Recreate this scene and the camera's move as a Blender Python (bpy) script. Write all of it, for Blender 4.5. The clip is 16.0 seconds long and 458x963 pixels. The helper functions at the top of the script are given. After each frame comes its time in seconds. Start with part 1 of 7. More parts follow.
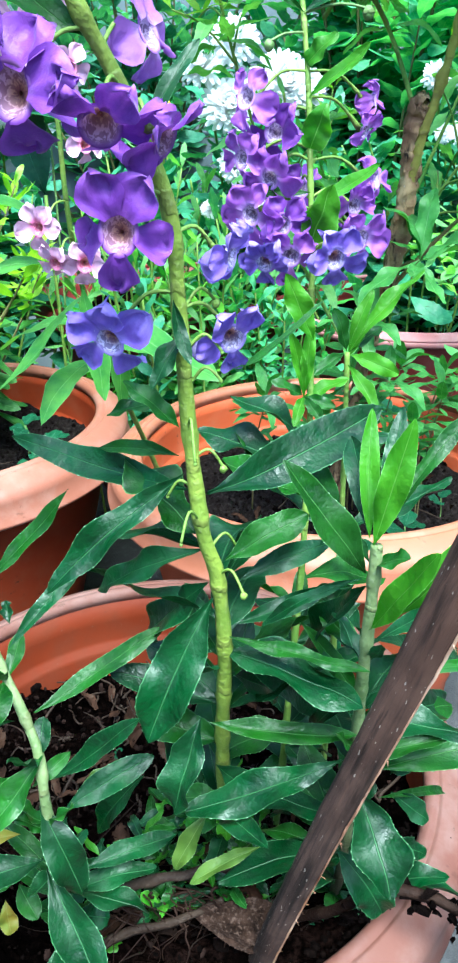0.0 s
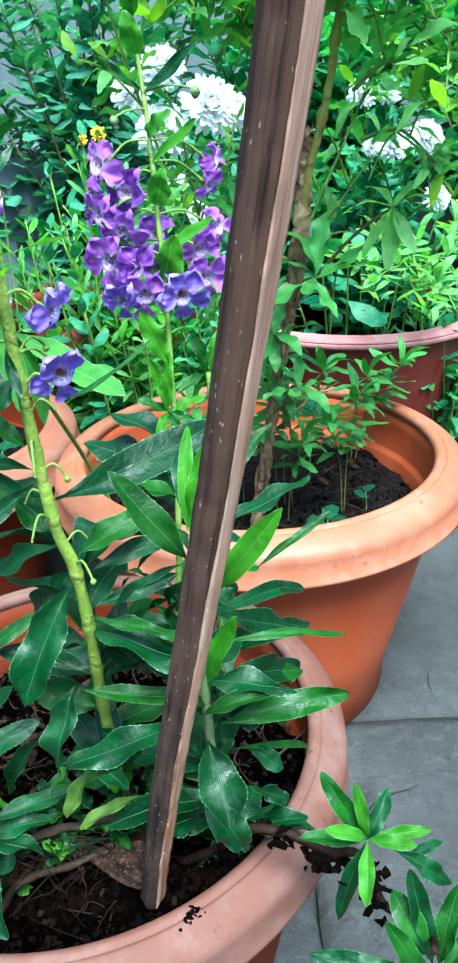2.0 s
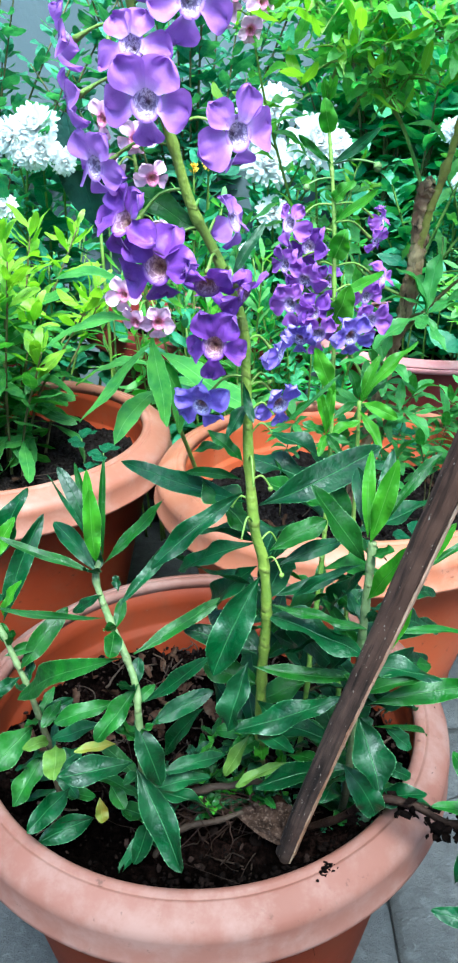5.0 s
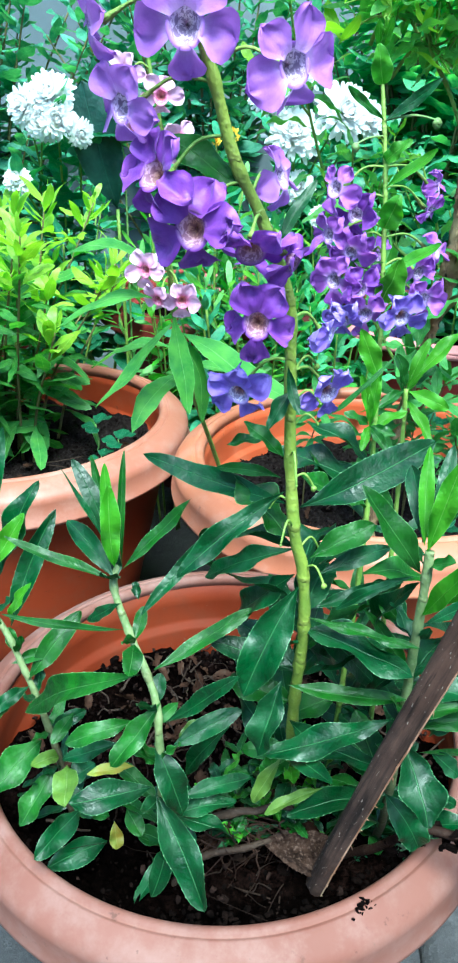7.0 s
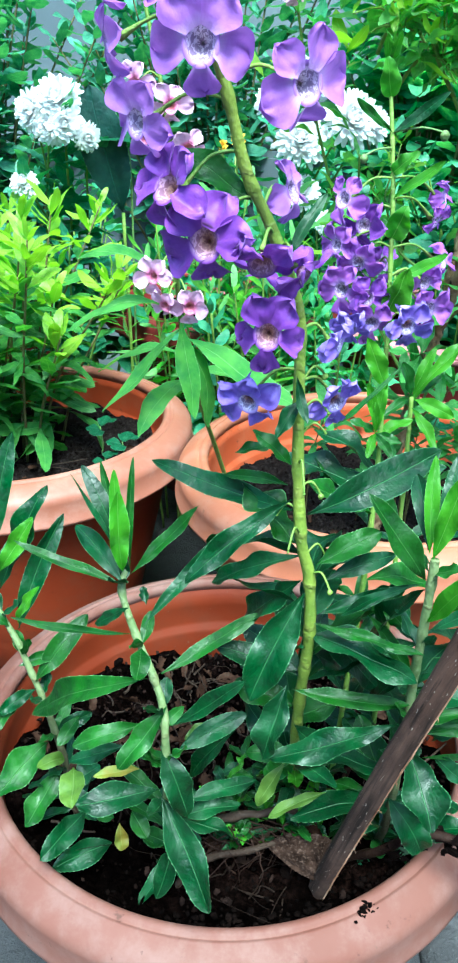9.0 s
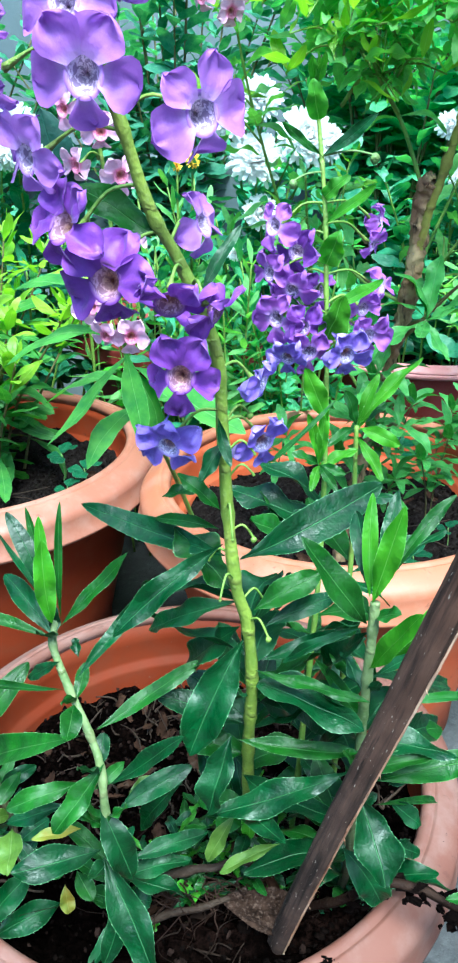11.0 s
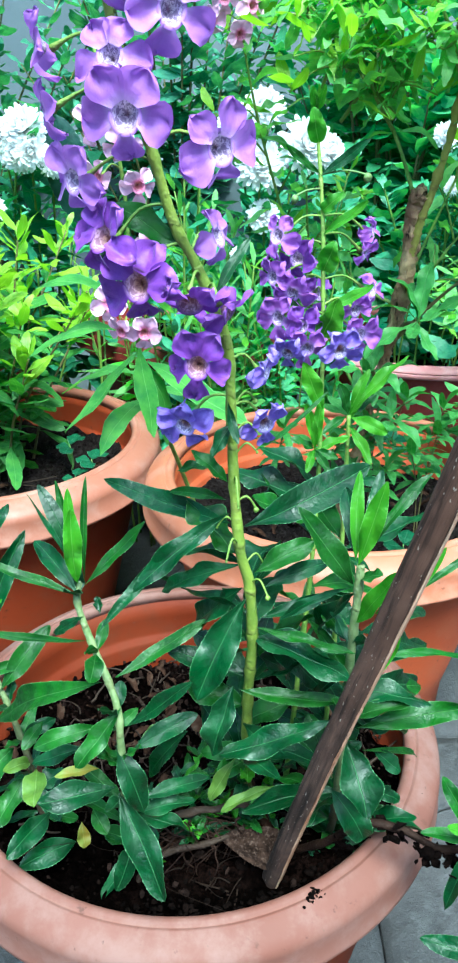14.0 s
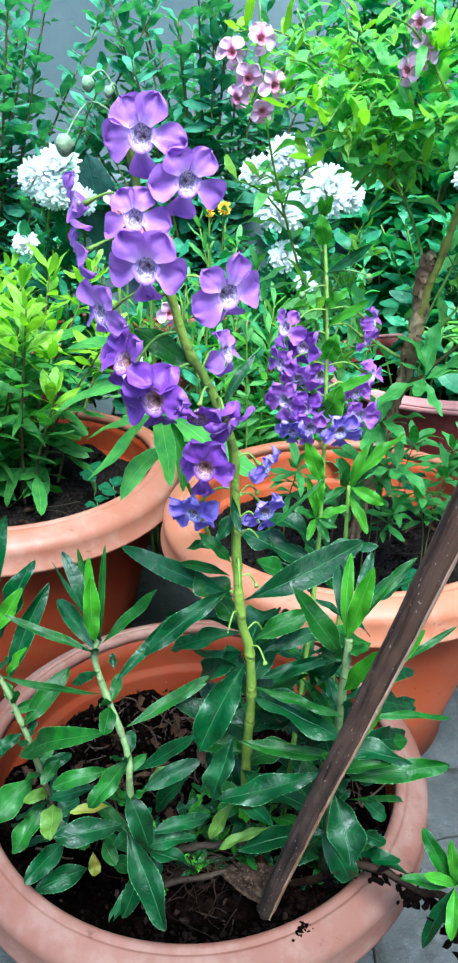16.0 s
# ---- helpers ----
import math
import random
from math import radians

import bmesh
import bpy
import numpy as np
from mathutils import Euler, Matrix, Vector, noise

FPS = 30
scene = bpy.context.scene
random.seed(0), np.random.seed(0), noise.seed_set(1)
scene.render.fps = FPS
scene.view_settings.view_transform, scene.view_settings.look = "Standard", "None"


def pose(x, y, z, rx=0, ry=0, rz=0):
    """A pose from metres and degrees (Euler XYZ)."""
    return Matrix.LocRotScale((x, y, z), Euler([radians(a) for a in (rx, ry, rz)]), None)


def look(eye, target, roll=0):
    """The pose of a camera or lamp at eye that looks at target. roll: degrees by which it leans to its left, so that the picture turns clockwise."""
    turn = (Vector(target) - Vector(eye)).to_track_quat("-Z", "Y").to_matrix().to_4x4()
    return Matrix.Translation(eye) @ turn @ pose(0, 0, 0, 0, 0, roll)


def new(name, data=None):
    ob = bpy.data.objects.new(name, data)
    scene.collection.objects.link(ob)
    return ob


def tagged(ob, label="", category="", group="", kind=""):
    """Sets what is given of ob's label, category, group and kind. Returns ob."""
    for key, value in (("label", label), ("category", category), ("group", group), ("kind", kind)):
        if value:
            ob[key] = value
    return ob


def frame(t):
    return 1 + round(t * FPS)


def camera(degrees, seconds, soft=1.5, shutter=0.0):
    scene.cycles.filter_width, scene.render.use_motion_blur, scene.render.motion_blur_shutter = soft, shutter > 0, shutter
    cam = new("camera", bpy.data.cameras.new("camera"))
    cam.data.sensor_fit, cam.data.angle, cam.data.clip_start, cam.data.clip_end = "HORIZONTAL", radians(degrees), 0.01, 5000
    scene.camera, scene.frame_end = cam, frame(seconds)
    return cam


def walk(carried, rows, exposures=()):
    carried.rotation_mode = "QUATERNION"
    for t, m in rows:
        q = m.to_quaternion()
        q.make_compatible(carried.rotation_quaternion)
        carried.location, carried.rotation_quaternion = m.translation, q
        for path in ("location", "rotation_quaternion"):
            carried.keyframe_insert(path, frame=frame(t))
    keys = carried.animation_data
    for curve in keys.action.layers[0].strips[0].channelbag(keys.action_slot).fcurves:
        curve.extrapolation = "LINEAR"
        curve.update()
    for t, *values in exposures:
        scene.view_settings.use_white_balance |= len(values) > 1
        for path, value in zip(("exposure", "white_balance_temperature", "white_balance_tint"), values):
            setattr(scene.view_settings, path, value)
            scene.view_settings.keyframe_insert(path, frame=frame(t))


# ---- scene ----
# The camera: seconds, place in metres, Euler angles in degrees
PATH = [
    (0.0, 0.0385, -0.2793, 0.5352, 63.77, 0.86, -0.49),
    (0.5, 0.0565, -0.284, 0.5356, 63.14, 1.61, -1.19),
    (1.0, 0.0713, -0.2963, 0.5436, 63.37, 2.22, -1.57),
    (1.5, 0.0827, -0.3092, 0.5486, 63.83, 2.49, -2.35),
    (2.0, 0.086, -0.3222, 0.5566, 63.64, 2.32, -2.12),
    (2.5, 0.0728, -0.3383, 0.5719, 63.99, 1.5, -1.76),
    (3.0, 0.0643, -0.351, 0.5835, 64.53, 1.46, -1.03),
    (3.5, 0.0513, -0.3594, 0.5892, 65.17, 1.14, -0.06),
    (4.0, 0.0454, -0.3653, 0.5931, 65.56, 1.32, 0.2),
    (4.5, 0.0399, -0.367, 0.5943, 64.92, 1.27, 1.21),
    (4.7, 0.0344, -0.3687, 0.5886, 64.59, 0.7, 1.38),
    (6.8, 0.0202, -0.3364, 0.5719, 63.67, -0.12, 2.01),
    (7.0, 0.0191, -0.3332, 0.5707, 63.2, 0.08, 2.68),
    (7.5, 0.0142, -0.3324, 0.5662, 62.74, -0.46, 2.73),
    (8.0, 0.0097, -0.3345, 0.5672, 63.23, -0.62, 3.27),
    (8.5, 0.011, -0.3379, 0.5728, 63.46, -0.72, 3.01),
    (9.0, 0.0167, -0.3355, 0.5741, 63.3, -0.27, 2.95),
    (9.5, 0.0261, -0.3301, 0.578, 63.68, -0.09, 1.92),
    (10.0, 0.0316, -0.3253, 0.5848, 64.32, 0.58, 1.73),
    (10.2, 0.0326, -0.3233, 0.5865, 64.34, 0.75, 1.28),
    (12.3, 0.0353, -0.3028, 0.5491, 63.73, 0.86, 0.82),
    (12.5, 0.0352, -0.2996, 0.5473, 62.98, 0.69, 0.85),
    (13.0, 0.0386, -0.3002, 0.5475, 62.41, 1.01, 0.86),
    (13.5, 0.0434, -0.3289, 0.5675, 63.06, 0.91, 0.62),
    (14.0, 0.0321, -0.3565, 0.5861, 64.28, 0.04, 1.14),
    (14.5, 0.0389, -0.3692, 0.5925, 64.41, 0.01, 0.86),
    (15.0, 0.0393, -0.3781, 0.6023, 64.78, 0.19, 1.99),
    (15.5, 0.0395, -0.3919, 0.6186, 64.37, -0.89, 2.37),
    (16.0, 0.0394, -0.3724, 0.6301, 64.39, -0.7, 3.33),
]
cam = camera(33.28, 16.0, soft=2.5)
walk(cam, [(t, pose(x, y, z, rx, ry, rz)) for t, x, y, z, rx, ry, rz in PATH], exposures=[(0.0, 2.28, 5400, -6), (2.0, 2.12, 5350, -11), (4.5, 2.13, 5300, -10), (8.0, 2.18, 5350, -13), (10.0, 2.17, 5300, -12), (12.5, 2.15, 5300, -10), (13.0, 2.19, 5350, -12), (14.5, 2.07, 5350, -14), (15.0, 2.01, 5300, -14), (16.0, 1.92, 5300, -10)])

# ---- light: bright open shade under a pale sky ----
world = bpy.data.worlds.new("sky")
scene.world = world
world.use_nodes = True
wn, wl = world.node_tree.nodes, world.node_tree.links
sky = wn.new("ShaderNodeTexSky")
sky.sky_type = "NISHITA"
sky.sun_disc = False
sky.sun_elevation, sky.sun_rotation = radians(63.5), radians(164)
sky.air_density, sky.dust_density, sky.ozone_density = 1.0, 1.5, 1.5
wl.new(sky.outputs[0], wn["Background"].inputs[0])
wn["Background"].inputs[1].default_value = 0.15
sun = new("sun", bpy.data.lights.new("sun", "SUN"))
sun.data.energy, sun.data.angle, sun.data.color = 3.4, radians(30), (1.0, 0.97, 0.92)
sun.matrix_world = look((0, 0, 5), (-0.7, 2.4, 0))


# ---- materials ----
class Shader:
    """A material with a Principled surface and short helpers for its nodes."""

    def __init__(self, name, rough=0.6, metal=0.0, gloss=0.5):
        self.m = bpy.data.materials.new(name)
        self.m.use_nodes = True
        self.nt = self.m.node_tree
        self.bsdf = self.nt.nodes["Principled BSDF"]
        self.bsdf.inputs["Roughness"].default_value = rough
        self.bsdf.inputs["Metallic"].default_value = metal
        self.bsdf.inputs["Specular IOR Level"].default_value = gloss
        self.tc = self.nt.nodes.new("ShaderNodeTexCoord")

    def node(self, kind, **values):
        n = self.nt.nodes.new(kind)
        for key, value in values.items():
            n.inputs[key.replace("_", " ")].default_value = value
        return n

    def link(self, a, b):
        self.nt.links.new(a, b)

    def noise(self, scale, detail=4.0, rough=0.55, coord="Object"):
        n = self.node("ShaderNodeTexNoise", Scale=scale, Detail=detail, Roughness=rough)
        self.link(self.tc.outputs[coord], n.inputs["Vector"])
        return n.outputs["Fac"]

    def ramp(self, fac, *stops):
        n = self.nt.nodes.new("ShaderNodeValToRGB")
        e = n.color_ramp.elements
        while len(e) < len(stops):
            e.new(0.5)
        for k, (at, rgb) in enumerate(stops):
            e[k].position, e[k].color = at, (*rgb, 1) if len(rgb) == 3 else rgb
        self.link(fac, n.inputs[0])
        return n.outputs[0]

    def mix(self, fac, a, b, kind="MIX"):
        n = self.nt.nodes.new("ShaderNodeMix")
        n.data_type, n.blend_type = "RGBA", kind
        for sock, v in ((n.inputs[0], fac), (n.inputs[6], a), (n.inputs[7], b)):
            if isinstance(v, (int, float)):
                sock.default_value = v
            elif isinstance(v, tuple):
                sock.default_value = (*v, 1)
            else:
                self.link(v, sock)
        return n.outputs[2]

    def math(self, op, a, b=0.0, c=0.0):
        n = self.nt.nodes.new("ShaderNodeMath")
        n.operation = op
        for sock, v in zip(n.inputs, (a, b, c)):
            if isinstance(v, (int, float)):
                sock.default_value = v
            else:
                self.link(v, sock)
        return n.outputs[0]

    def step(self, x, lo, hi):
        n = self.node("ShaderNodeMapRange", From_Min=lo, From_Max=hi)
        n.interpolation_type = "SMOOTHSTEP"
        self.link(x, n.inputs[0])
        return n.outputs[0]

    def uv(self):
        n = self.nt.nodes.new("ShaderNodeSeparateXYZ")
        self.link(self.tc.outputs["UV"], n.inputs[0])
        return n.outputs[0], n.outputs[1]

    def random(self):
        return self.nt.nodes.new("ShaderNodeObjectInfo").outputs["Random"]

    def island(self):
        return self.nt.nodes.new("ShaderNodeNewGeometry").outputs["Random Per Island"]

    def colour(self, c):
        self.link(c, self.bsdf.inputs["Base Color"])
        return self

    def rough(self, c):
        self.link(c, self.bsdf.inputs["Roughness"])
        return self

    def bump(self, height, strength=0.3, distance=0.002):
        n = self.node("ShaderNodeBump", Strength=strength, Distance=distance)
        self.link(height, n.inputs["Height"])
        self.link(n.outputs[0], self.bsdf.inputs["Normal"])
        return self

    def thin(self, c, share):
        """Lets part of the light through, as a leaf or petal does."""
        t = self.nt.nodes.new("ShaderNodeBsdfTranslucent")
        self.link(c, t.inputs[0])
        mx = self.nt.nodes.new("ShaderNodeMixShader")
        mx.inputs[0].default_value = share
        self.link(self.bsdf.outputs[0], mx.inputs[1])
        self.link(t.outputs[0], mx.inputs[2])
        self.link(mx.outputs[0], self.nt.nodes["Material Output"].inputs[0])
        return self


def leaf_material(name, dark, light, margin, rough=0.36, through_share=0.22, islands=False, gloss=0.32, unit=1.0):
    """A leaf blade: pale midrib and side veins, toothed pale margin, soft blotches, waxy gloss."""
    s = Shader(name, rough, gloss=gloss)
    u, v = s.uv()
    a = s.math("ABSOLUTE", s.math("SUBTRACT", u, 0.5))
    own = s.island() if islands else s.random()
    blotch = s.noise(85.0 * unit, 5.0, 0.65)
    fine = s.noise(520.0 * unit, 3.0)
    c = s.mix(s.step(blotch, 0.28, 0.72), dark, light)
    tone = s.math("ADD", 0.68, s.math("MULTIPLY", own, 0.60))
    c = s.mix(1.0, c, s.ramp(tone, (0.0, (0, 0, 0)), (1.0, (1, 1, 1))), "MULTIPLY")
    rib = s.math("SUBTRACT", 1.0, s.step(a, 0.006, 0.026))
    wave = s.math("SINE", s.math("MULTIPLY", s.math("SUBTRACT", s.math("ADD", v, s.math("MULTIPLY", blotch, 0.04)), s.math("MULTIPLY", a, 0.42)), 52.0))
    vein = s.math("MULTIPLY", s.step(wave, 0.80, 0.99), s.math("SUBTRACT", 1.0, s.step(a, 0.30, 0.47)))
    edge = s.step(a, 0.470, 0.492)
    c = s.mix(s.math("MULTIPLY", vein, 0.02), c, margin)
    c = s.mix(s.math("MULTIPLY", rib, 0.34), c, margin)
    c = s.mix(s.math("MULTIPLY", edge, 0.34), c, margin)
    c = s.mix(s.math("MULTIPLY", s.step(fine, 0.66, 0.8), 0.10), c, margin)
    dust = s.math("MULTIPLY", s.step(s.noise(110.0 * unit, 5.0, 0.7), 0.52, 0.74), s.step(own, 0.25, 0.9))
    c = s.mix(s.math("MULTIPLY", dust, 0.07), c, (0.26, 0.36, 0.28))
    odd = s.step(s.noise(900.0 * unit, 2.0), 0.35, 0.65)
    tooth = s.step(s.math("SINE", s.math("MULTIPLY", v, 100.53)), 0.55, 0.95)
    c = s.mix(s.math("MULTIPLY", s.math("MULTIPLY", tooth, s.step(a, 0.470, 0.492)), s.math("MULTIPLY", odd, 0.5)), c, (0.40, 0.56, 0.36))
    s.colour(c)
    pucker = s.noise(150.0 * unit, 3.0)
    relief = s.math("SUBTRACT", s.math("ADD", s.math("MULTIPLY", blotch, 0.7), s.math("MULTIPLY", pucker, 0.75)), s.math("ADD", s.math("MULTIPLY", rib, 0.5), s.math("MULTIPLY", vein, 0.012)))
    s.bump(relief, 0.60, 0.0024)
    s.rough(s.math("ADD", rough - 0.10, s.math("ADD", s.math("MULTIPLY", fine, 0.10), s.math("MULTIPLY", s.step(pucker, 0.32, 0.68), 0.24))))
    s.thin(s.mix(1.0, c, (1.5, 1.7, 0.5), "MULTIPLY"), through_share)
    return s.m


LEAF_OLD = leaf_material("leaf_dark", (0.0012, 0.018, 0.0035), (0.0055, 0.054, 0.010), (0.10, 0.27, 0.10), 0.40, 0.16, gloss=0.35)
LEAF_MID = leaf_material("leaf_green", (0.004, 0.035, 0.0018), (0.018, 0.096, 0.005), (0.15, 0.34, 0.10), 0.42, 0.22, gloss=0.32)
LEAF_YOUNG = leaf_material("leaf_young", (0.042, 0.170, 0.005), (0.075, 0.245, 0.010), (0.28, 0.54, 0.13), 0.40, 0.34, gloss=0.24)
LEAF_BRACT = leaf_material("leaf_bract", (0.032, 0.150, 0.006), (0.070, 0.230, 0.012), (0.30, 0.54, 0.15), 0.40, 0.32, gloss=0.26)
LEAF_YOUNG_SMALL = leaf_material("leaf_young_small", (0.050, 0.250, 0.010), (0.100, 0.360, 0.022), (0.28, 0.54, 0.13), 0.36, 0.32, unit=0.05)
LEAF_PALE = leaf_material("leaf_pale", (0.048, 0.105, 0.010), (0.100, 0.175, 0.022), (0.28, 0.38, 0.14), 0.45, 0.3)
LEAF_YELLOW = leaf_material("leaf_yellowing", (0.26, 0.17, 0.02), (0.17, 0.24, 0.03), (0.34, 0.30, 0.09), 0.45, 0.3)
LEAF_BRIGHT = leaf_material("leaf_bright", (0.034, 0.150, 0.028), (0.095, 0.265, 0.042), (0.28, 0.54, 0.20), 0.38, 0.38, unit=0.05)
LEAF_BRIGHT_JOINED = leaf_material("leaf_bright_joined", (0.034, 0.150, 0.028), (0.095, 0.265, 0.042), (0.28, 0.54, 0.20), 0.38, 0.38, True)
LEAF_SPRIG = leaf_material("leaf_sprig", (0.036, 0.155, 0.028), (0.085, 0.260, 0.050), (0.22, 0.42, 0.17), 0.40, 0.30, unit=0.05)
LEAF_SHRUB = leaf_material("leaf_shrub", (0.115, 0.320, 0.080), (0.230, 0.470, 0.150), (0.40, 0.60, 0.22), 0.42, 0.50, unit=0.05)
LEAF_SHRUB_JOINED = leaf_material("leaf_shrub_joined", (0.115, 0.320, 0.080), (0.230, 0.470, 0.150), (0.40, 0.60, 0.22), 0.42, 0.50, True)
LEAF_TIP = leaf_material("leaf_tip", (0.160, 0.340, 0.018), (0.290, 0.470, 0.030), (0.38, 0.56, 0.22), 0.36, 0.42, unit=0.05)
LEAF_TEAL_JOINED = leaf_material("leaf_bluish_joined", (0.026, 0.150, 0.078), (0.075, 0.265, 0.120), (0.14, 0.38, 0.20), 0.38, 0.28, True)
# left wall shrubs: shade and distant haze are mixed into this leaf colour
LEAF_SHADED_JOINED = leaf_material("leaf_shaded_joined", (0.045, 0.190, 0.115), (0.120, 0.330, 0.200), (0.16, 0.40, 0.22), 0.5, 0.30, True)
LEAF_FAR = leaf_material("leaf_far", (0.060, 0.270, 0.115), (0.150, 0.430, 0.200), (0.30, 0.56, 0.26), 0.46, 0.42, True)
LEAF_WEED = leaf_material("leaf_weed", (0.006, 0.045, 0.018), (0.014, 0.075, 0.030), (0.10, 0.22, 0.13), 0.5, 0.15, gloss=0.12, unit=0.05)
LEAF_BROAD = leaf_material("leaf_broad_dark", (0.004, 0.026, 0.020), (0.008, 0.042, 0.030), (0.03, 0.10, 0.07), 0.5, 0.08)
LEAF_TEAL = leaf_material("leaf_bluish", (0.005, 0.058, 0.028), (0.016, 0.100, 0.045), (0.12, 0.28, 0.18), 0.3, 0.15, unit=0.05)


def petal_material(name, base, tip, deep, foot, edge_share=0.25):
    s = Shader(name, 0.55)
    u, v = s.uv()
    n = s.noise(170.0, 5.0, 0.65)
    c = s.ramp(v, (0.0, foot), (0.05, foot), (0.20, base), (1.0, tip))
    streak = s.math("SINE", s.math("MULTIPLY", u, 60.0))
    c = s.mix(s.math("MULTIPLY", s.math("MULTIPLY", s.step(n, 0.42, 0.66), s.step(v, 0.15, 0.4)), 0.6), c, deep)
    c = s.mix(s.math("MULTIPLY", s.step(streak, 0.4, 1.0), 0.10), c, deep)
    c = s.mix(s.math("MULTIPLY", s.random(), 0.35), c, base)
    s.bsdf.inputs["Sheen Weight"].default_value = 0.1
    s.colour(c).bump(n, 0.55, 0.0011).thin(c, edge_share)
    return s.m


def throat_material(name, pale, spot, edge, core=(0.20, 0.07, 0.04), ring=(0.40, 0.20, 0.15)):
    s = Shader(name, 0.6)
    u, v = s.uv()
    mp = s.node("ShaderNodeMapping", Scale=(15.0, 6.5, 1.0))
    s.link(s.tc.outputs["UV"], mp.inputs["Vector"])
    w = s.node("ShaderNodeTexNoise", Scale=1.0, Detail=3.0, Distortion=1.2)
    s.link(mp.outputs[0], w.inputs["Vector"])
    dash = s.math("MULTIPLY", s.step(w.outputs["Fac"], 0.45, 0.53), s.math("SUBTRACT", 1.0, s.step(v, 0.62, 0.92)))
    c = s.ramp(v, (0.0, core), (0.22, ring), (0.46, pale), (1.0, pale))
    c = s.mix(s.math("MULTIPLY", dash, 0.68), c, spot)
    c = s.mix(s.step(v, 0.55, 0.96), c, edge)
    s.colour(c).thin(c, 0.2)
    return s.m


PETAL_VIOLET = petal_material("petal_violet", (0.385, 0.150, 0.56), (0.350, 0.125, 0.54), (0.250, 0.078, 0.45), (0.50, 0.30, 0.64), 0.40)
PETAL_ORCHID = petal_material("petal_orchid", (0.340, 0.095, 0.50), (0.320, 0.120, 0.54), (0.190, 0.045, 0.36), (0.46, 0.26, 0.62), 0.40)
PETAL_PURPLE = petal_material("petal_purple", (0.145, 0.027, 0.31), (0.31, 0.095, 0.51), (0.050, 0.007, 0.15), (0.16, 0.035, 0.30))
PETAL_BLUE = petal_material("petal_blue_violet", (0.17, 0.085, 0.50), (0.36, 0.26, 0.72), (0.085, 0.03, 0.32), (0.30, 0.20, 0.62))
PETAL_PINK = petal_material("petal_pink", (0.62, 0.34, 0.52), (0.74, 0.52, 0.66), (0.50, 0.18, 0.36), (0.55, 0.12, 0.28))
PETAL_WHITE = petal_material("petal_white", (0.84, 0.86, 0.85), (0.88, 0.89, 0.88), (0.84, 0.86, 0.84), (0.80, 0.84, 0.76), 0.5)
PETAL_YELLOW = petal_material("petal_yellow", (0.80, 0.50, 0.02), (0.85, 0.60, 0.04), (0.70, 0.32, 0.01), (0.70, 0.32, 0.01))
THROAT = throat_material("throat_spotted", (0.52, 0.40, 0.62), (0.06, 0.012, 0.10), (0.36, 0.15, 0.55), (0.40, 0.27, 0.34), (0.58, 0.46, 0.58))
THROAT_DARK = throat_material("throat_dark", (0.42, 0.24, 0.38), (0.10, 0.020, 0.05), (0.16, 0.035, 0.30))
THROAT_BLUE = throat_material("throat_blue", (0.56, 0.50, 0.74), (0.06, 0.02, 0.12), (0.30, 0.20, 0.62))
THROAT_PINK = throat_material("throat_pink", (0.62, 0.22, 0.36), (0.38, 0.03, 0.10), (0.66, 0.26, 0.42))


def stem_material(name, a, b, joint, gloss=0.35, scar=(0.10, 0.075, 0.03), foot=None):
    s = Shader(name, 0.6, gloss=gloss)
    n = s.noise(60.0, 4.0)
    m = s.noise(600.0, 2.0)
    c = s.mix(s.step(n, 0.35, 0.65), a, b)
    c = s.mix(s.math("MULTIPLY", s.step(m, 0.55, 0.75), 0.4), c, joint)
    sep = s.nt.nodes.new("ShaderNodeSeparateXYZ")
    s.link(s.tc.outputs["Object"], sep.inputs[0])
    ring = s.step(s.math("SINE", s.math("ADD", s.math("MULTIPLY", sep.outputs[2], 300.0), s.math("MULTIPLY", n, 7.0))), 0.88, 0.98)
    c = s.mix(s.math("MULTIPLY", ring, 0.30), c, scar)
    if foot:
        c = s.mix(s.math("SUBTRACT", 1.0, s.step(s.math("ADD", sep.outputs[2], s.math("MULTIPLY", m, 0.03)), 0.27, 0.36)), c, foot)
    s.colour(c).bump(s.math("ADD", s.math("MULTIPLY", n, 0.8), s.math("ADD", m, s.math("MULTIPLY", ring, 0.4))), 0.6, 0.0009)
    return s.m


STEM_GREEN = stem_material("stem_green", (0.10, 0.19, 0.025), (0.17, 0.26, 0.04), (0.26, 0.31, 0.11))
STEM_PALE = stem_material("stem_pale", (0.085, 0.17, 0.04), (0.15, 0.23, 0.07), (0.25, 0.29, 0.15))
STEM_MAIN = stem_material("stem_main", (0.125, 0.19, 0.022), (0.21, 0.275, 0.036), (0.26, 0.31, 0.11), foot=(0.045, 0.032, 0.016))
STEM_SIDE = stem_material("stem_side", (0.092, 0.140, 0.045), (0.160, 0.205, 0.080), (0.25, 0.27, 0.17), foot=(0.05, 0.036, 0.02))
STEM_BROWN = stem_material("stem_brown", (0.09, 0.075, 0.025), (0.13, 0.12, 0.04), (0.20, 0.19, 0.09))
STEM_OLIVE = stem_material("stem_olive", (0.20, 0.17, 0.035), (0.30, 0.29, 0.06), (0.16, 0.09, 0.05), 0.2, (0.12, 0.07, 0.04))
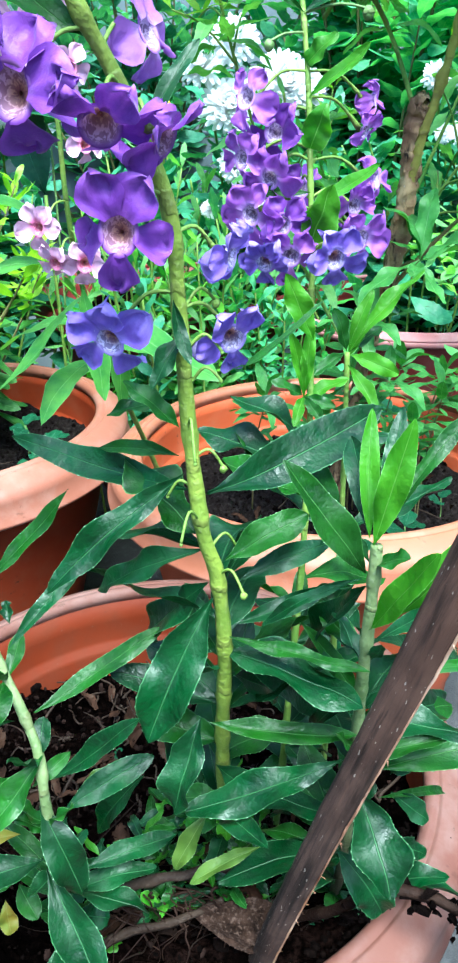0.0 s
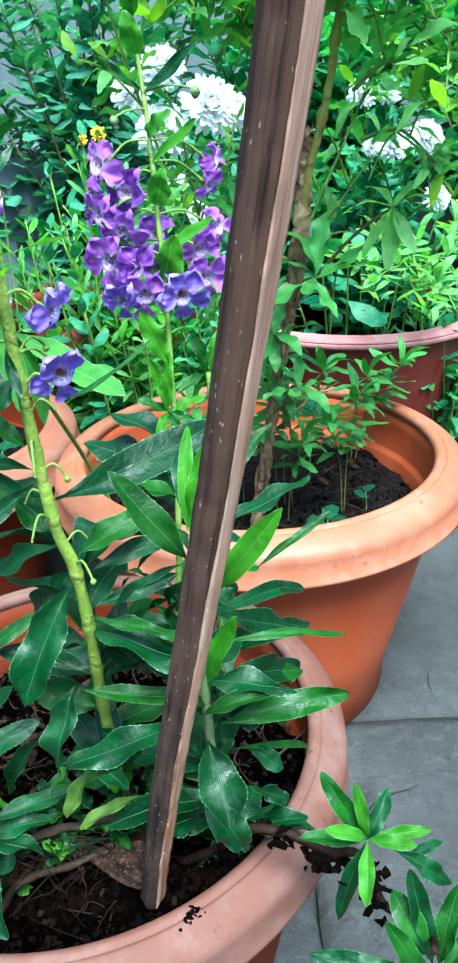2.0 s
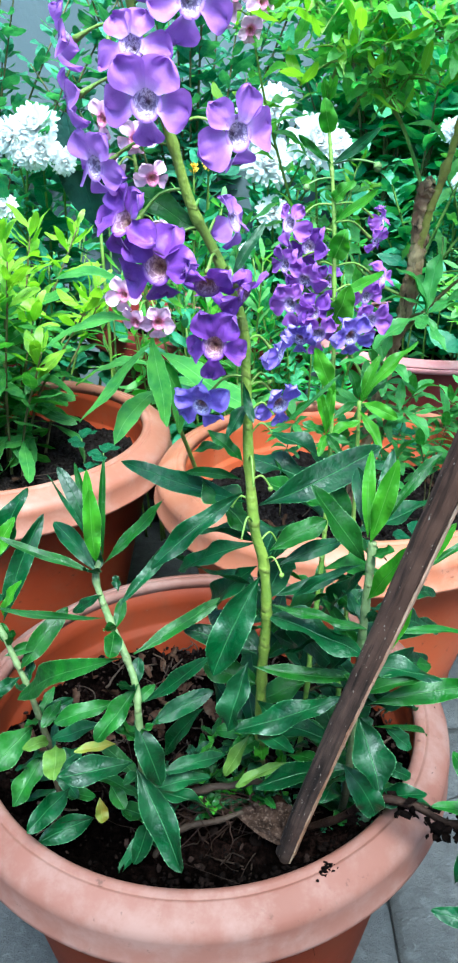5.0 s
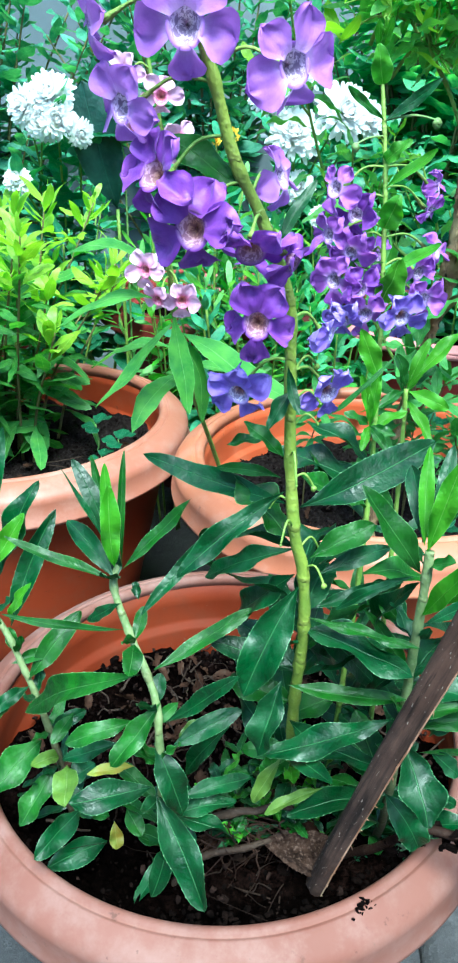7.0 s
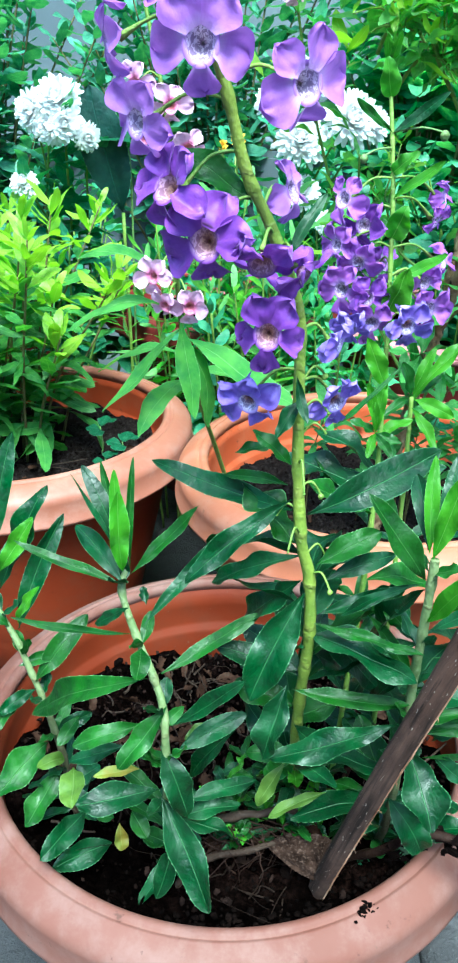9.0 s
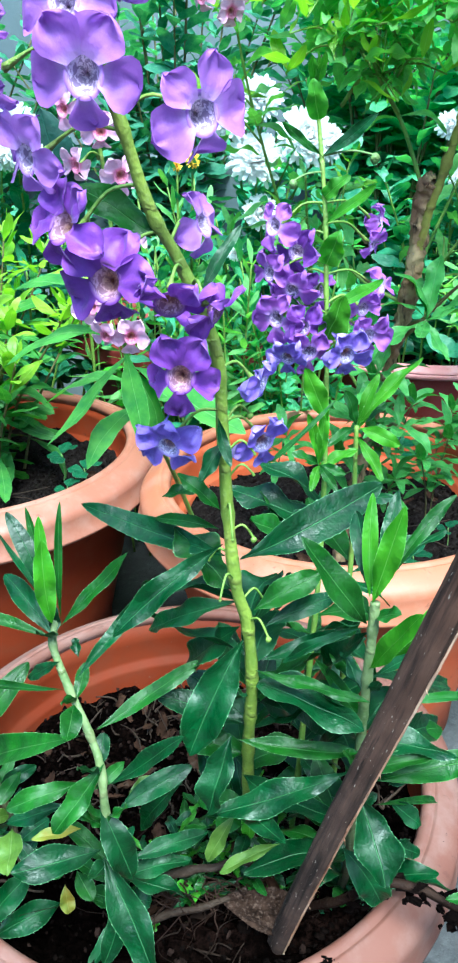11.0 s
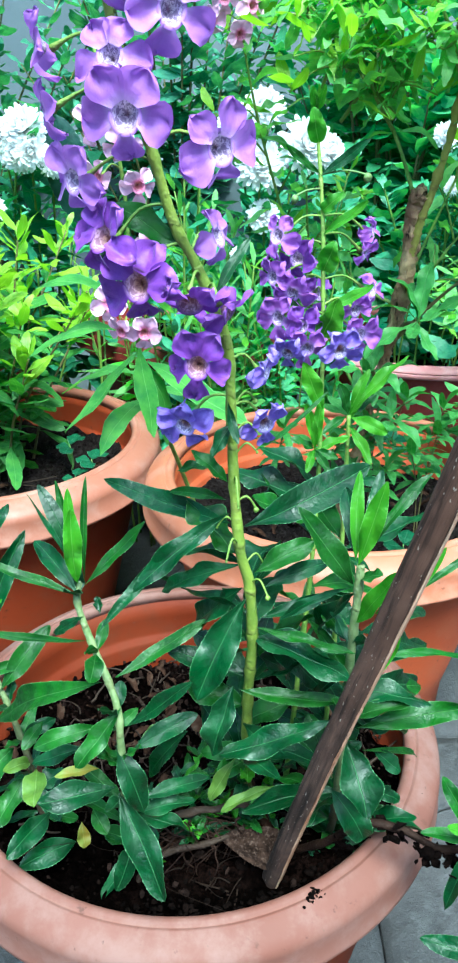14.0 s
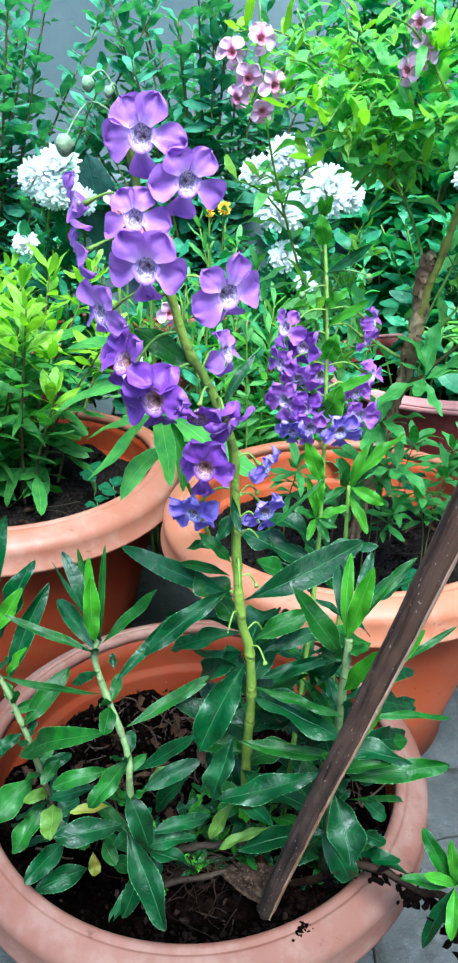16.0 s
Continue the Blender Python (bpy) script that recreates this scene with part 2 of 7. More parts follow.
STEM_DRY = stem_material("stem_dry", (0.018, 0.011, 0.008), (0.036, 0.024, 0.017), (0.070, 0.050, 0.038), 0.08, (0.018, 0.011, 0.008))
ROOT_BROWN = stem_material("root_brown", (0.010, 0.005, 0.004), (0.024, 0.013, 0.009), (0.050, 0.030, 0.022), 0.04, (0.018, 0.011, 0.008))
ROOT_DARK = stem_material("root_dark", (0.007, 0.004, 0.003), (0.014, 0.009, 0.007), (0.030, 0.021, 0.016), 0.03, (0.018, 0.011, 0.008))


def terracotta(name, a, b, dust, rough, gloss=0.3):
    s = Shader(name, rough, gloss=gloss)
    big, mid, fine = s.noise(9.0, 5.0), s.noise(38.0, 6.0, 0.65), s.noise(350.0, 3.0)
    c = s.mix(s.step(big, 0.3, 0.7), a, b)
    c = s.mix(s.math("MULTIPLY", s.step(mid, 0.42, 0.70), 0.6), c, dust)
    dirt = s.math("MULTIPLY", s.step(s.noise(120.0, 5.0, 0.7), 0.60, 0.70), s.step(s.noise(16.0, 3.0), 0.45, 0.65))
    c = s.mix(s.math("MULTIPLY", dirt, 0.75), c, (0.035, 0.016, 0.010))
    c = s.mix(s.math("MULTIPLY", s.step(fine, 0.68, 0.76), 0.5), c, (0.10, 0.06, 0.045))
    s.colour(c).bump(fine, 0.12, 0.0006)
    s.rough(s.math("ADD", rough - 0.1, s.math("MULTIPLY", mid, 0.25)))
    return s.m


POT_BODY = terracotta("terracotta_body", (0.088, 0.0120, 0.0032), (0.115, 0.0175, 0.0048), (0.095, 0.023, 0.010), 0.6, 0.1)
# shrub pot's body: brighter copy, its colour raised to offset the rim's shadow
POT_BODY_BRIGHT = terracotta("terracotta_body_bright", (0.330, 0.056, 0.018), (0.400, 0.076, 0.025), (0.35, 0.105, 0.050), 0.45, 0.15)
# bush pot's body: a darker copy that carries its shade in the colour
POT_BODY_SHADED = terracotta("terracotta_body_shaded", (0.185, 0.024, 0.007), (0.235, 0.035, 0.010), (0.20, 0.050, 0.022), 0.5, 0.12)
POT_RIM = terracotta("terracotta_rim", (0.27, 0.086, 0.044), (0.31, 0.106, 0.056), (0.33, 0.155, 0.105), 0.46, 0.28)
# bush pot's rim: a pinker copy, darkened in colour for its shade
POT_RIM_SHADED = terracotta("terracotta_rim_shaded", (0.205, 0.072, 0.043), (0.24, 0.092, 0.060), (0.265, 0.142, 0.108), 0.45, 0.25)
POT_RIM_FADED = terracotta("terracotta_rim_faded", (0.106, 0.039, 0.027), (0.136, 0.060, 0.046), (0.178, 0.108, 0.092), 0.58, 0.14)
POT_RED = terracotta("dark_red_plastic", (0.13, 0.014, 0.012), (0.17, 0.020, 0.016), (0.18, 0.05, 0.045), 0.5)
POT_RED_RIM = terracotta("faded_red_rim", (0.36, 0.13, 0.13), (0.42, 0.17, 0.17), (0.45, 0.26, 0.26), 0.5)

# soil and clods set below real soil's tone: shade among leaves darkened in
s = Shader("soil", 1.0, gloss=0.0)
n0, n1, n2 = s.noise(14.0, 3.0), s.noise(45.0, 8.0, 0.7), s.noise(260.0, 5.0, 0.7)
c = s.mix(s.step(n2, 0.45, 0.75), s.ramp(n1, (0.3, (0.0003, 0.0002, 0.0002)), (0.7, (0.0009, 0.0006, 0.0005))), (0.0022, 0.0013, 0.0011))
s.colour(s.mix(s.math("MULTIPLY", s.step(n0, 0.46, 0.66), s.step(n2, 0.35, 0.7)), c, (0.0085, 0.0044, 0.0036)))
s.bump(n2, 0.9, 0.004)
SOIL = s.m
s = Shader("soil_dry", 1.0, gloss=0.02)
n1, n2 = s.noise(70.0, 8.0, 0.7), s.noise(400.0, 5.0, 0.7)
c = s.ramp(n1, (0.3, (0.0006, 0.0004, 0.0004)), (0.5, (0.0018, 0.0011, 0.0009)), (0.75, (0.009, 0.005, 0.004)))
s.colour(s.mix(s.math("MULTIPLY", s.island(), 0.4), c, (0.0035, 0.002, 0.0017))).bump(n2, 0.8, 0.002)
CLOD = s.m
s = Shader("bark_crumb", 1.0, gloss=0.03)
s.colour(s.mix(s.island(), (0.004, 0.0025, 0.002), (0.018, 0.010, 0.008))).bump(s.noise(400.0, 4.0), 0.6, 0.001)
CRUMB = s.m
s = Shader("soil_pale", 1.0, gloss=0.02)
n1, n2 = s.noise(45.0, 8.0, 0.7), s.noise(260.0, 5.0, 0.7)
s.colour(s.mix(s.step(n2, 0.45, 0.75), s.ramp(n1, (0.3, (0.003, 0.0022, 0.002)), (0.7, (0.011, 0.008, 0.0072))), (0.028, 0.022, 0.020))).bump(n2, 0.9, 0.004)
SOIL_PALE = s.m

s = Shader("cement", 0.75, gloss=0.3)
n1, n2, n3, n4 = s.noise(4.0, 6.0), s.noise(26.0, 9.0, 0.72), s.noise(210.0, 5.0, 0.72), s.noise(75.0, 6.0, 0.7)
c = s.mix(s.step(n1, 0.35, 0.68), (0.026, 0.026, 0.027), (0.066, 0.066, 0.067))
c = s.mix(s.math("MULTIPLY", s.step(n2, 0.46, 0.66), 0.75), c, (0.012, 0.012, 0.013))
c = s.mix(s.math("MULTIPLY", s.step(n4, 0.50, 0.70), 0.5), c, (0.092, 0.092, 0.094))
c = s.mix(s.math("MULTIPLY", s.step(n3, 0.56, 0.74), 0.5), c, (0.095, 0.095, 0.096))
c = s.mix(s.math("MULTIPLY", s.random(), 0.2), c, (0.05, 0.05, 0.052))
vor = s.node("ShaderNodeTexVoronoi", Scale=2.6)
vor.feature = "DISTANCE_TO_EDGE"
warp = s.node("ShaderNodeTexNoise", Scale=14.0, Detail=5.0)
s.link(s.tc.outputs["Object"], warp.inputs["Vector"])
add = s.nt.nodes.new("ShaderNodeMixRGB")
add.inputs[0].default_value = 0.05
s.link(s.tc.outputs["Object"], add.inputs[1])
s.link(warp.outputs["Color"], add.inputs[2])
s.link(add.outputs[0], vor.inputs["Vector"])
crack = s.math("MULTIPLY", s.math("SUBTRACT", 1.0, s.step(vor.outputs["Distance"], 0.0, 0.006)), s.step(s.noise(6.0, 2.0), 0.52, 0.60))
c = s.mix(s.math("MULTIPLY", crack, 0.85), c, (0.012, 0.012, 0.013))
patch = s.step(s.noise(9.0, 6.0, 0.7), 0.42, 0.60)
c = s.mix(s.math("MULTIPLY", patch, 0.55), c, (0.030, 0.028, 0.029))
grit = s.noise(700.0, 3.0, 0.7)
c = s.mix(s.math("MULTIPLY", s.step(grit, 0.56, 0.70), 0.4), c, (0.11, 0.105, 0.10))
s.colour(c).bump(s.math("SUBTRACT", s.math("ADD", s.math("ADD", n2, s.math("MULTIPLY", grit, 0.5)), s.math("ADD", n3, n4)), crack), 0.9, 0.0024)
s.rough(s.math("ADD", 0.6, s.math("MULTIPLY", n2, 0.35)))
CEMENT = s.m
s = Shader("wall_plaster", 0.85)
n1, n2 = s.noise(2.5, 7.0, 0.65), s.noise(40.0, 6.0, 0.65)
c = s.mix(s.step(n1, 0.35, 0.7), (0.070, 0.092, 0.102), (0.120, 0.145, 0.155))
c = s.mix(s.math("MULTIPLY", s.step(n2, 0.5, 0.75), 0.4), c, (0.05, 0.065, 0.065))
s.colour(c).bump(n2, 0.4, 0.004)
PLASTER = s.m


def wood(name, a, b, crack, streak=(9.0, 160.0), lit_top=None):
    s = Shader(name, 0.82, gloss=0.2)
    mp = s.node("ShaderNodeMapping", Scale=(streak[1], streak[1], streak[0]))
    s.link(s.tc.outputs["Object"], mp.inputs["Vector"])
    n = s.node("ShaderNodeTexNoise", Scale=1.0, Detail=6.0, Roughness=0.65)
    s.link(mp.outputs[0], n.inputs["Vector"])
    blot = s.noise(28.0, 5.0)
    c = s.mix(s.step(s.math("ADD", s.math("MULTIPLY", blot, 0.7), s.math("MULTIPLY", s.noise(110.0, 4.0), 0.3)), 0.40, 0.60), a, b)
    sep = s.nt.nodes.new("ShaderNodeSeparateXYZ")
    s.link(s.tc.outputs["Object"], sep.inputs[0])
    # paler towards the top: light on the stake's upper end, mixed into the colour
    if lit_top:
        c = s.mix(s.math("MULTIPLY", s.step(s.math("ADD", sep.outputs[2], s.math("MULTIPLY", blot, 0.12)), 0.16, 0.36), 0.7), c, lit_top)
        mq = s.node("ShaderNodeMapping", Scale=(streak[1] * 0.36, streak[1] * 0.36, streak[0] * 0.8))
        s.link(s.tc.outputs["Object"], mq.inputs["Vector"])
        band = s.node("ShaderNodeTexNoise", Scale=1.0, Detail=5.0, Roughness=0.65)
        s.link(mq.outputs[0], band.inputs["Vector"])
        c = s.mix(s.math("MULTIPLY", s.step(band.outputs["Fac"], 0.52, 0.66), 0.65), c, tuple(min(1.7 * q, 0.75) for q in lit_top))
        c = s.mix(s.math("MULTIPLY", s.math("SUBTRACT", 1.0, s.step(band.outputs["Fac"], 0.34, 0.47)), 0.75), c, crack)
    c = s.mix(s.step(n.outputs["Fac"], 0.50, 0.68), c, crack)
    mk = s.node("ShaderNodeMapping", Scale=(1150.0, 1150.0, 360.0))
    s.link(s.tc.outputs["Object"], mk.inputs["Vector"])
    fleck = s.node("ShaderNodeTexNoise", Scale=1.0, Detail=1.5)
    s.link(mk.outputs[0], fleck.inputs["Vector"])
    c = s.mix(s.math("MULTIPLY", s.step(fleck.outputs["Fac"], 0.70, 0.74), 0.6), c, (0.48, 0.40, 0.33))
    s.colour(c).bump(s.math("ADD", n.outputs["Fac"], s.math("MULTIPLY", s.noise(140.0, 4.0), 0.25)), 0.9, 0.0014)
    return s.m


BARK = wood("stake_bark", (0.036, 0.019, 0.014), (0.080, 0.046, 0.034), (0.012, 0.007, 0.005), (7.0, 420.0), (0.135, 0.066, 0.043))
HEARTWOOD = wood("stake_cut_face", (0.36, 0.16, 0.070), (0.54, 0.29, 0.18), (0.15, 0.055, 0.028), (6.0, 300.0), (0.62, 0.36, 0.26))
TRUNK = wood("trunk_bark", (0.17, 0.085, 0.048), (0.42, 0.29, 0.15), (0.016, 0.010, 0.007), (45.0, 210.0))


# ---- small builders ----
def finish(name, bm, material, parent=None, label="", smooth=True):
    me = bpy.data.meshes.new(name)
    bm.to_mesh(me)
    bm.free()
    for m in material if isinstance(material, tuple) else (material,):
        me.materials.append(m)
    if smooth:
        me.polygons.foreach_set("use_smooth", [True] * len(me.polygons))
    ob = new(name, me)
    ob.parent = parent
    if label:
        tagged(ob, label)
    return ob


def part(name, bm, material, parent, label="", smooth=True):
    return finish(name, bm, material, parent, label, smooth)


def thing(name, label, category, at=(0, 0, 0), group="", kind=""):
    ob = new(name)
    ob.location = at
    ob.empty_display_size = 0.05
    return tagged(ob, label, category, group, kind)


def share(name, mesh, parent, m, material=None):
    """One more object on a mesh that exists already."""
    ob = new(name, mesh)
    ob.parent = parent
    ob.matrix_basis = m
    return ob


def lathe(profile, n=96, wobble=0.0, seed=0.0, uv=False):
    bm = bmesh.new()
    rings = []
    for r, z in profile:
        ring = []
        for k in range(n):
            a = 2 * math.pi * k / n
            q = 1 + wobble * noise.noise((math.cos(a) * 1.3 + seed, math.sin(a) * 1.3, z * 6))
            ring.append(bm.verts.new((r * q * math.cos(a), r * q * math.sin(a), z + wobble * 0.03 * noise.noise((math.cos(a) * 2, math.sin(a) * 2, seed)))))
        rings.append(ring)
    lay = bm.loops.layers.uv.new("uv") if uv else None
    top = len(profile) - 1
    for j, (a, b) in enumerate(zip(rings, rings[1:])):
        for k in range(n):
            f = bm.faces.new((a[k], a[(k + 1) % n], b[(k + 1) % n], b[k]))
            if uv:
                for lp, (uu, vv) in zip(f.loops, ((k, j), (k + 1, j), (k + 1, j + 1), (k, j + 1))):
                    lp[lay].uv = (uu / n, vv / top)
    return bm


def smooth_path(points, per=6):
    """Points on a smooth curve through the given ones."""
    pts = [Vector(p) for p in points]
    out = []
    for i in range(len(pts) - 1):
        a, b, c, d = pts[max(i - 1, 0)], pts[i], pts[i + 1], pts[min(i + 2, len(pts) - 1)]
        for k in range(per):
            u = k / per
            out.append(0.5 * (2 * b + (c - a) * u + (2 * a - 5 * b + 4 * c - d) * u * u + (3 * b - 3 * c + d - a) * u ** 3))
    return out + [pts[-1]]


def along(points):
    """The points and how far along the whole, 0 to 1, each one lies."""
    sums = [0.0]
    for a, b in zip(points, points[1:]):
        sums.append(sums[-1] + (b - a).length)
    return points, [v / sums[-1] for v in sums]


def on_path(curve, f):
    pts, at = curve
    for i in range(len(pts) - 1):
        if at[i + 1] >= f:
            u = (f - at[i]) / max(at[i + 1] - at[i], 1e-9)
            return pts[i].lerp(pts[i + 1], u), (pts[i + 1] - pts[i]).normalized()
    return pts[-1].copy(), (pts[-1] - pts[-2]).normalized()


def tube(bm, pts, radius, sides=8, rough=0.0, cap=True):
    """A tube along pts; radius(f) at the share f of its length."""
    pts, at = along(pts)
    prev = None
    x = Vector((1, 0, 0))
    first = None
    for i, p in enumerate(pts):
        d = (pts[min(i + 1, len(pts) - 1)] - pts[max(i - 1, 0)]).normalized()
        x = (x - x.dot(d) * d)
        x = x.normalized() if x.length > 1e-4 else d.orthogonal().normalized()
        y = d.cross(x)
        r = radius(at[i])
        ring = []
        for k in range(sides):
            a = 2 * math.pi * k / sides
            q = r * (1 + rough * noise.noise(p * 160 + Vector((math.cos(a), math.sin(a), 0)) * 2))
            ring.append(bm.verts.new(p + q * (math.cos(a) * x + math.sin(a) * y)))
        if prev:
            for k in range(sides):
                bm.faces.new((prev[k], prev[(k + 1) % sides], ring[(k + 1) % sides], ring[k]))
        else:
            first = ring
        prev = ring
    if cap:
        bm.faces.new(first[::-1])
        bm.faces.new(prev)
    return bm


def jointed(r0, r1, joints):
    """A stem's radius: tapering, with a swelling at each joint."""
    def radius(f):
        return (r0 + (r1 - r0) * f) * (1 + 0.20 * math.exp(-((f * joints % 1.0 - 0.5) * 11) ** 2) - 0.06 * math.sin(f * joints * 6.283))
    return radius


def leaf_mesh(length, width, bow, seed, segs=22, cols=5, teeth=0.03, fold=0.34, wave=0.26, heart=False):
    """A lance-shaped, finely toothed leaf along +x with its upper face to +z."""
    rnd = random.Random(seed)
    ph, lean = rnd.uniform(0, 6.3), rnd.uniform(-0.09, 0.09)
    belly = 0.55 if heart else rnd.uniform(0.95, 1.25)
    point = 0.85 if heart else rnd.uniform(0.80, 1.02)
    wave *= rnd.uniform(0.7, 1.9)
    saw = 16 if segs >= 48 else 0
    bm = bmesh.new()
    lay = bm.loops.layers.uv.new("uv")
    curl, swing = rnd.uniform(-0.6, 0.6), rnd.uniform(9, 14)
    bend, nod = rnd.uniform(-0.035, 0.035), rnd.uniform(0, 6.3)
    grid = []
    peak = max((t / 40) ** belly * (1 - t / 40) ** point for t in range(41))
    for i in range(segs + 1):
        t = i / segs
        w = 0.5 * width * max(((t ** belly * (1 - t) ** point) / peak) ** 0.74, 0.20 * (1 - t) ** 3, 0.012) * (min(t / 0.30, 1.0) ** 0.35 if not heart else 1.0)
        inside = 1 if 0.10 < t < 0.97 else 0
        tooth = teeth * width * (0.9 * max(0.0, math.sin(6.2832 * saw * t)) ** 1.5 - 0.4 if saw else 0.6 if i % 2 else -0.5) * inside
        row = []
        zc = -length * bow * 4 * t * (1 - t) + length * bend * (math.sin(5.0 * t + nod) - (1 - t) * math.sin(nod) - t * math.sin(5.0 + nod))
        ca, sa = math.cos(curl * t), math.sin(curl * t)
        for k in range(cols):
            u = 2 * k / (cols - 1) - 1
            y = u * w + (tooth * math.copysign(1, u) if abs(u) > 0.99 else 0)
            z = fold * abs(u) ** 1.2 * w * (1 - 0.5 * t) - 0.25 * fold * u * u * w
            z += wave * w * u * u * math.sin(t * swing + ph + (1.4 if u > 0 else 0)) + 0.13 * width * noise.noise((t * 3.0 + seed, u * 0.8, seed * 1.7))
            y, z = y * ca - z * sa, zc + y * sa + z * ca
            row.append(bm.verts.new((length * t + (0.5 * tooth if abs(u) > 0.99 else 0), y + lean * length * t * (1 - t), z)))
        grid.append(row)
    for i in range(segs):
        for k in range(cols - 1):
            f = bm.faces.new((grid[i][k], grid[i + 1][k], grid[i + 1][k + 1], grid[i][k + 1]))
            for lp, (a, b) in zip(f.loops, ((i, k), (i + 1, k), (i + 1, k + 1), (i, k + 1))):
                lp[lay].uv = (b / (cols - 1), a / segs)
    return bm


def leaf_pose(at, azimuth, rise, twist=0.0, size=1.0):
    """The pose of a leaf that grows from at, its upper face turned up and to its stem."""
    d = Vector((math.cos(radians(azimuth)) * math.cos(radians(rise)), math.sin(radians(azimuth)) * math.cos(radians(rise)), math.sin(radians(rise))))
    n = Vector((0, 0, 1)) - d.z * d
    if n.length < 0.02:
        n = Vector((-math.cos(radians(azimuth)), -math.sin(radians(azimuth)), 0))
    n.normalize()
    y = n.cross(d)
    m = Matrix((d, y, n)).transposed().to_4x4()
    return Matrix.Translation(at) @ m @ pose(0, 0, 0, twist, 0, 0) @ Matrix.Diagonal((size, size, size, 1))


def petal_mesh(length, width, cup, seed, nu=10, nv=10, notch=0.0, crumple=1.0):
    """A rounded petal along +y, from a narrow foot, its face to +z."""
    rnd = random.Random(seed)
    ph = rnd.uniform(0, 6.3)
    bm = bmesh.new()
    lay = bm.loops.layers.uv.new("uv")
    grid = []
    for j in range(nv + 1):
        t = 0.6 * j / 4 if j <= 4 else 0.6 + 0.4 * math.sin(0.5 * math.pi * (j - 4) / (nv - 4))
        w = 0.34 + 0.66 * math.sin(0.5 * math.pi * t / 0.6) ** 1.3 if t < 0.6 else math.sqrt(max(1 - ((t - 0.6) / 0.4) ** 2, 0.0))
        row = []
        for k in range(nu + 1):
            u = 2 * k / nu - 1
            x = 0.5 * width * w * u * (1 + 0.14 * noise.noise((4.0 * t, ph, 3.0 * (u > 0))))
            y = length * t * (1 + 0.10 * noise.noise((3.1 * u, seed * 3.7, ph))) + 0.025 * length * t * math.sin(7 * u + ph) - notch * length * t * max(0, 1 - 3 * abs(u))
            z = -cup * length * (t * t) * 0.8 + cup * 0.5 * width * u * u * w + crumple * length * t * (0.07 * math.sin(4 * u + 4 * t + ph) + 0.03 * math.sin(11 * u + ph) + 0.10 * noise.noise((2.2 * u + seed, 2.6 * t, seed)))
            row.append(bm.verts.new((x, y, z)))
        grid.append(row)
    for j in range(nv):
        for k in range(nu):
            f = bm.faces.new((grid[j][k], grid[j][k + 1], grid[j + 1][k + 1], grid[j + 1][k]))
            for lp, (a, b) in zip(f.loops, ((j, k), (j, k + 1), (j + 1, k + 1), (j + 1, k))):
                lp[lay].uv = (b / nu, a / nv)
    bmesh.ops.remove_doubles(bm, verts=bm.verts, dist=1e-6)
    return bm


def keep_mesh(name, bm, material):
    """A mesh to be shared by several objects."""
    me = bpy.data.meshes.new(name)
    bm.to_mesh(me)
    bm.free()
    me.materials.append(material)
    me.polygons.foreach_set("use_smooth", [True] * len(me.polygons))
    return me


# ---- the setting: paved ground, plinth and wall ----
bm = bmesh.new()
bmesh.ops.create_grid(bm, x_segments=1, y_segments=1, size=60)
ground = finish("ground", bm, CEMENT, smooth=False)
ground.location = (0, 0, -0.012)
tagged(ground, "grey weathered cement ground under the pots", "ground", kind="structure")


def slab_mesh(w, d, seed):
    bm = bmesh.new()
    n = 30
    g = [[None] * (n + 1) for _ in range(n + 1)]
    for i in range(n + 1):
        for j in range(n + 1):
            x, y = w * (i / n - 0.5), d * (j / n - 0.5)
            e = min(min(i, n - i), min(j, n - j))
            z = 0.0012 * noise.noise((x * 14 + seed, y * 14, seed)) - (0.004 if e == 0 else 0)
            jit = 0.0035 * noise.noise((x * 30, y * 30, seed + 7)) if e == 0 else 0
            g[i][j] = bm.verts.new((x + jit, y + jit, z))
    for i in range(n):
        for j in range(n):
            bm.faces.new((g[i][j], g[i + 1][j], g[i + 1][j + 1], g[i][j + 1]))
    rim = [e for e in bm.edges if e.is_boundary]
    low = bmesh.ops.extrude_edge_only(bm, edges=rim)["geom"]
    bmesh.ops.translate(bm, verts=[v for v in low if isinstance(v, bmesh.types.BMVert)], vec=(0, 0, -0.012))
    return bm


pavement = thing("pavement", "weathered grey cement paving slabs with dirty joints", "pavement", kind="structure")
slabs = [keep_mesh("paving_slab", slab_mesh(0.4465, 0.4465, k * 3.7), CEMENT) for k in range(3)]
for i in range(-3, 4):
    for j in range(-2, 5):
        share("paving_slab", slabs[(i * 2 + j) % 3], pavement, pose(0.37 + 0.45 * i, 0.030 + 0.45 * j, 0, 0, 0, 180 * ((i + j) % 2)))

bm = bmesh.new()
bmesh.ops.create_cube(bm, size=1, matrix=pose(0, 1.95, 1.3) @ Matrix.Diagonal((8, 0.2, 2.6, 1)))
tagged(finish("wall_back", bm, PLASTER, smooth=False), "pale grey weathered plaster wall behind the plants", "wall", kind="structure")
bm = bmesh.new()
bmesh.ops.create_cube(bm, size=1, matrix=pose(0, 1.55, 0.24) @ Matrix.Diagonal((8, 0.6, 0.48, 1)))
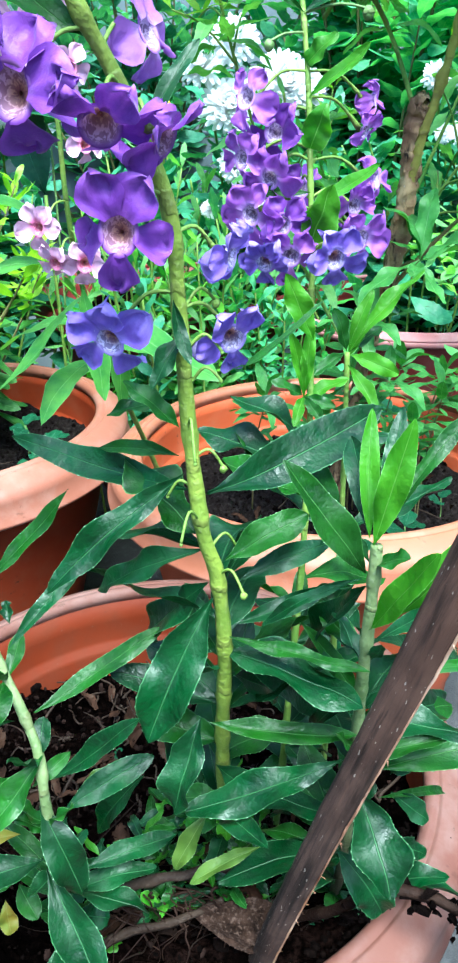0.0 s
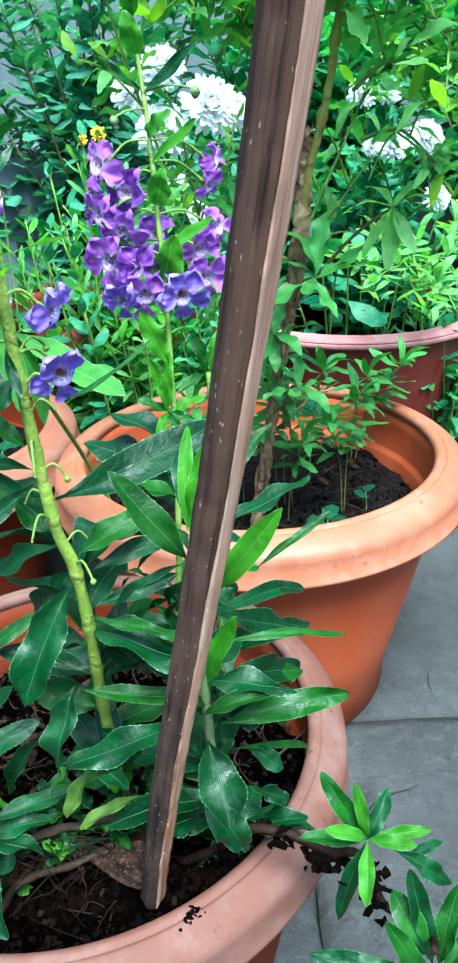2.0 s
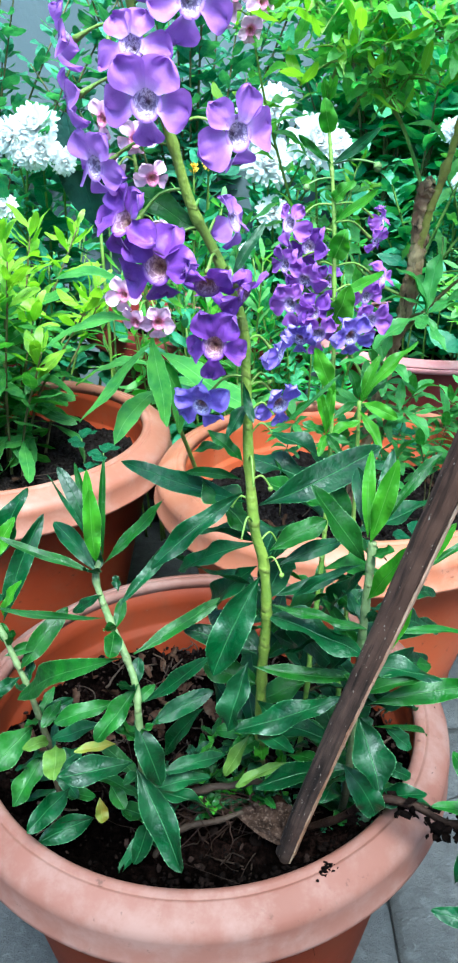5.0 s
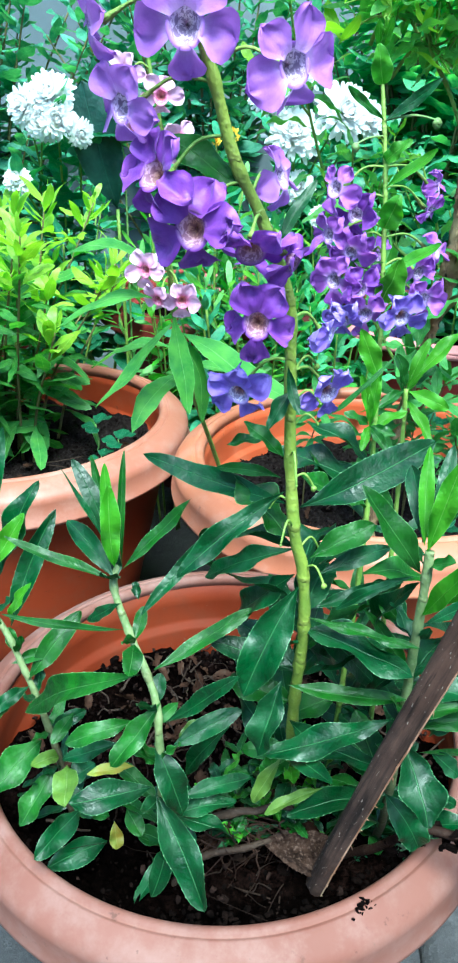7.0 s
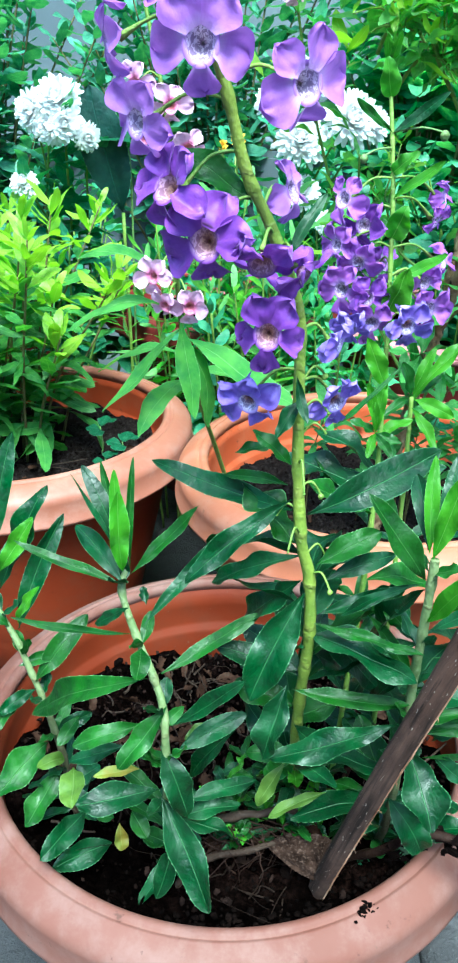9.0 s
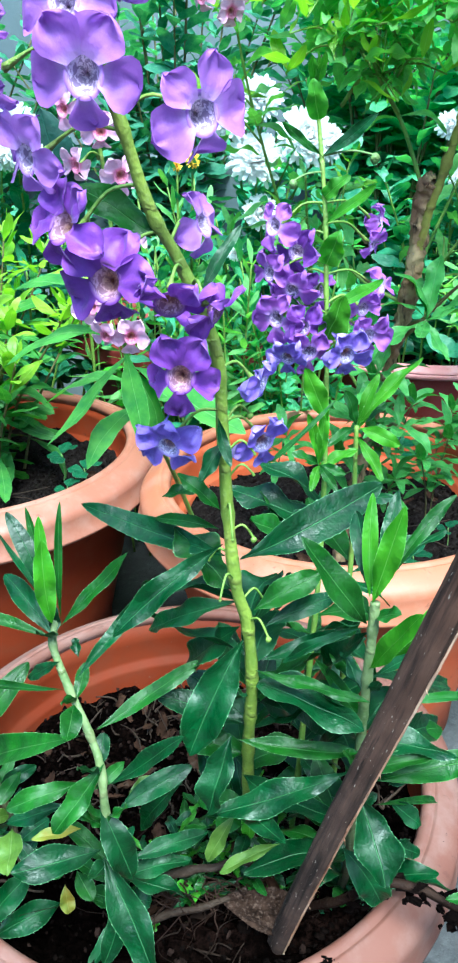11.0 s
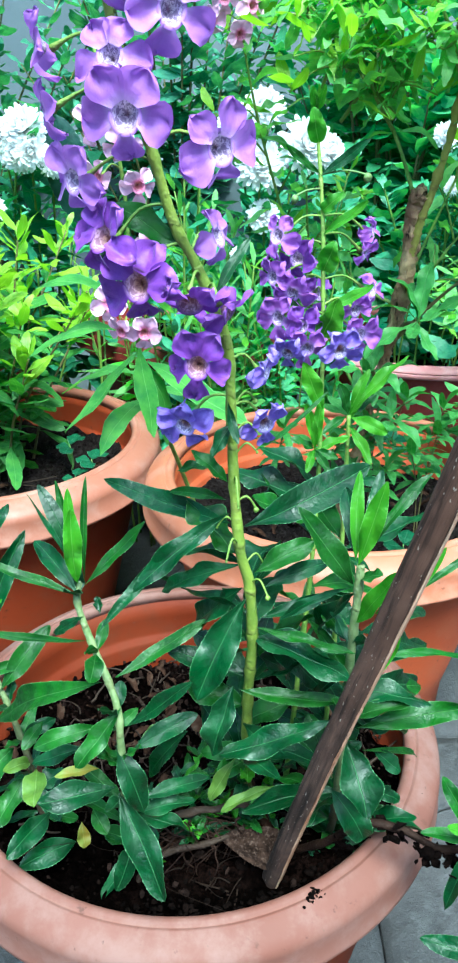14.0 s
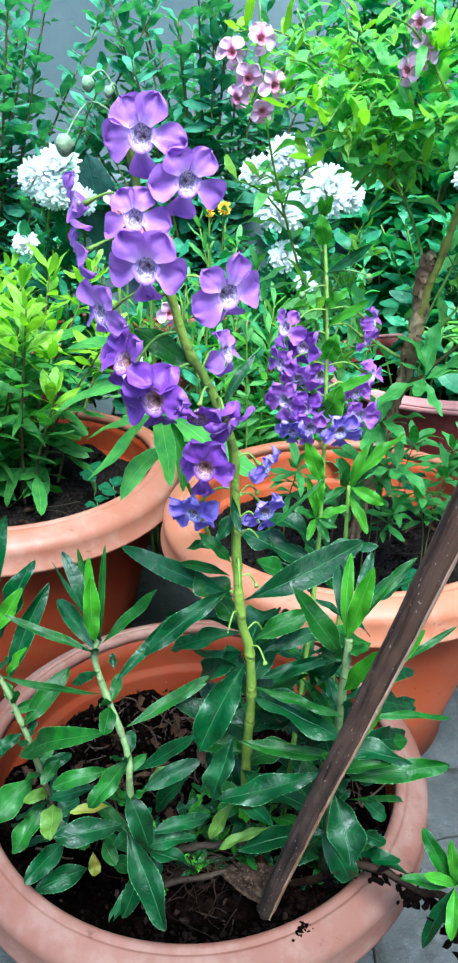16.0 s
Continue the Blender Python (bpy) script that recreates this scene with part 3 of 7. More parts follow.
bmesh.ops.bevel(bm, geom=bm.edges[:], offset=0.012, segments=2, affect="EDGES")
tagged(finish("plinth", bm, PLASTER, smooth=False), "low grey plastered ledge along the wall", "ledge", kind="structure")


# unseen walls, added round the place to dim low light from the sky
for name, x, y, w, d in (("wall_front", 0, -7.0, 8.2, 0.2), ("wall_west", -4.0, -2.5, 0.2, 8.8), ("wall_east", 4.0, -2.5, 0.2, 8.8)):
    bm = bmesh.new()
    bmesh.ops.create_cube(bm, size=1, matrix=pose(x, y, 1.3) @ Matrix.Diagonal((w, d, 2.6, 1)))
    tagged(finish(name, bm, PLASTER, smooth=False), "unseen plain plaster wall added to hold back low sky light", "wall", kind="structure")


# ---- pots ----
def flower_pot(label, x, y, R, h, lip, drop, body_mat, rim_mat, seed, group="terracotta pots"):
    """A tapering plastic pot: body with a foot ring and an inner ledge, and a rolled rim."""
    b = R * 0.66
    t = thing("flower_pot", label, "flower pot", (x, y, 0), group)
    inner, k = R - 2.05 * lip, lip / 0.0105
    bead = 0.0008 if k < 1.2 else 0.0026
    prof = [(0.002, 0.006), (b - 0.012, 0.006), (b - 0.006, 0.0), (b, 0.003), (b + 0.002, 0.045), (b + 0.005, 0.05)]
    prof += [(b + 0.005 + (R - 1.45 * lip - b - 0.005) * n / 5, 0.05 + (h - drop - 0.052) * n / 5) for n in range(1, 6)]
    prof += [(R - 1.6 * lip, h - drop + 0.004), (R - 1.4 * lip, h - 0.014 * k), (R - 1.6 * lip, h - 0.0085 * k), (inner + 0.0010, h - 0.0085 * k), (inner, h - 0.022)]
    e = h - (0.034 if k < 1.2 else 0.048)
    prof += [(inner - 0.001, e), (inner - 0.002, e - 0.0025), (inner - 0.0055, e - 0.0045), (inner - 0.0065, e - 0.007), (inner - 0.012, e - 0.045), (b - 0.012, 0.02), (0.002, 0.016)]
    part("body", lathe(prof, 96, 0.006, seed), body_mat, t)
    rim = [(R - 1.4 * lip, h - drop + 0.002), (R - 0.30 * lip, h - drop - 0.003), (R - 0.04 * lip, h - drop - 0.002), (R + bead, h - drop + 0.0005), (R + bead - 0.0003, h - drop + 0.0028), (R - 0.06 * lip, h - drop + 0.0055), (R - 0.02 * lip, h - 0.0125 * k)]
    rim += [(R - q * lip, h - d * k) for q, d in ((0.06, 0.0100), (0.20, 0.0076), (0.48, 0.0052), (0.90, 0.0028), (1.20, 0.0012), (1.30, 0.0010), (1.37, 0.0020), (1.44, 0.0020), (1.52, 0.0006), (1.72, 0.0004), (1.90, 0.0014), (2.0, 0.0030), (2.04, 0.0050), (1.90, 0.0075))]
    rim += [(R - 1.4 * lip, h - drop + 0.002)]
    part("rim", lathe(rim, 112, 0.006, seed), rim_mat, t, "rounded rolled rim, paler and dusty")
    return t


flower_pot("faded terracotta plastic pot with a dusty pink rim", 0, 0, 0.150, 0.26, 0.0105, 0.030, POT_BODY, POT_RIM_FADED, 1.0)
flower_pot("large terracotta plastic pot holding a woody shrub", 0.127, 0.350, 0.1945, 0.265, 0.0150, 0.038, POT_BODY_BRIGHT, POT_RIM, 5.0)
flower_pot("large terracotta plastic pot holding a bright green bush", -0.262, 0.443, 0.199, 0.26, 0.0160, 0.040, POT_BODY_SHADED, POT_RIM_SHADED, 9.0)
flower_pot("dark red plastic pot with a faded pink rim", 0.30, 0.80, 0.19, 0.285, 0.008, 0.014, POT_RED, POT_RED_RIM, 13.0, "dark red pots")
flower_pot("dark red plastic pot standing behind the terracotta pots", -0.04, 0.86, 0.20, 0.30, 0.012, 0.03, POT_RED, POT_RED, 17.0, "dark red pots")
flower_pot("dark red plastic pot standing near the ledge", -0.46, 0.98, 0.19, 0.28, 0.012, 0.03, POT_RED, POT_RED, 21.0, "dark red pots")


def soil(label, x, y, r, z, slope, lumps, seed, fine=1, material=SOIL):
    """A rough soil surface inside a pot, with loose crumbs."""
    rnd = random.Random(seed)

    def height(px, py):
        p = Vector((px * 28 + seed, py * 28, seed))
        return z - slope * py + lumps * (0.6 * noise.fractal(p, 0.8, 2.2, 5) + 0.30 * noise.noise(p * 5) + 0.22 * abs(noise.noise(p * 11)))

    bm = bmesh.new()
    rings, n = 28 * fine, 90 * fine
    grid = []
    for j in range(rings + 1):
        q = r * max(j / rings, 0.004)
        row = []
        for k in range(n):
            a = 2 * math.pi * k / n
            px, py = q * math.cos(a), q * math.sin(a)
            row.append(bm.verts.new((px, py, height(px, py))))
        grid.append(row)
    for a, b in zip(grid, grid[1:]):
        for k in range(n):
            bm.faces.new((a[k], a[(k + 1) % n], b[(k + 1) % n], b[k]))
    ob = finish("soil", bm, material, smooth=False)
    ob.location = (x, y, 0)
    tagged(ob, label, "soil", kind="stuff")
    bm = bmesh.new()
    for _ in range(1300 if fine > 1 else 250):
        q, a = r * 0.98 * math.sqrt(rnd.random()), rnd.uniform(0, 6.283)
        s = rnd.uniform(0.0006, 0.0018) * (2.2 if rnd.random() < 0.06 else 1)
        px, py = q * math.cos(a), q * math.sin(a)
        m = Matrix.Translation((px, py, height(px, py) + 0.2 * s)) @ Euler((rnd.uniform(0, 6), rnd.uniform(0, 6), rnd.uniform(0, 6))).to_matrix().to_4x4() @ Matrix.Diagonal((s, s * rnd.uniform(0.5, 1.1), s * rnd.uniform(0.4, 0.8), 1))
        for v in bmesh.ops.create_icosphere(bm, subdivisions=1, radius=1, matrix=m)["verts"]:
            v.co += 0.55 * s * noise.noise_vector(v.co * (1.1 / s))
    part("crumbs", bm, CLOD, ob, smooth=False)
    return ob


soil("near-black potting soil with dry crumbs", 0, 0, 0.1275, 0.225, 0.20, 0.012, 3, 2)
soil("dark potting soil in the shrub's pot", 0.122, 0.350, 0.156, 0.203, 0.0, 0.012, 11, 2, SOIL_PALE)
soil("dark potting soil in the bush's pot", -0.262, 0.443, 0.160, 0.21, 0.0, 0.014, 23, 2, SOIL_PALE)
for sx, sy, sz in ((0.30, 0.80, 0.25), (-0.04, 0.86, 0.26), (-0.46, 0.98, 0.245)):
    soil("dark soil in a red pot", sx, sy, 0.163, sz, 0.0, 0.008, sx * 10)


# ---- the wooden stake ----
def stake():
    foot = Vector((0.0460, -0.0940, 0.222))
    t = thing("stake", "split wooden stake with dark bark, slanting from the soil", "stake", foot)
    course = smooth_path([(0.0425, -0.0850, 0.195), (0.0502, -0.1057, 0.2594), (0.0640, -0.1324, 0.3502), (0.0818, -0.1596, 0.4503), (0.0979, -0.1876, 0.5505), (0.1036, -0.2033, 0.6005), (0.1066, -0.2209, 0.6506)], 36)
    d = (course[-1] - course[0]).normalized()
    ex = (Vector((1, 0, 0)) - d.x * d).normalized()
    turn = Matrix((ex, d.cross(ex), d)).transposed()
    inv = turn.transposed()
    local = [inv @ (p - foot) for p in course]
    for name, material, sect, label in (
        ("bark", BARK, [(0.0012, -0.0034), (0.0004, -0.0040), (-0.0013, -0.0039), (-0.0030, -0.0029), (-0.0044, -0.0015), (-0.0054, 0.0005), (-0.0052, 0.0026), (-0.0035, 0.0043), (-0.0001, 0.0045), (0.0032, 0.0036), (0.0046, 0.0023)], ""),
        ("cut_face", HEARTWOOD, [(0.0046, 0.0023), (0.0052, 0.0021), (0.0043, 0.0003), (0.0032, -0.0012), (0.0022, -0.0026), (0.0016, -0.0036), (0.0010, -0.0035)], "pale split wood"),
    ):
        bm = bmesh.new()
        prev = None
        for p in local:
            l = p.z
            s = 0.98 + 0.05 * noise.noise((l * 9, 3, 0)) + 0.10 * max(0, 0.05 - l) / 0.05 - 0.08 * max(0, l - 0.25)
            ring = []
            for k, (a, b) in enumerate(sect):
                j = 0.0006 * noise.noise((l * 24, k * 1.7, 1)) + 0.00034 * noise.noise((l * 130, k * 5.3, 4)) + 0.0009 * max(0, 0.045 - l) / 0.045 * noise.noise((l * 90, k * 2.3, 8))
                edge = 0.0009 * noise.noise((l * 60, 9, 2)) + 0.0005 * noise.noise((l * 240, 4, 7)) if name == "cut_face" and k in (5, 6) else 0
                ring.append(bm.verts.new((p.x + a * s + j, p.y + b * s + j + edge, l)))
            if prev:
                for k in range(len(sect)):
                    bm.faces.new((prev[k], prev[(k + 1) % len(sect)], ring[(k + 1) % len(sect)], ring[k]))
            else:
                bm.faces.new(ring[::-1])
            prev = ring
        bm.faces.new(prev)
        if name == "cut_face":
            # splinters standing off the split edge, thickest at the foot
            rnd = random.Random(12)
            for k in range(20):
                q = local[int(len(local) * (rnd.random() ** 1.6 * 0.75 + 0.12))]
                o = Vector((0.0014 + rnd.uniform(-0.0004, 0.0004), -0.0036, 0)) + q
                e = o + Vector((rnd.uniform(0.0003, 0.0016), rnd.uniform(-0.0010, 0.0002), rnd.uniform(-0.003, 0.0030)))
                tube(bm, [o, o.lerp(e, 0.5), e], lambda f: 0.00014 * (1 - 0.6 * f), 4)
        part(name, bm, material, t, label).rotation_euler = turn.to_euler()


stake()

# ---- the purple angelonia in the front pot ----
plant = thing("angelonia_plant", "purple angelonia with glossy toothed leaves and two flower spikes", "flowering plant", (0, 0, 0.2))
ROOT = Matrix.Translation((0, 0, -0.2))
# the stems' courses, from the soil up
STEMS = {
    "main": [(0.036, -0.052, 0.212), (0.035, -0.068, 0.280), (0.035, -0.082, 0.340), (0.0365, -0.093, 0.385), (0.0350, -0.095, 0.4135), (0.0312, -0.097, 0.4310), (0.0288, -0.097, 0.4590), (0.0277, -0.099, 0.4880), (0.0262, -0.101, 0.5155), (0.0172, -0.103, 0.5400), (0.0100, -0.107, 0.5550), (0.004, -0.110, 0.577), (-0.005, -0.109, 0.606), (-0.009, -0.107, 0.632)],
    "front": [(-0.018, -0.082, 0.222), (-0.021, -0.100, 0.278), (-0.019, -0.112, 0.340), (-0.020, -0.108, 0.359), (-0.024, -0.103, 0.370), (-0.032, -0.095, 0.386), (-0.037, -0.090, 0.401), (-0.036, -0.085, 0.408)],
    "side": [(-0.069, -0.062, 0.207), (-0.0765, -0.062, 0.254), (-0.0780, -0.061, 0.277), (-0.0822, -0.060, 0.300), (-0.0864, -0.058, 0.317), (-0.0910, -0.055, 0.328), (-0.0962, -0.052, 0.342), (-0.1025, -0.048, 0.352), (-0.109, -0.045, 0.362)],
    "right": [(0.080, -0.055, 0.212), (0.079, -0.080, 0.265), (0.078, -0.095, 0.325), (0.0768, -0.103, 0.375), (0.0763, -0.108, 0.401), (0.0768, -0.108, 0.418), (0.0772, -0.107, 0.431)],
    "back": [(0.056, -0.030, 0.208), (0.060, -0.030, 0.265), (0.063, -0.030, 0.322), (0.067, -0.024, 0.376), (0.069, -0.016, 0.425), (0.069, -0.010, 0.461), (0.069, -0.006, 0.485), (0.068, -0.002, 0.513), (0.067, 0.003, 0.540), (0.065, 0.010, 0.565), (0.062, 0.018, 0.593)],
    "young": [(0.078, -0.022, 0.210), (0.083, -0.010, 0.300), (0.085, -0.002, 0.390), (0.0845, 0.003, 0.4500)],
    "twig": [(0.055, -0.075, 0.232), (0.075, -0.092, 0.262), (0.090, -0.100, 0.284), (0.108, -0.105, 0.286), (0.122, -0.110, 0.281), (0.136, -0.119, 0.288), (0.144, -0.120, 0.262), (0.157, -0.130, 0.262), (0.160, -0.138, 0.264), (0.154, -0.155, 0.284)],
}
CURVES = {k: along(smooth_path(v, 8)) for k, v in STEMS.items()}
for key, r0, r1, joints, material in (("main", 0.0029, 0.0014, 18, STEM_MAIN), ("front", 0.0020, 0.0015, 11, STEM_SIDE), ("side", 0.0020, 0.0014, 10, STEM_SIDE), ("right", 0.0022, 0.0017, 11, STEM_SIDE), ("back", 0.0017, 0.0008, 16, STEM_GREEN), ("young", 0.0016, 0.0010, 12, STEM_GREEN)):
    ob = part("stem", tube(bmesh.new(), smooth_path(STEMS[key], 14), jointed(r0, r1, joints), 10, 0.06), material, plant)
    ob.matrix_basis = ROOT
leaf_count = 0


def leaf(stem, f, azimuth, rise, length, width, bow, twist, material, parent=None):
    """One leaf of the plant: share of the stem's length, heading, rise, size, bow, twist."""
    global leaf_count
    leaf_count += 1
    at, _ = on_path(CURVES[stem], f)
    big = length > 0.03
    ob = part("leaf", leaf_mesh(length, width, bow, leaf_count, 48 if big else 20, 5, 0.016, random.Random(leaf_count).uniform(0.30, 0.80)), material, parent or plant)
    ob.matrix_basis = (ROOT if parent is None else Matrix()) @ leaf_pose(at, azimuth, rise, twist)
    return ob


def blade(bx, by, bz, tx, ty, tz, width, bow, turn, material, parent=None):
    """A leaf from its foot to its tip, its face turned by so many degrees from upward."""
    global leaf_count
    leaf_count += 1
    a, b = Vector((bx, by, bz)), Vector((tx, ty, tz))
    d = (b - a).normalized()
    n = Vector((0, 0, 1)) - d.z * d
    if n.length < 0.02:
        n = Vector((0, -1, 0)) + d.y * d
    n.normalize()
    bm = leaf_mesh((b - a).length, 0.82 * width, bow, leaf_count, 64, 7, 0.014, random.Random(leaf_count).uniform(0.40, 1.15), 0.30)
    ob = part("leaf", bm, material, parent or plant)
    m = Matrix.Translation(a) @ Matrix((d, n.cross(d), n)).transposed().to_4x4() @ pose(0, 0, 0, turn, 0, 0)
    ob.matrix_basis = (ROOT if parent is None else BR) @ m
    return ob


# the front shoot
blade(-0.0369, -0.0860, 0.4094, -0.0395, -0.0780, 0.4483, 0.0061, -0.05, -4, LEAF_YOUNG)
blade(-0.0361, -0.0900, 0.4106, -0.0359, -0.0900, 0.4452, 0.0092, -0.05, 11, LEAF_YOUNG)
blade(-0.0368, -0.0820, 0.4097, -0.0463, -0.0700, 0.4479, 0.0055, -0.05, -15, LEAF_MID)
blade(-0.0377, -0.0840, 0.4137, -0.0537, -0.0700, 0.4459, 0.0085, -0.05, -20, LEAF_OLD)
blade(-0.0380, -0.0880, 0.4176, -0.0542, -0.0850, 0.4492, 0.0026, -0.05, -36, LEAF_OLD)
blade(-0.0344, -0.0840, 0.4082, -0.0333, -0.0700, 0.4501, 0.0037, -0.05, 9, LEAF_MID)
blade(-0.0360, -0.0920, 0.4063, -0.0585, -0.0680, 0.4176, 0.0099, -0.05, -23, LEAF_OLD)
blade(-0.0327, -0.0920, 0.4107, -0.0064, -0.0870, 0.4390, 0.0070, 0.06, 43, LEAF_MID)
blade(-0.0356, -0.0940, 0.4069, -0.0780, -0.0880, 0.4217, 0.0055, 0.05, -26, LEAF_MID)
blade(-0.0274, -0.0980, 0.3917, -0.0017, -0.0800, 0.4196, 0.0066, 0.05, 28, LEAF_OLD)
blade(-0.0316, -0.1020, 0.3902, -0.0850, -0.0850, 0.3830, 0.0046, 0.06, -26, LEAF_MID)
blade(-0.0210, -0.1030, 0.3720, 0.0175, -0.0830, 0.3875, 0.0086, 0.05, 28, LEAF_MID)
blade(-0.0278, -0.1050, 0.3857, -0.0270, -0.1220, 0.3850, 0.0098, -0.05, -8, LEAF_MID)
blade(-0.0336, -0.0950, 0.3971, -0.0501, -0.0850, 0.3808, 0.0064, -0.05, -53, LEAF_OLD)
blade(-0.0270, -0.0940, 0.3981, -0.0292, -0.0880, 0.4024, 0.0046, -0.05, -5, LEAF_OLD)
blade(-0.0256, -0.1080, 0.3737, -0.0874, -0.0700, 0.3173, 0.0152, -0.06, -49, LEAF_MID)
blade(-0.0181, -0.1100, 0.3620, -0.0362, -0.1230, 0.3410, 0.0114, -0.05, -34, LEAF_MID)
blade(-0.0209, -0.1120, 0.3429, -0.0101, -0.1180, 0.3105, 0.0144, -0.05, 32, LEAF_OLD)
blade(-0.0215, -0.1140, 0.3175, 0.0002, -0.1410, 0.2835, 0.0168, -0.04, 16, LEAF_OLD)
blade(-0.0173, -0.1080, 0.3496, 0.0124, -0.1150, 0.3802, 0.0087, 0.04, 43, LEAF_OLD)
blade(-0.0152, -0.1080, 0.3357, 0.0128, -0.0950, 0.3456, 0.0108, -0.05, 27, LEAF_OLD)
blade(0.0074, -0.0850, 0.3259, -0.0137, -0.0750, 0.2856, 0.0111, -0.05, -54, LEAF_OLD)
blade(-0.0291, -0.1050, 0.3476, -0.0563, -0.1130, 0.3418, 0.0100, -0.05, -28, LEAF_MID)
blade(-0.0377, -0.1000, 0.3296, -0.0630, -0.1000, 0.3192, 0.0096, -0.05, -32, LEAF_OLD)
blade(-0.0231, -0.1100, 0.3165, -0.0542, -0.1250, 0.3222, 0.0149, -0.05, -29, LEAF_OLD)
blade(-0.0313, -0.1050, 0.3222, -0.0500, -0.1100, 0.3219, 0.0064, -0.05, -28, LEAF_YELLOW)
blade(-0.0611, -0.1000, 0.3157, -0.0571, -0.1220, 0.3168, 0.0133, -0.05, -6, LEAF_PALE)
blade(-0.0372, -0.1000, 0.2909, -0.0291, -0.1100, 0.2862, 0.0092, -0.05, 11, LEAF_MID)
blade(-0.0432, -0.1000, 0.2826, -0.0416, -0.1050, 0.2709, 0.0079, -0.05, 2, LEAF_YELLOW)
blade(-0.0138, -0.1000, 0.2982, 0.0177, -0.0850, 0.2966, 0.0099, -0.05, 26, LEAF_OLD)
blade(-0.0143, -0.0900, 0.3243, -0.0045, -0.0850, 0.3296, 0.0065, -0.05, 27, LEAF_PALE)
blade(-0.0223, -0.1120, 0.3509, -0.0126, -0.1000, 0.3530, 0.0059, -0.05, 23, LEAF_MID)
blade(-0.0201, -0.1100, 0.3290, -0.0302, -0.1120, 0.3390, 0.0063, -0.05, -35, LEAF_MID)
# the side shoot
blade(-0.1042, -0.0450, 0.3682, -0.0794, -0.0350, 0.4185, 0.0146, -0.05, 51, LEAF_OLD)
blade(-0.0962, -0.0500, 0.3494, -0.0747, -0.0300, 0.4017, 0.0128, -0.05, 38, LEAF_OLD)
blade(-0.1043, -0.0450, 0.3884, -0.0938, -0.0300, 0.4421, 0.0117, -0.05, 35, LEAF_OLD)
blade(-0.1008, -0.0500, 0.3818, -0.0844, -0.0450, 0.4076, 0.0102, -0.05, 60, LEAF_YOUNG)
blade(-0.0938, -0.0550, 0.3568, -0.0798, -0.0600, 0.3812, 0.0062, -0.05, 68, LEAF_YOUNG)
blade(-0.0894, -0.0580, 0.3243, -0.0666, -0.0350, 0.3484, 0.0131, -0.05, 31, LEAF_MID)
blade(-0.0969, -0.0550, 0.3315, -0.0750, -0.0450, 0.3328, 0.0079, -0.05, 33, LEAF_MID)
blade(-0.0850, -0.0620, 0.2908, -0.1032, -0.0900, 0.2828, 0.0181, -0.05, -26, LEAF_MID)
blade(-0.0964, -0.0580, 0.3152, -0.1036, -0.0800, 0.3129, 0.0083, -0.05, -22, LEAF_MID)
blade(-0.0800, -0.0650, 0.2748, -0.0934, -0.0850, 0.2579, 0.0146, -0.05, -24, LEAF_MID)
blade(-0.0620, -0.0850, 0.2723, -0.0761, -0.1150, 0.2747, 0.0136, -0.05, -24, LEAF_OLD)
blade(-0.0501, -0.0900, 0.2565, -0.0748, -0.1060, 0.2574, 0.0148, -0.05, -26, LEAF_OLD)
blade(-0.0768, -0.0650, 0.2833, -0.0853, -0.0800, 0.2927, 0.0087, -0.05, -34, LEAF_PALE)
blade(-0.0652, -0.0700, 0.3166, -0.0720, -0.0850, 0.3122, 0.0079, -0.05, -20, LEAF_MID)
blade(-0.0883, -0.0580, 0.3213, -0.1023, -0.0750, 0.3194, 0.0083, -0.05, -29, LEAF_OLD)
blade(-0.1004, -0.0500, 0.3510, -0.1148, -0.0500, 0.3627, 0.0071, -0.05, -32, LEAF_MID)
blade(-0.0813, -0.0600, 0.2962, -0.0636, -0.0550, 0.3044, 0.0087, -0.05, 32, LEAF_OLD)
# the tall stem
blade(0.0278, -0.0980, 0.4436, -0.0273, -0.0620, 0.4447, 0.0118, 0.04, -43, LEAF_OLD)
blade(0.0271, -0.1000, 0.4495, -0.0099, -0.1100, 0.4196, 0.0105, -0.04, -40, LEAF_OLD)
blade(0.0318, -0.0960, 0.4244, -0.0026, -0.0800, 0.4001, 0.0106, -0.05, -42, LEAF_OLD)
blade(0.0336, -0.0980, 0.4091, 0.0139, -0.1120, 0.3686, 0.0184, -0.05, -36, LEAF_OLD)
blade(0.0321, -0.0920, 0.4104, 0.0097, -0.0700, 0.3743, 0.0152, -0.05, -66, LEAF_OLD)
blade(0.0288, -0.0960, 0.3628, 0.0196, -0.1080, 0.3337, 0.0153, -0.05, -23, LEAF_OLD)
blade(0.0380, -0.0960, 0.3936, 0.0770, -0.1130, 0.3937, 0.0059, 0.03, 26, LEAF_MID)
blade(0.0306, -0.0960, 0.3606, 0.0763, -0.1050, 0.3629, 0.0096, 0.03, 24, LEAF_MID)
blade(0.0727, -0.1050, 0.3526, 0.0228, -0.1070, 0.3331, 0.0148, -0.05, -31, LEAF_OLD)
blade(0.0331, -0.0960, 0.3207, 0.0483, -0.1230, 0.3367, 0.0101, -0.05, 29, LEAF_OLD)
blade(0.0297, -0.0960, 0.3205, 0.0179, -0.1030, 0.3011, 0.0084, -0.05, -30, LEAF_PALE)
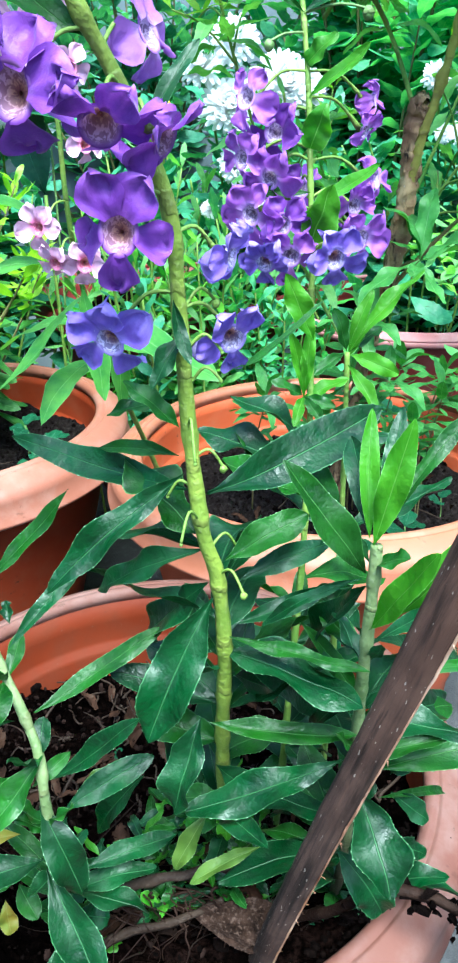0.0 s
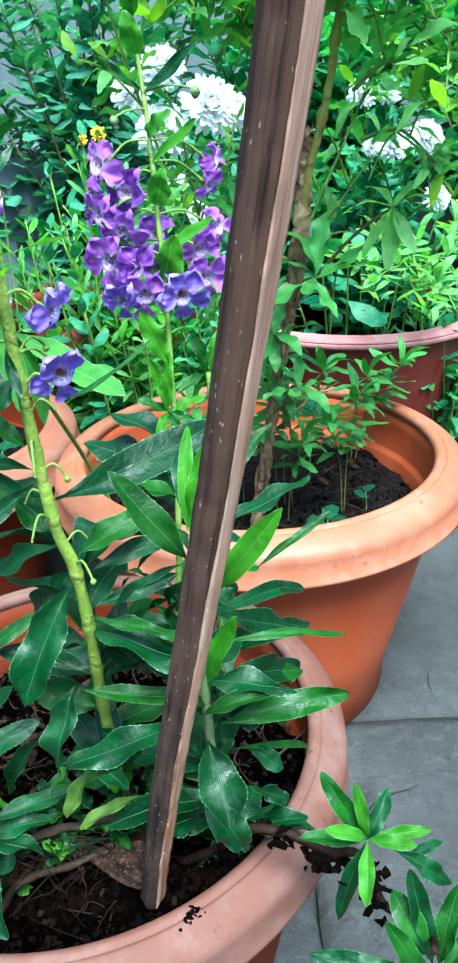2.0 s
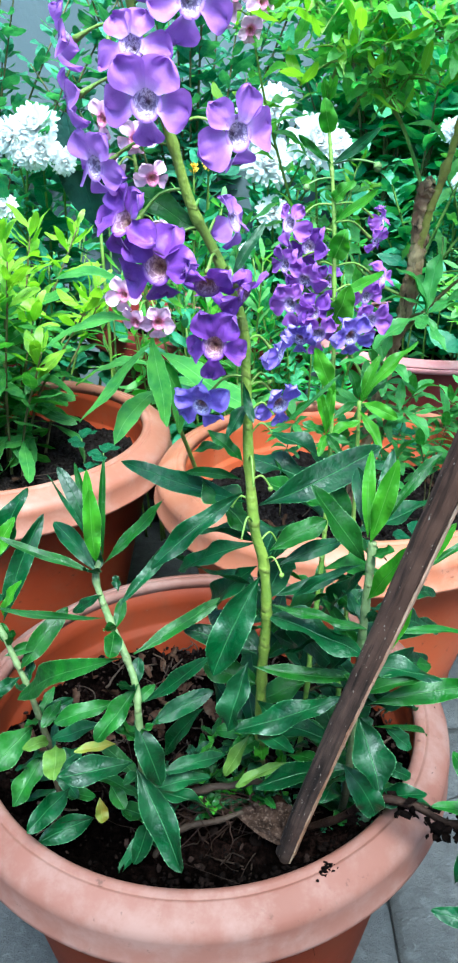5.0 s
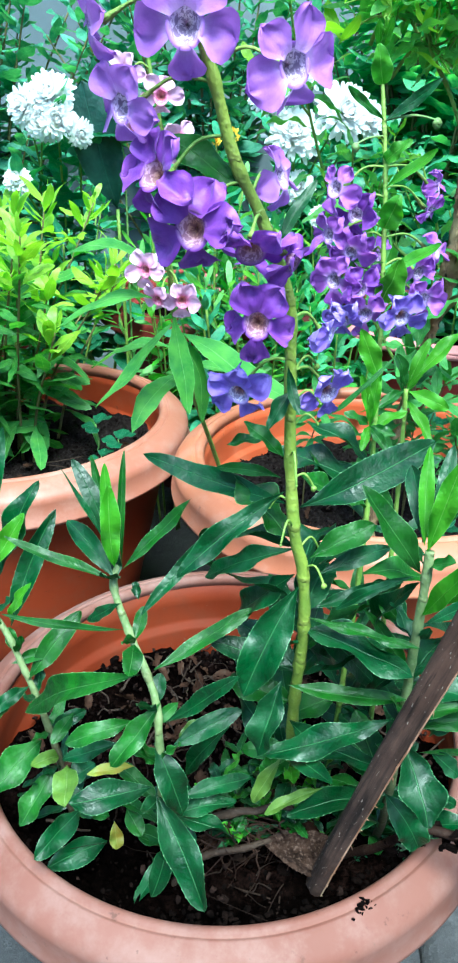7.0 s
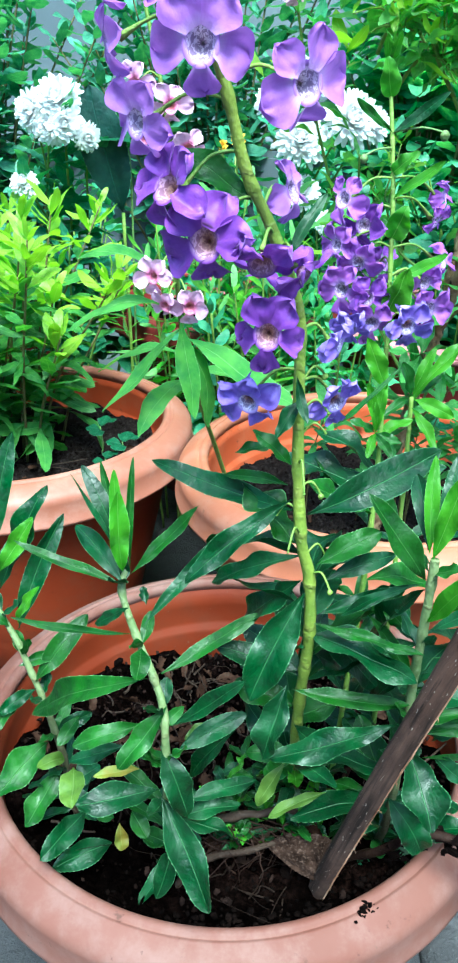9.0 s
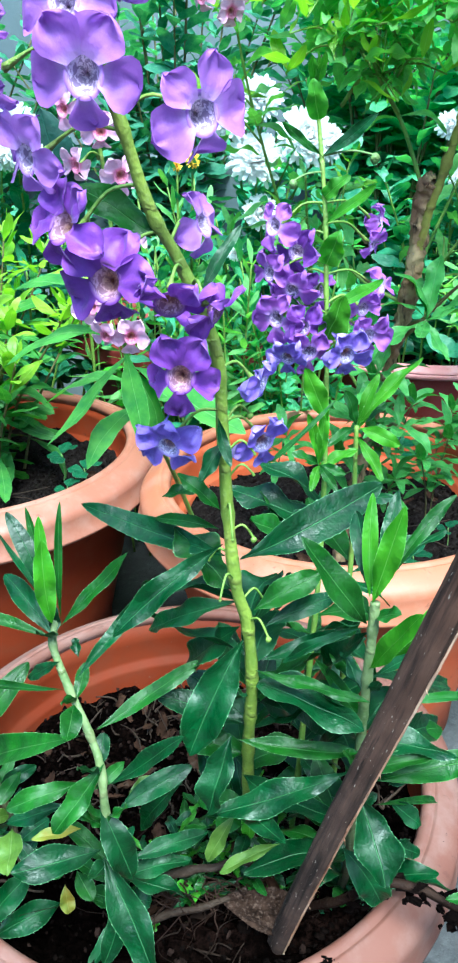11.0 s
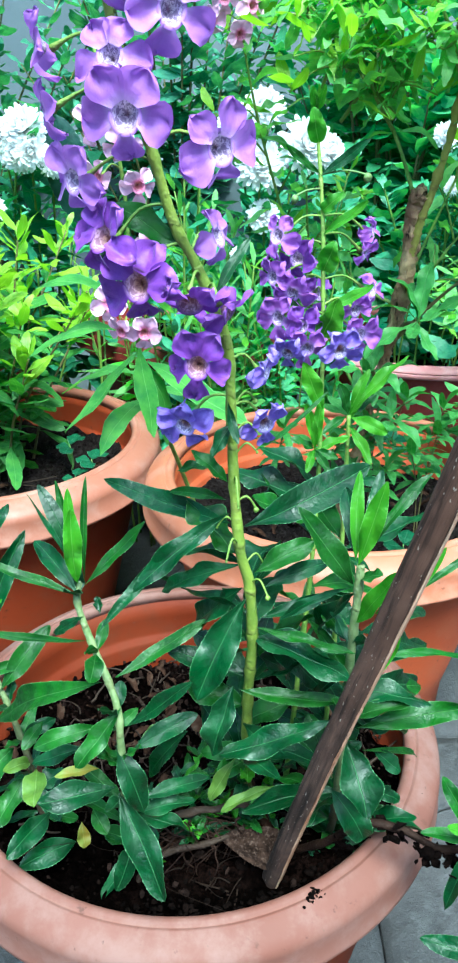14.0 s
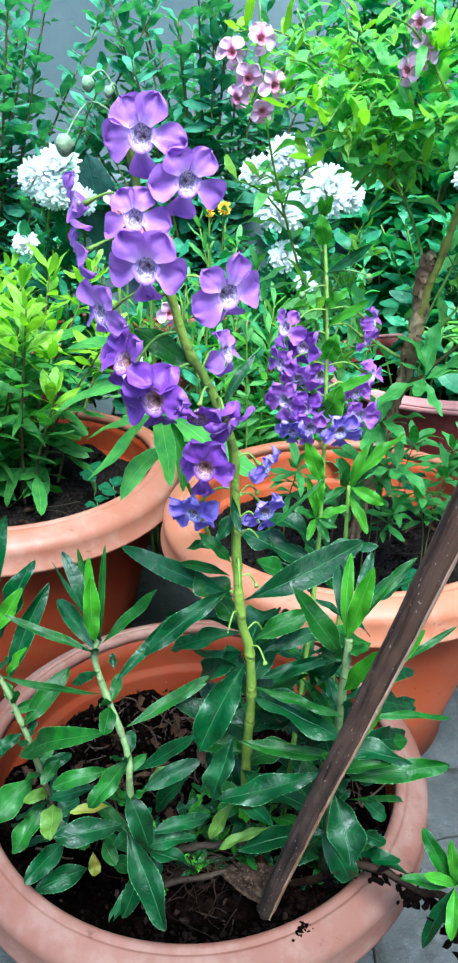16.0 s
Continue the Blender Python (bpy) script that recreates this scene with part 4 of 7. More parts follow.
blade(0.0480, -0.0980, 0.3055, 0.0231, -0.1050, 0.2963, 0.0071, -0.05, -26, LEAF_PALE)
blade(0.0326, -0.0980, 0.4423, 0.0865, -0.0580, 0.4506, 0.0176, 0.05, 38, LEAF_OLD)
blade(0.0748, -0.1070, 0.4222, 0.0520, -0.1070, 0.4559, 0.0125, -0.04, -69, LEAF_MID)
blade(0.0372, -0.0960, 0.4201, 0.0612, -0.0880, 0.4304, 0.0119, -0.05, 36, LEAF_MID)
blade(0.0412, -0.0940, 0.4121, 0.0690, -0.0800, 0.4158, 0.0090, -0.05, 32, LEAF_OLD)
blade(0.0355, -0.0900, 0.3905, 0.0712, -0.0750, 0.3418, 0.0137, -0.05, 67, LEAF_OLD)
blade(0.0600, -0.0850, 0.3908, 0.0787, -0.0900, 0.3632, 0.0077, -0.05, 42, LEAF_MID)
blade(0.0398, -0.0940, 0.3966, 0.0695, -0.0800, 0.3994, 0.0080, -0.05, 31, LEAF_OLD)
blade(0.0744, -0.1070, 0.4209, 0.0473, -0.1000, 0.4005, 0.0046, -0.05, -31, LEAF_OLD)
blade(0.0764, -0.1000, 0.4136, 0.0637, -0.0700, 0.3670, 0.0131, -0.05, -80, LEAF_OLD)
blade(0.0374, -0.0920, 0.3770, 0.0547, -0.0700, 0.3463, 0.0122, -0.05, 63, LEAF_OLD)
blade(0.0331, -0.0900, 0.3358, 0.0457, -0.0800, 0.3064, 0.0120, -0.05, 65, LEAF_OLD)
blade(0.0264, -0.1000, 0.4622, 0.0128, -0.0980, 0.4741, 0.0072, -0.05, -47, LEAF_MID)
blade(0.0288, -0.1000, 0.4862, 0.0207, -0.1060, 0.4747, 0.0064, -0.05, -33, LEAF_OLD)
blade(0.0399, -0.1000, 0.4774, 0.0671, -0.0600, 0.4847, 0.0028, 0.08, 21, LEAF_MID)
blade(0.0258, -0.0940, 0.4517, 0.0023, -0.0800, 0.4485, 0.0058, -0.05, -41, LEAF_MID)
blade(0.0266, -0.1040, 0.4954, 0.0304, -0.1100, 0.4817, 0.0041, 0.08, 23, LEAF_OLD)
blade(0.0116, -0.1060, 0.5475, -0.0089, -0.1060, 0.5605, 0.0110, -0.05, -49, LEAF_MID)
blade(0.0219, -0.0980, 0.5297, 0.0340, -0.0880, 0.5480, 0.0048, -0.05, 34, LEAF_OLD)
blade(0.0067, -0.0900, 0.4620, 0.0218, -0.0900, 0.4656, 0.0061, -0.05, 42, LEAF_MID)
# the right-hand shoot
blade(0.0763, -0.1070, 0.4307, 0.0846, -0.1050, 0.4656, 0.0097, -0.05, 52, LEAF_YOUNG)
blade(0.0755, -0.1050, 0.4317, 0.0772, -0.0880, 0.4620, 0.0064, -0.05, -1, LEAF_YOUNG)
blade(0.0804, -0.1020, 0.4341, 0.1047, -0.0900, 0.4621, 0.0058, -0.05, 29, LEAF_MID)
blade(0.0808, -0.0980, 0.4360, 0.0870, -0.0820, 0.4599, 0.0074, -0.05, 7, LEAF_OLD)
blade(0.0756, -0.1020, 0.4313, 0.0737, -0.0780, 0.4497, 0.0092, -0.05, -7, LEAF_OLD)
blade(0.0765, -0.1100, 0.4062, 0.0873, -0.1280, 0.4411, 0.0096, -0.05, 92, LEAF_YOUNG)
blade(0.0970, -0.1050, 0.4155, 0.1246, -0.0950, 0.4315, 0.0038, -0.05, 27, LEAF_MID)
blade(0.0776, -0.1070, 0.4003, 0.1216, -0.0600, 0.3539, 0.0118, -0.05, 51, LEAF_OLD)
blade(0.0811, -0.1040, 0.3853, 0.1323, -0.0850, 0.3706, 0.0047, -0.05, 27, LEAF_MID)
blade(0.0818, -0.1040, 0.3694, 0.1186, -0.0600, 0.3340, 0.0144, -0.05, 37, LEAF_OLD)
blade(0.0823, -0.1040, 0.3472, 0.1335, -0.0920, 0.3476, 0.0128, -0.05, 29, LEAF_MID)
blade(0.0855, -0.1000, 0.3302, 0.1223, -0.0600, 0.2863, 0.0043, -0.05, 44, LEAF_MID)
blade(0.0929, -0.0900, 0.3215, 0.1070, -0.0900, 0.3069, 0.0100, -0.05, 40, LEAF_OLD)
blade(0.0773, -0.1080, 0.3435, 0.0846, -0.1320, 0.3245, 0.0194, -0.05, 16, LEAF_OLD)
blade(0.0730, -0.1040, 0.3107, 0.0893, -0.1080, 0.2831, 0.0166, -0.05, 48, LEAF_OLD)
blade(0.0958, -0.0900, 0.2956, 0.1101, -0.0850, 0.2826, 0.0093, -0.05, 40, LEAF_OLD)
blade(0.0754, -0.1000, 0.3739, 0.0651, -0.0850, 0.3452, 0.0125, -0.05, -69, LEAF_OLD)
blade(0.0775, -0.1000, 0.3549, 0.0977, -0.0700, 0.3141, 0.0131, -0.05, 66, LEAF_OLD)
blade(0.0778, -0.1000, 0.3887, 0.0673, -0.0800, 0.3904, 0.0088, -0.05, -23, LEAF_MID)
blade(0.0833, -0.1120, 0.4120, 0.1053, -0.1180, 0.4458, 0.0106, -0.05, 69, LEAF_YOUNG)
blade(0.0789, -0.1150, 0.3768, 0.0897, -0.1300, 0.4154, 0.0086, -0.05, 106, LEAF_YOUNG)
blade(0.0761, -0.1080, 0.3556, 0.1021, -0.1120, 0.3680, 0.0082, -0.05, 36, LEAF_MID)
blade(0.0782, -0.1000, 0.3923, 0.1206, -0.0500, 0.3684, 0.0082, -0.05, 34, LEAF_OLD)
blade(0.0782, -0.1000, 0.3730, 0.1233, -0.0500, 0.3505, 0.0093, -0.05, 31, LEAF_OLD)
# bright whorls on the stem behind
blade(0.0849, 0.0030, 0.4498, 0.1129, 0.0089, 0.4795, 0.0084, -0.05, 43, LEAF_YOUNG)
blade(0.0849, 0.0030, 0.4498, 0.0941, 0.0089, 0.4723, 0.0067, -0.05, 37, LEAF_YOUNG)
blade(0.0843, 0.0030, 0.4504, 0.0783, 0.0005, 0.4675, 0.0078, -0.05, -72, LEAF_MID)
blade(0.0856, 0.0030, 0.4491, 0.1034, -0.0037, 0.4430, 0.0086, -0.05, 43, LEAF_YOUNG)
blade(0.0844, 0.0000, 0.4459, 0.0942, -0.0168, 0.4317, 0.0066, -0.05, 24, LEAF_YOUNG)
blade(0.0834, 0.0030, 0.4491, 0.0708, -0.0079, 0.4443, 0.0059, -0.05, -32, LEAF_MID)
blade(0.0850, 0.0030, 0.4481, 0.0919, 0.0089, 0.4585, 0.0054, -0.05, 26, LEAF_YOUNG)
blade(0.0849, 0.0030, 0.4498, 0.0999, 0.0173, 0.4557, 0.0066, -0.05, 31, LEAF_MID)
blade(0.0666, -0.0150, 0.4389, 0.0609, -0.0192, 0.4643, 0.0059, -0.05, -99, LEAF_YOUNG)
blade(0.0666, -0.0150, 0.4389, 0.0688, -0.0150, 0.4661, 0.0061, -0.05, 67, LEAF_YOUNG)
blade(0.0666, -0.0150, 0.4389, 0.0543, -0.0192, 0.4465, 0.0062, -0.05, -51, LEAF_MID)
blade(0.0666, -0.0150, 0.4389, 0.0836, -0.0108, 0.4444, 0.0069, -0.05, 40, LEAF_YOUNG)
blade(0.0666, -0.0150, 0.4389, 0.0621, -0.0276, 0.4322, 0.0050, -0.05, -11, LEAF_YOUNG)
blade(0.0666, -0.0150, 0.4389, 0.0734, -0.0276, 0.4320, 0.0051, -0.05, 23, LEAF_MID)
blade(0.0666, -0.0150, 0.4389, 0.0779, -0.0192, 0.4364, 0.0055, -0.05, 41, LEAF_MID)
blade(0.0687, -0.0200, 0.4615, 0.0589, -0.0200, 0.4843, 0.0102, -0.05, -77, LEAF_YOUNG)
# the second stem
BACK_LEAVES = (
    (0.574, -0.0035, 0.0140, 0.0084, LEAF_BRACT, True), (0.5605, -0.0160, 0.0125, 0.0036, LEAF_MID, False), (0.5610, 0.0200, 0.0150, 0.0050, LEAF_OLD, False), (0.547, 0.0090, 0.0085, 0.0066, LEAF_BRACT, True),
    (0.536, 0.0180, 0.0150, 0.0046, LEAF_BRACT, False), (0.522, 0.0045, 0.0135, 0.0098, LEAF_BRACT, True), (0.505, 0.0210, 0.0130, 0.0054, LEAF_BRACT, False), (0.493, 0.0055, 0.0185, 0.0126, LEAF_YOUNG, True), (0.508, -0.0220, 0.0020, 0.0042, LEAF_MID, False),
    (0.585, -0.0026, 0.0105, 0.0040, LEAF_BRACT, False), (0.586, 0.0028, 0.0115, 0.0038, LEAF_BRACT, False), (0.588, 0.0002, 0.0100, 0.0036, LEAF_YOUNG, True),
)
for z, dx, dz, width, material, oval in BACK_LEAVES:
    foot = min((on_path(CURVES["back"], k / 200)[0] for k in range(100, 201)), key=lambda q: abs(q.z - z)) + Vector((0, -0.0012, 0))
    leaf_count += 1
    d = Vector((dx, -0.0050 if oval else -0.0070, dz))
    n = Vector((0.25 if dx > 0 else -0.25, -1, 0.8))
    n = (n - n.dot(d.normalized()) * d.normalized()).normalized()
    ob = part("bract", leaf_mesh(d.length, width, -0.10 if oval else 0.03, leaf_count, 48, 7, 0.014, 0.55, 0.2, oval), material, plant)
    ob.matrix_basis = ROOT @ Matrix.Translation(foot) @ Matrix((d.normalized(), n.cross(d.normalized()), n)).transposed().to_4x4()
leaf("back", 0.544, 12, 3, 0.0338, 0.0091, -0.05, 0, LEAF_OLD)
leaf("back", 0.524, 163, 1, 0.0288, 0.0077, -0.05, 0, LEAF_OLD)
leaf("back", 0.476, -15, -28, 0.0369, 0.0099, -0.05, 0, LEAF_OLD)
leaf("back", 0.449, 174, -44, 0.0394, 0.0106, -0.05, 0, LEAF_OLD)
leaf("back", 0.398, -8, -47, 0.0461, 0.0124, -0.1, 0, LEAF_OLD)
leaf("back", 0.340, 164, -35, 0.0378, 0.0102, -0.1, 0, LEAF_OLD)
leaf("back", 0.292, -22, -39, 0.0337, 0.0091, -0.1, 0, LEAF_OLD)
# small clasping pairs up the shoots
rnd = random.Random(63)
for key, lo, hi, n in (("front", 0.45, 0.97, 5), ("right", 0.50, 0.97, 4), ("side", 0.40, 0.95, 5)):
    for k in range(n):
        f = lo + (hi - lo) * k / (n - 1)
        az = rnd.uniform(0, 180)
        for w in (0, 180):
            leaf(key, f, az + w + rnd.uniform(-15, 15), rnd.uniform(5, 45) + 25 * f, rnd.uniform(0.012, 0.020), rnd.uniform(0.005, 0.008), rnd.uniform(-0.08, 0.1), rnd.uniform(-20, 20), (LEAF_OLD, LEAF_MID)[k % 2])
# small leaves low on the stems, where they crowd together
rnd = random.Random(41)
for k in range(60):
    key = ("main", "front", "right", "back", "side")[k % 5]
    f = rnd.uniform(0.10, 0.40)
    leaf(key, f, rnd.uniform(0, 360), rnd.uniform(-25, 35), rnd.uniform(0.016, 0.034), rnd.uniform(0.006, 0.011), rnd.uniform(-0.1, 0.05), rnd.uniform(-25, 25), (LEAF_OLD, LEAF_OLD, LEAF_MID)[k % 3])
for k in range(56):
    key = ("main", "front", "right", "main")[k % 4]
    leaf(key, rnd.uniform(0.02, 0.20), rnd.uniform(0, 360), rnd.uniform(-10, 50), rnd.uniform(0.010, 0.022), rnd.uniform(0.004, 0.008), rnd.uniform(-0.1, 0.1), rnd.uniform(-30, 30), (LEAF_MID, LEAF_YOUNG, LEAF_OLD)[k % 3])
# tufts of small leaves sprouting from the stems' feet
for k in range(26):
    at = Vector((rnd.uniform(-0.016, 0.056), rnd.uniform(-0.098, -0.058), rnd.uniform(0.255, 0.285)))
    for w in range(5):
        leaf_count += 1
        ob = part("leaf", leaf_mesh(rnd.uniform(0.008, 0.016), rnd.uniform(0.0030, 0.0055), rnd.uniform(-0.1, 0.1), leaf_count, 20, 5, 0.03, 0.5), (LEAF_MID, LEAF_OLD, LEAF_OLD, LEAF_MID, LEAF_BRACT)[w], plant)
        ob.matrix_basis = ROOT @ leaf_pose(at + Vector((0, 0, 0.001 * w)), 137.5 * w + 40 * k, rnd.uniform(-10, 60), rnd.uniform(-25, 25))
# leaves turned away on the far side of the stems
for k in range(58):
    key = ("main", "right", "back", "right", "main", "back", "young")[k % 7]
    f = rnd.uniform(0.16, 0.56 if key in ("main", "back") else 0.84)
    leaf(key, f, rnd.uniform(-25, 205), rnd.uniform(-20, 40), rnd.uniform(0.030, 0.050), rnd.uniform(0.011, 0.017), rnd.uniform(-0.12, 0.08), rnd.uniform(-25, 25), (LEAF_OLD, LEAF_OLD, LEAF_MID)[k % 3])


def petal_set(material, size, crumple=1.0):
    up = [keep_mesh("petal", petal_mesh(0.0125 * size, 0.0150 * size, 0.30, 50 + k, crumple=crumple), material) for k in range(3)]
    side = [keep_mesh("petal", petal_mesh(0.0120 * size, 0.0140 * size, 0.28, 60 + k, crumple=crumple), material) for k in range(3)]
    low = [keep_mesh("petal", petal_mesh(0.0118 * size, 0.0136 * size, 0.45, 70 + k, notch=0.05, crumple=crumple), material) for k in range(3)]
    return up, side, low


def throat_mesh(size, material):
    """The spotted cup in a flower's middle, opening to +z, a little taller than wide."""
    prof = [(0.0005, -0.0040), (0.0018, -0.0036), (0.0032, -0.0024), (0.0042, -0.0010), (0.0050, 0.0002), (0.0060, 0.0008), (0.0068, 0.0006)]
    bm = lathe([(0.84 * r * size, z * size) for r, z in prof], 20, uv=True)
    bmesh.ops.transform(bm, matrix=Matrix.Diagonal((0.94, 1.12, 1, 1)), verts=bm.verts)
    bm.faces.new([v for v in bm.verts if abs(v.co.z - prof[0][1] * size) < 1e-7])
    return keep_mesh("flower", bm, material)


FLOWER_SETS = {
    "violet": (petal_set(PETAL_VIOLET, 1.0, 1.25), throat_mesh(1.0, THROAT)),
    "purple": (petal_set(PETAL_PURPLE, 1.0, 1.9), throat_mesh(1.0, THROAT_DARK)),
    "blue": (petal_set(PETAL_BLUE, 1.0, 2.4), throat_mesh(1.0, THROAT_BLUE)),
    "ragged": (petal_set(PETAL_ORCHID, 0.94, 2.3), throat_mesh(0.94, THROAT)),
    "faded": (petal_set(PETAL_PURPLE, 0.94, 2.3), throat_mesh(0.94, THROAT)),
    "pink": (petal_set(PETAL_PINK, 1.0), throat_mesh(1.0, THROAT_PINK)),
}
flower_count = 0


def flower(parent, root, at, face, size, kind, stem_at, roll=0.0, openness=1.0, pedicel=STEM_GREEN):
    """One angelonia flower: five petals round a spotted throat, on a thin stalk from the stem."""
    global flower_count
    flower_count += 1
    rnd = random.Random(900 + flower_count)
    (ups, sides, lows), cup = FLOWER_SETS[kind]
    z = Vector(face).normalized()
    x = Vector((0, 0, 1)).cross(z)
    x = x.normalized() if x.length > 0.05 else Vector((1, 0, 0))
    y = z.cross(x)
    m = Matrix.Translation(at) @ Matrix((x, y, z)).transposed().to_4x4() @ pose(0, 0, 0, 0, 0, roll) @ Matrix.Diagonal((size, size, size, 1))
    fl = share("flower", cup, parent, root @ m)
    wild = 0.6 if kind == "violet" else 1.1 if kind == "pink" else 1.4
    folded = rnd.choice((None, None, 1, 2, 3)) if kind != "violet" else None
    for k, (meshes, turn) in enumerate(((ups, 32), (ups, -32), (sides, 100), (sides, -100), (lows, 180))):
        turn += rnd.uniform(-9, 9)
        tilt = rnd.uniform(-18, 22) * wild + (28 if k < 2 else 4) * (1 - openness) * 2 + (8, 8, -10, -10, -28)[k]
        if k == folded:
            tilt += rnd.choice((-48, 46))
        d = 0.0039 if k < 4 else 0.0049
        q = (0.90, 0.90, 1.02, 1.02, 0.94)[k]
        share("petal", meshes[rnd.randrange(3)], fl, pose(0, 0, 0, 0, 0, turn) @ pose(0, d, 0.0004, tilt, rnd.uniform(-16, 16) * wild, 0) @ Matrix.Diagonal((q * rnd.uniform(0.82, 1.1), q * rnd.uniform(0.84, 1.08), 1, 1)))
    back = Vector(at) - 0.0058 * size * z
    s = Vector(stem_at)
    mid = s.lerp(back, 0.5) + Vector((0, 0, 0.004))
    inv = m.inverted()
    bm = tube(bmesh.new(), [inv @ p for p in smooth_path([s, mid, back], 5)], lambda f: (0.00050 + 0.0007 * max(0, f - 0.75) * 4) / size, 6)
    part("pedicel", bm, pedicel, fl)
    return fl


# the tall spike: place, facing, size, colour, share of the stem's length
for x, y, z, fx, fy, fz, size, kind, f, roll in (
    (-0.0020, -0.118, 0.6240, -0.05, -1, 0.10, 0.84, "violet", 0.97, 0),
    (0.0120, -0.118, 0.6110, 0.40, -1, -0.05, 0.80, "violet", 0.95, -10),
    (-0.0050, -0.119, 0.6000, -0.15, -1, 0.30, 0.72, "violet", 0.93, 10),
    (-0.0010, -0.124, 0.5855, -0.05, -1, -0.05, 0.88, "violet", 0.90, -4),
    (0.0250, -0.120, 0.5770, 0.55, -0.9, -0.05, 0.84, "violet", 0.87, 14),
    (-0.0280, -0.106, 0.6030, -1.0, -0.18, 0.10, 0.70, "violet", 0.93, 0),
    (-0.0270, -0.108, 0.5870, -1.0, -0.35, -0.20, 0.58, "violet", 0.90, 20),
):
    flower(plant, ROOT, (x, y, z), (fx, fy, fz), size, kind, on_path(CURVES["main"], f)[0], roll)
for x, y, z, fx, fy, fz, size, kind, f, roll in (
    (-0.0195, -0.111, 0.5680, -0.65, -0.75, -0.05, 0.77, "violet", 0.86, 0),
    (-0.0110, -0.116, 0.5520, -0.50, -0.75, 0.45, 0.84, "purple", 0.83, -14),
    (-0.0010, -0.117, 0.5380, -0.25, -1, 0.08, 0.93, "purple", 0.80, 8),
    (0.0150, -0.116, 0.5320, 0.05, -0.75, -0.62, 0.84, "purple", 0.77, 0),
    (0.0270, -0.114, 0.5290, 0.75, -0.45, -0.45, 0.65, "purple", 0.76, 20),
    (0.0170, -0.116, 0.5120, -0.10, -1, 0.10, 0.81, "purple", 0.72, 0),
    (0.0110, -0.103, 0.4860, -0.30, -0.9, -0.25, 0.70, "blue", 0.67, 30),
    (0.0230, -0.091, 0.5490, 0.65, -0.35, 0.25, 0.67, "violet", 0.79, 0),
    (0.0400, -0.096, 0.4840, 0.25, -0.9, -0.30, 0.67, "blue", 0.66, 0),
    (0.0400, -0.094, 0.5030, 0.65, -0.3, -0.10, 0.58, "blue", 0.70, 0),
):
    flower(plant, ROOT, (x, y, z), (fx, fy, fz), size, kind, on_path(CURVES["main"], f)[0], roll)
# the second spike, behind
for x, y, z, fx, fy, fz, size, kind, f in (
    (0.0465, -0.004, 0.5370, -0.5, -0.7, 0.25, 0.70, "ragged", 0.87),
    (0.0560, 0.000, 0.5265, -0.2, -1.0, 0.10, 0.70, "faded", 0.84),
    (0.0450, -0.004, 0.5190, -0.7, -0.6, 0.05, 0.66, "ragged", 0.81),
    (0.0540, -0.008, 0.5130, -0.3, -0.9, -0.30, 0.66, "ragged", 0.80),
    (0.0475, -0.010, 0.5020, -0.5, -0.9, -0.10, 0.72, "ragged", 0.76),
    (0.0580, -0.012, 0.4990, 0.0, -0.9, -0.10, 0.66, "faded", 0.74),
    (0.0610, -0.012, 0.4885, 0.0, -0.9, -0.30, 0.72, "ragged", 0.72),
    (0.0520, -0.014, 0.4870, -0.4, -0.8, -0.40, 0.62, "blue", 0.71),
    (0.0920, 0.021, 0.5360, 0.9, -0.3, 0.20, 0.54, "ragged", 0.87),
    (0.0890, 0.018, 0.5260, 0.7, -0.6, -0.30, 0.50, "ragged", 0.85),
    (0.0920, 0.008, 0.5110, 0.7, -0.5, 0.10, 0.64, "ragged", 0.80),
    (0.0840, 0.002, 0.5030, 0.4, -0.8, -0.10, 0.62, "ragged", 0.77),
    (0.0860, -0.004, 0.4930, 0.4, -0.8, -0.10, 0.72, "ragged", 0.75),
    (0.0760, -0.014, 0.4880, 0.2, -0.9, -0.25, 0.74, "blue", 0.72),
    (0.0660, 0.012, 0.5080, 0.1, -0.8, 0.20, 0.66, "faded", 0.78),
):
    flower(plant, ROOT, (x, y, z), (fx, fy, fz), size, kind, on_path(CURVES["back"], f)[0], 0)


BUD = stem_material("bud_grey_green", (0.13, 0.22, 0.10), (0.24, 0.31, 0.20), (0.38, 0.44, 0.33))


def pod(parent, root, stem_at, at, r, material, label="", stretch=1.15, arch=0.5):
    """A round green seed pod or bud at the end of a curved stalk."""
    s, e, r = Vector(stem_at), Vector(at), 0.62 * r
    mid = s.lerp(e, 0.55) + Vector((0, 0, arch * (e - s).length))
    bm = tube(bmesh.new(), smooth_path([s, mid, e + Vector((0, 0, 0.7 * r))], 6), lambda f: 0.00042, 6)
    ball = lathe([(r * math.sin(a) * (1 - 0.15 * math.cos(a)), -r * math.cos(a) * stretch) for a in (0.05 + 3.0 * k / 7 for k in range(8))], 10)
    for v in ball.verts:
        v.co *= 1 + 0.16 * noise.noise(v.co * (2.2 / r)) + 0.07 * math.cos(5 * math.atan2(v.co.y, v.co.x))
    bmesh.ops.translate(ball, verts=ball.verts, vec=e)
    me = bpy.data.meshes.new("pod")
    ball.to_mesh(me)
    ball.free()
    bm.from_mesh(me)
    bpy.data.meshes.remove(me)
    ob = part("seed_pod", bm, material, parent, label)
    ob.matrix_basis = root


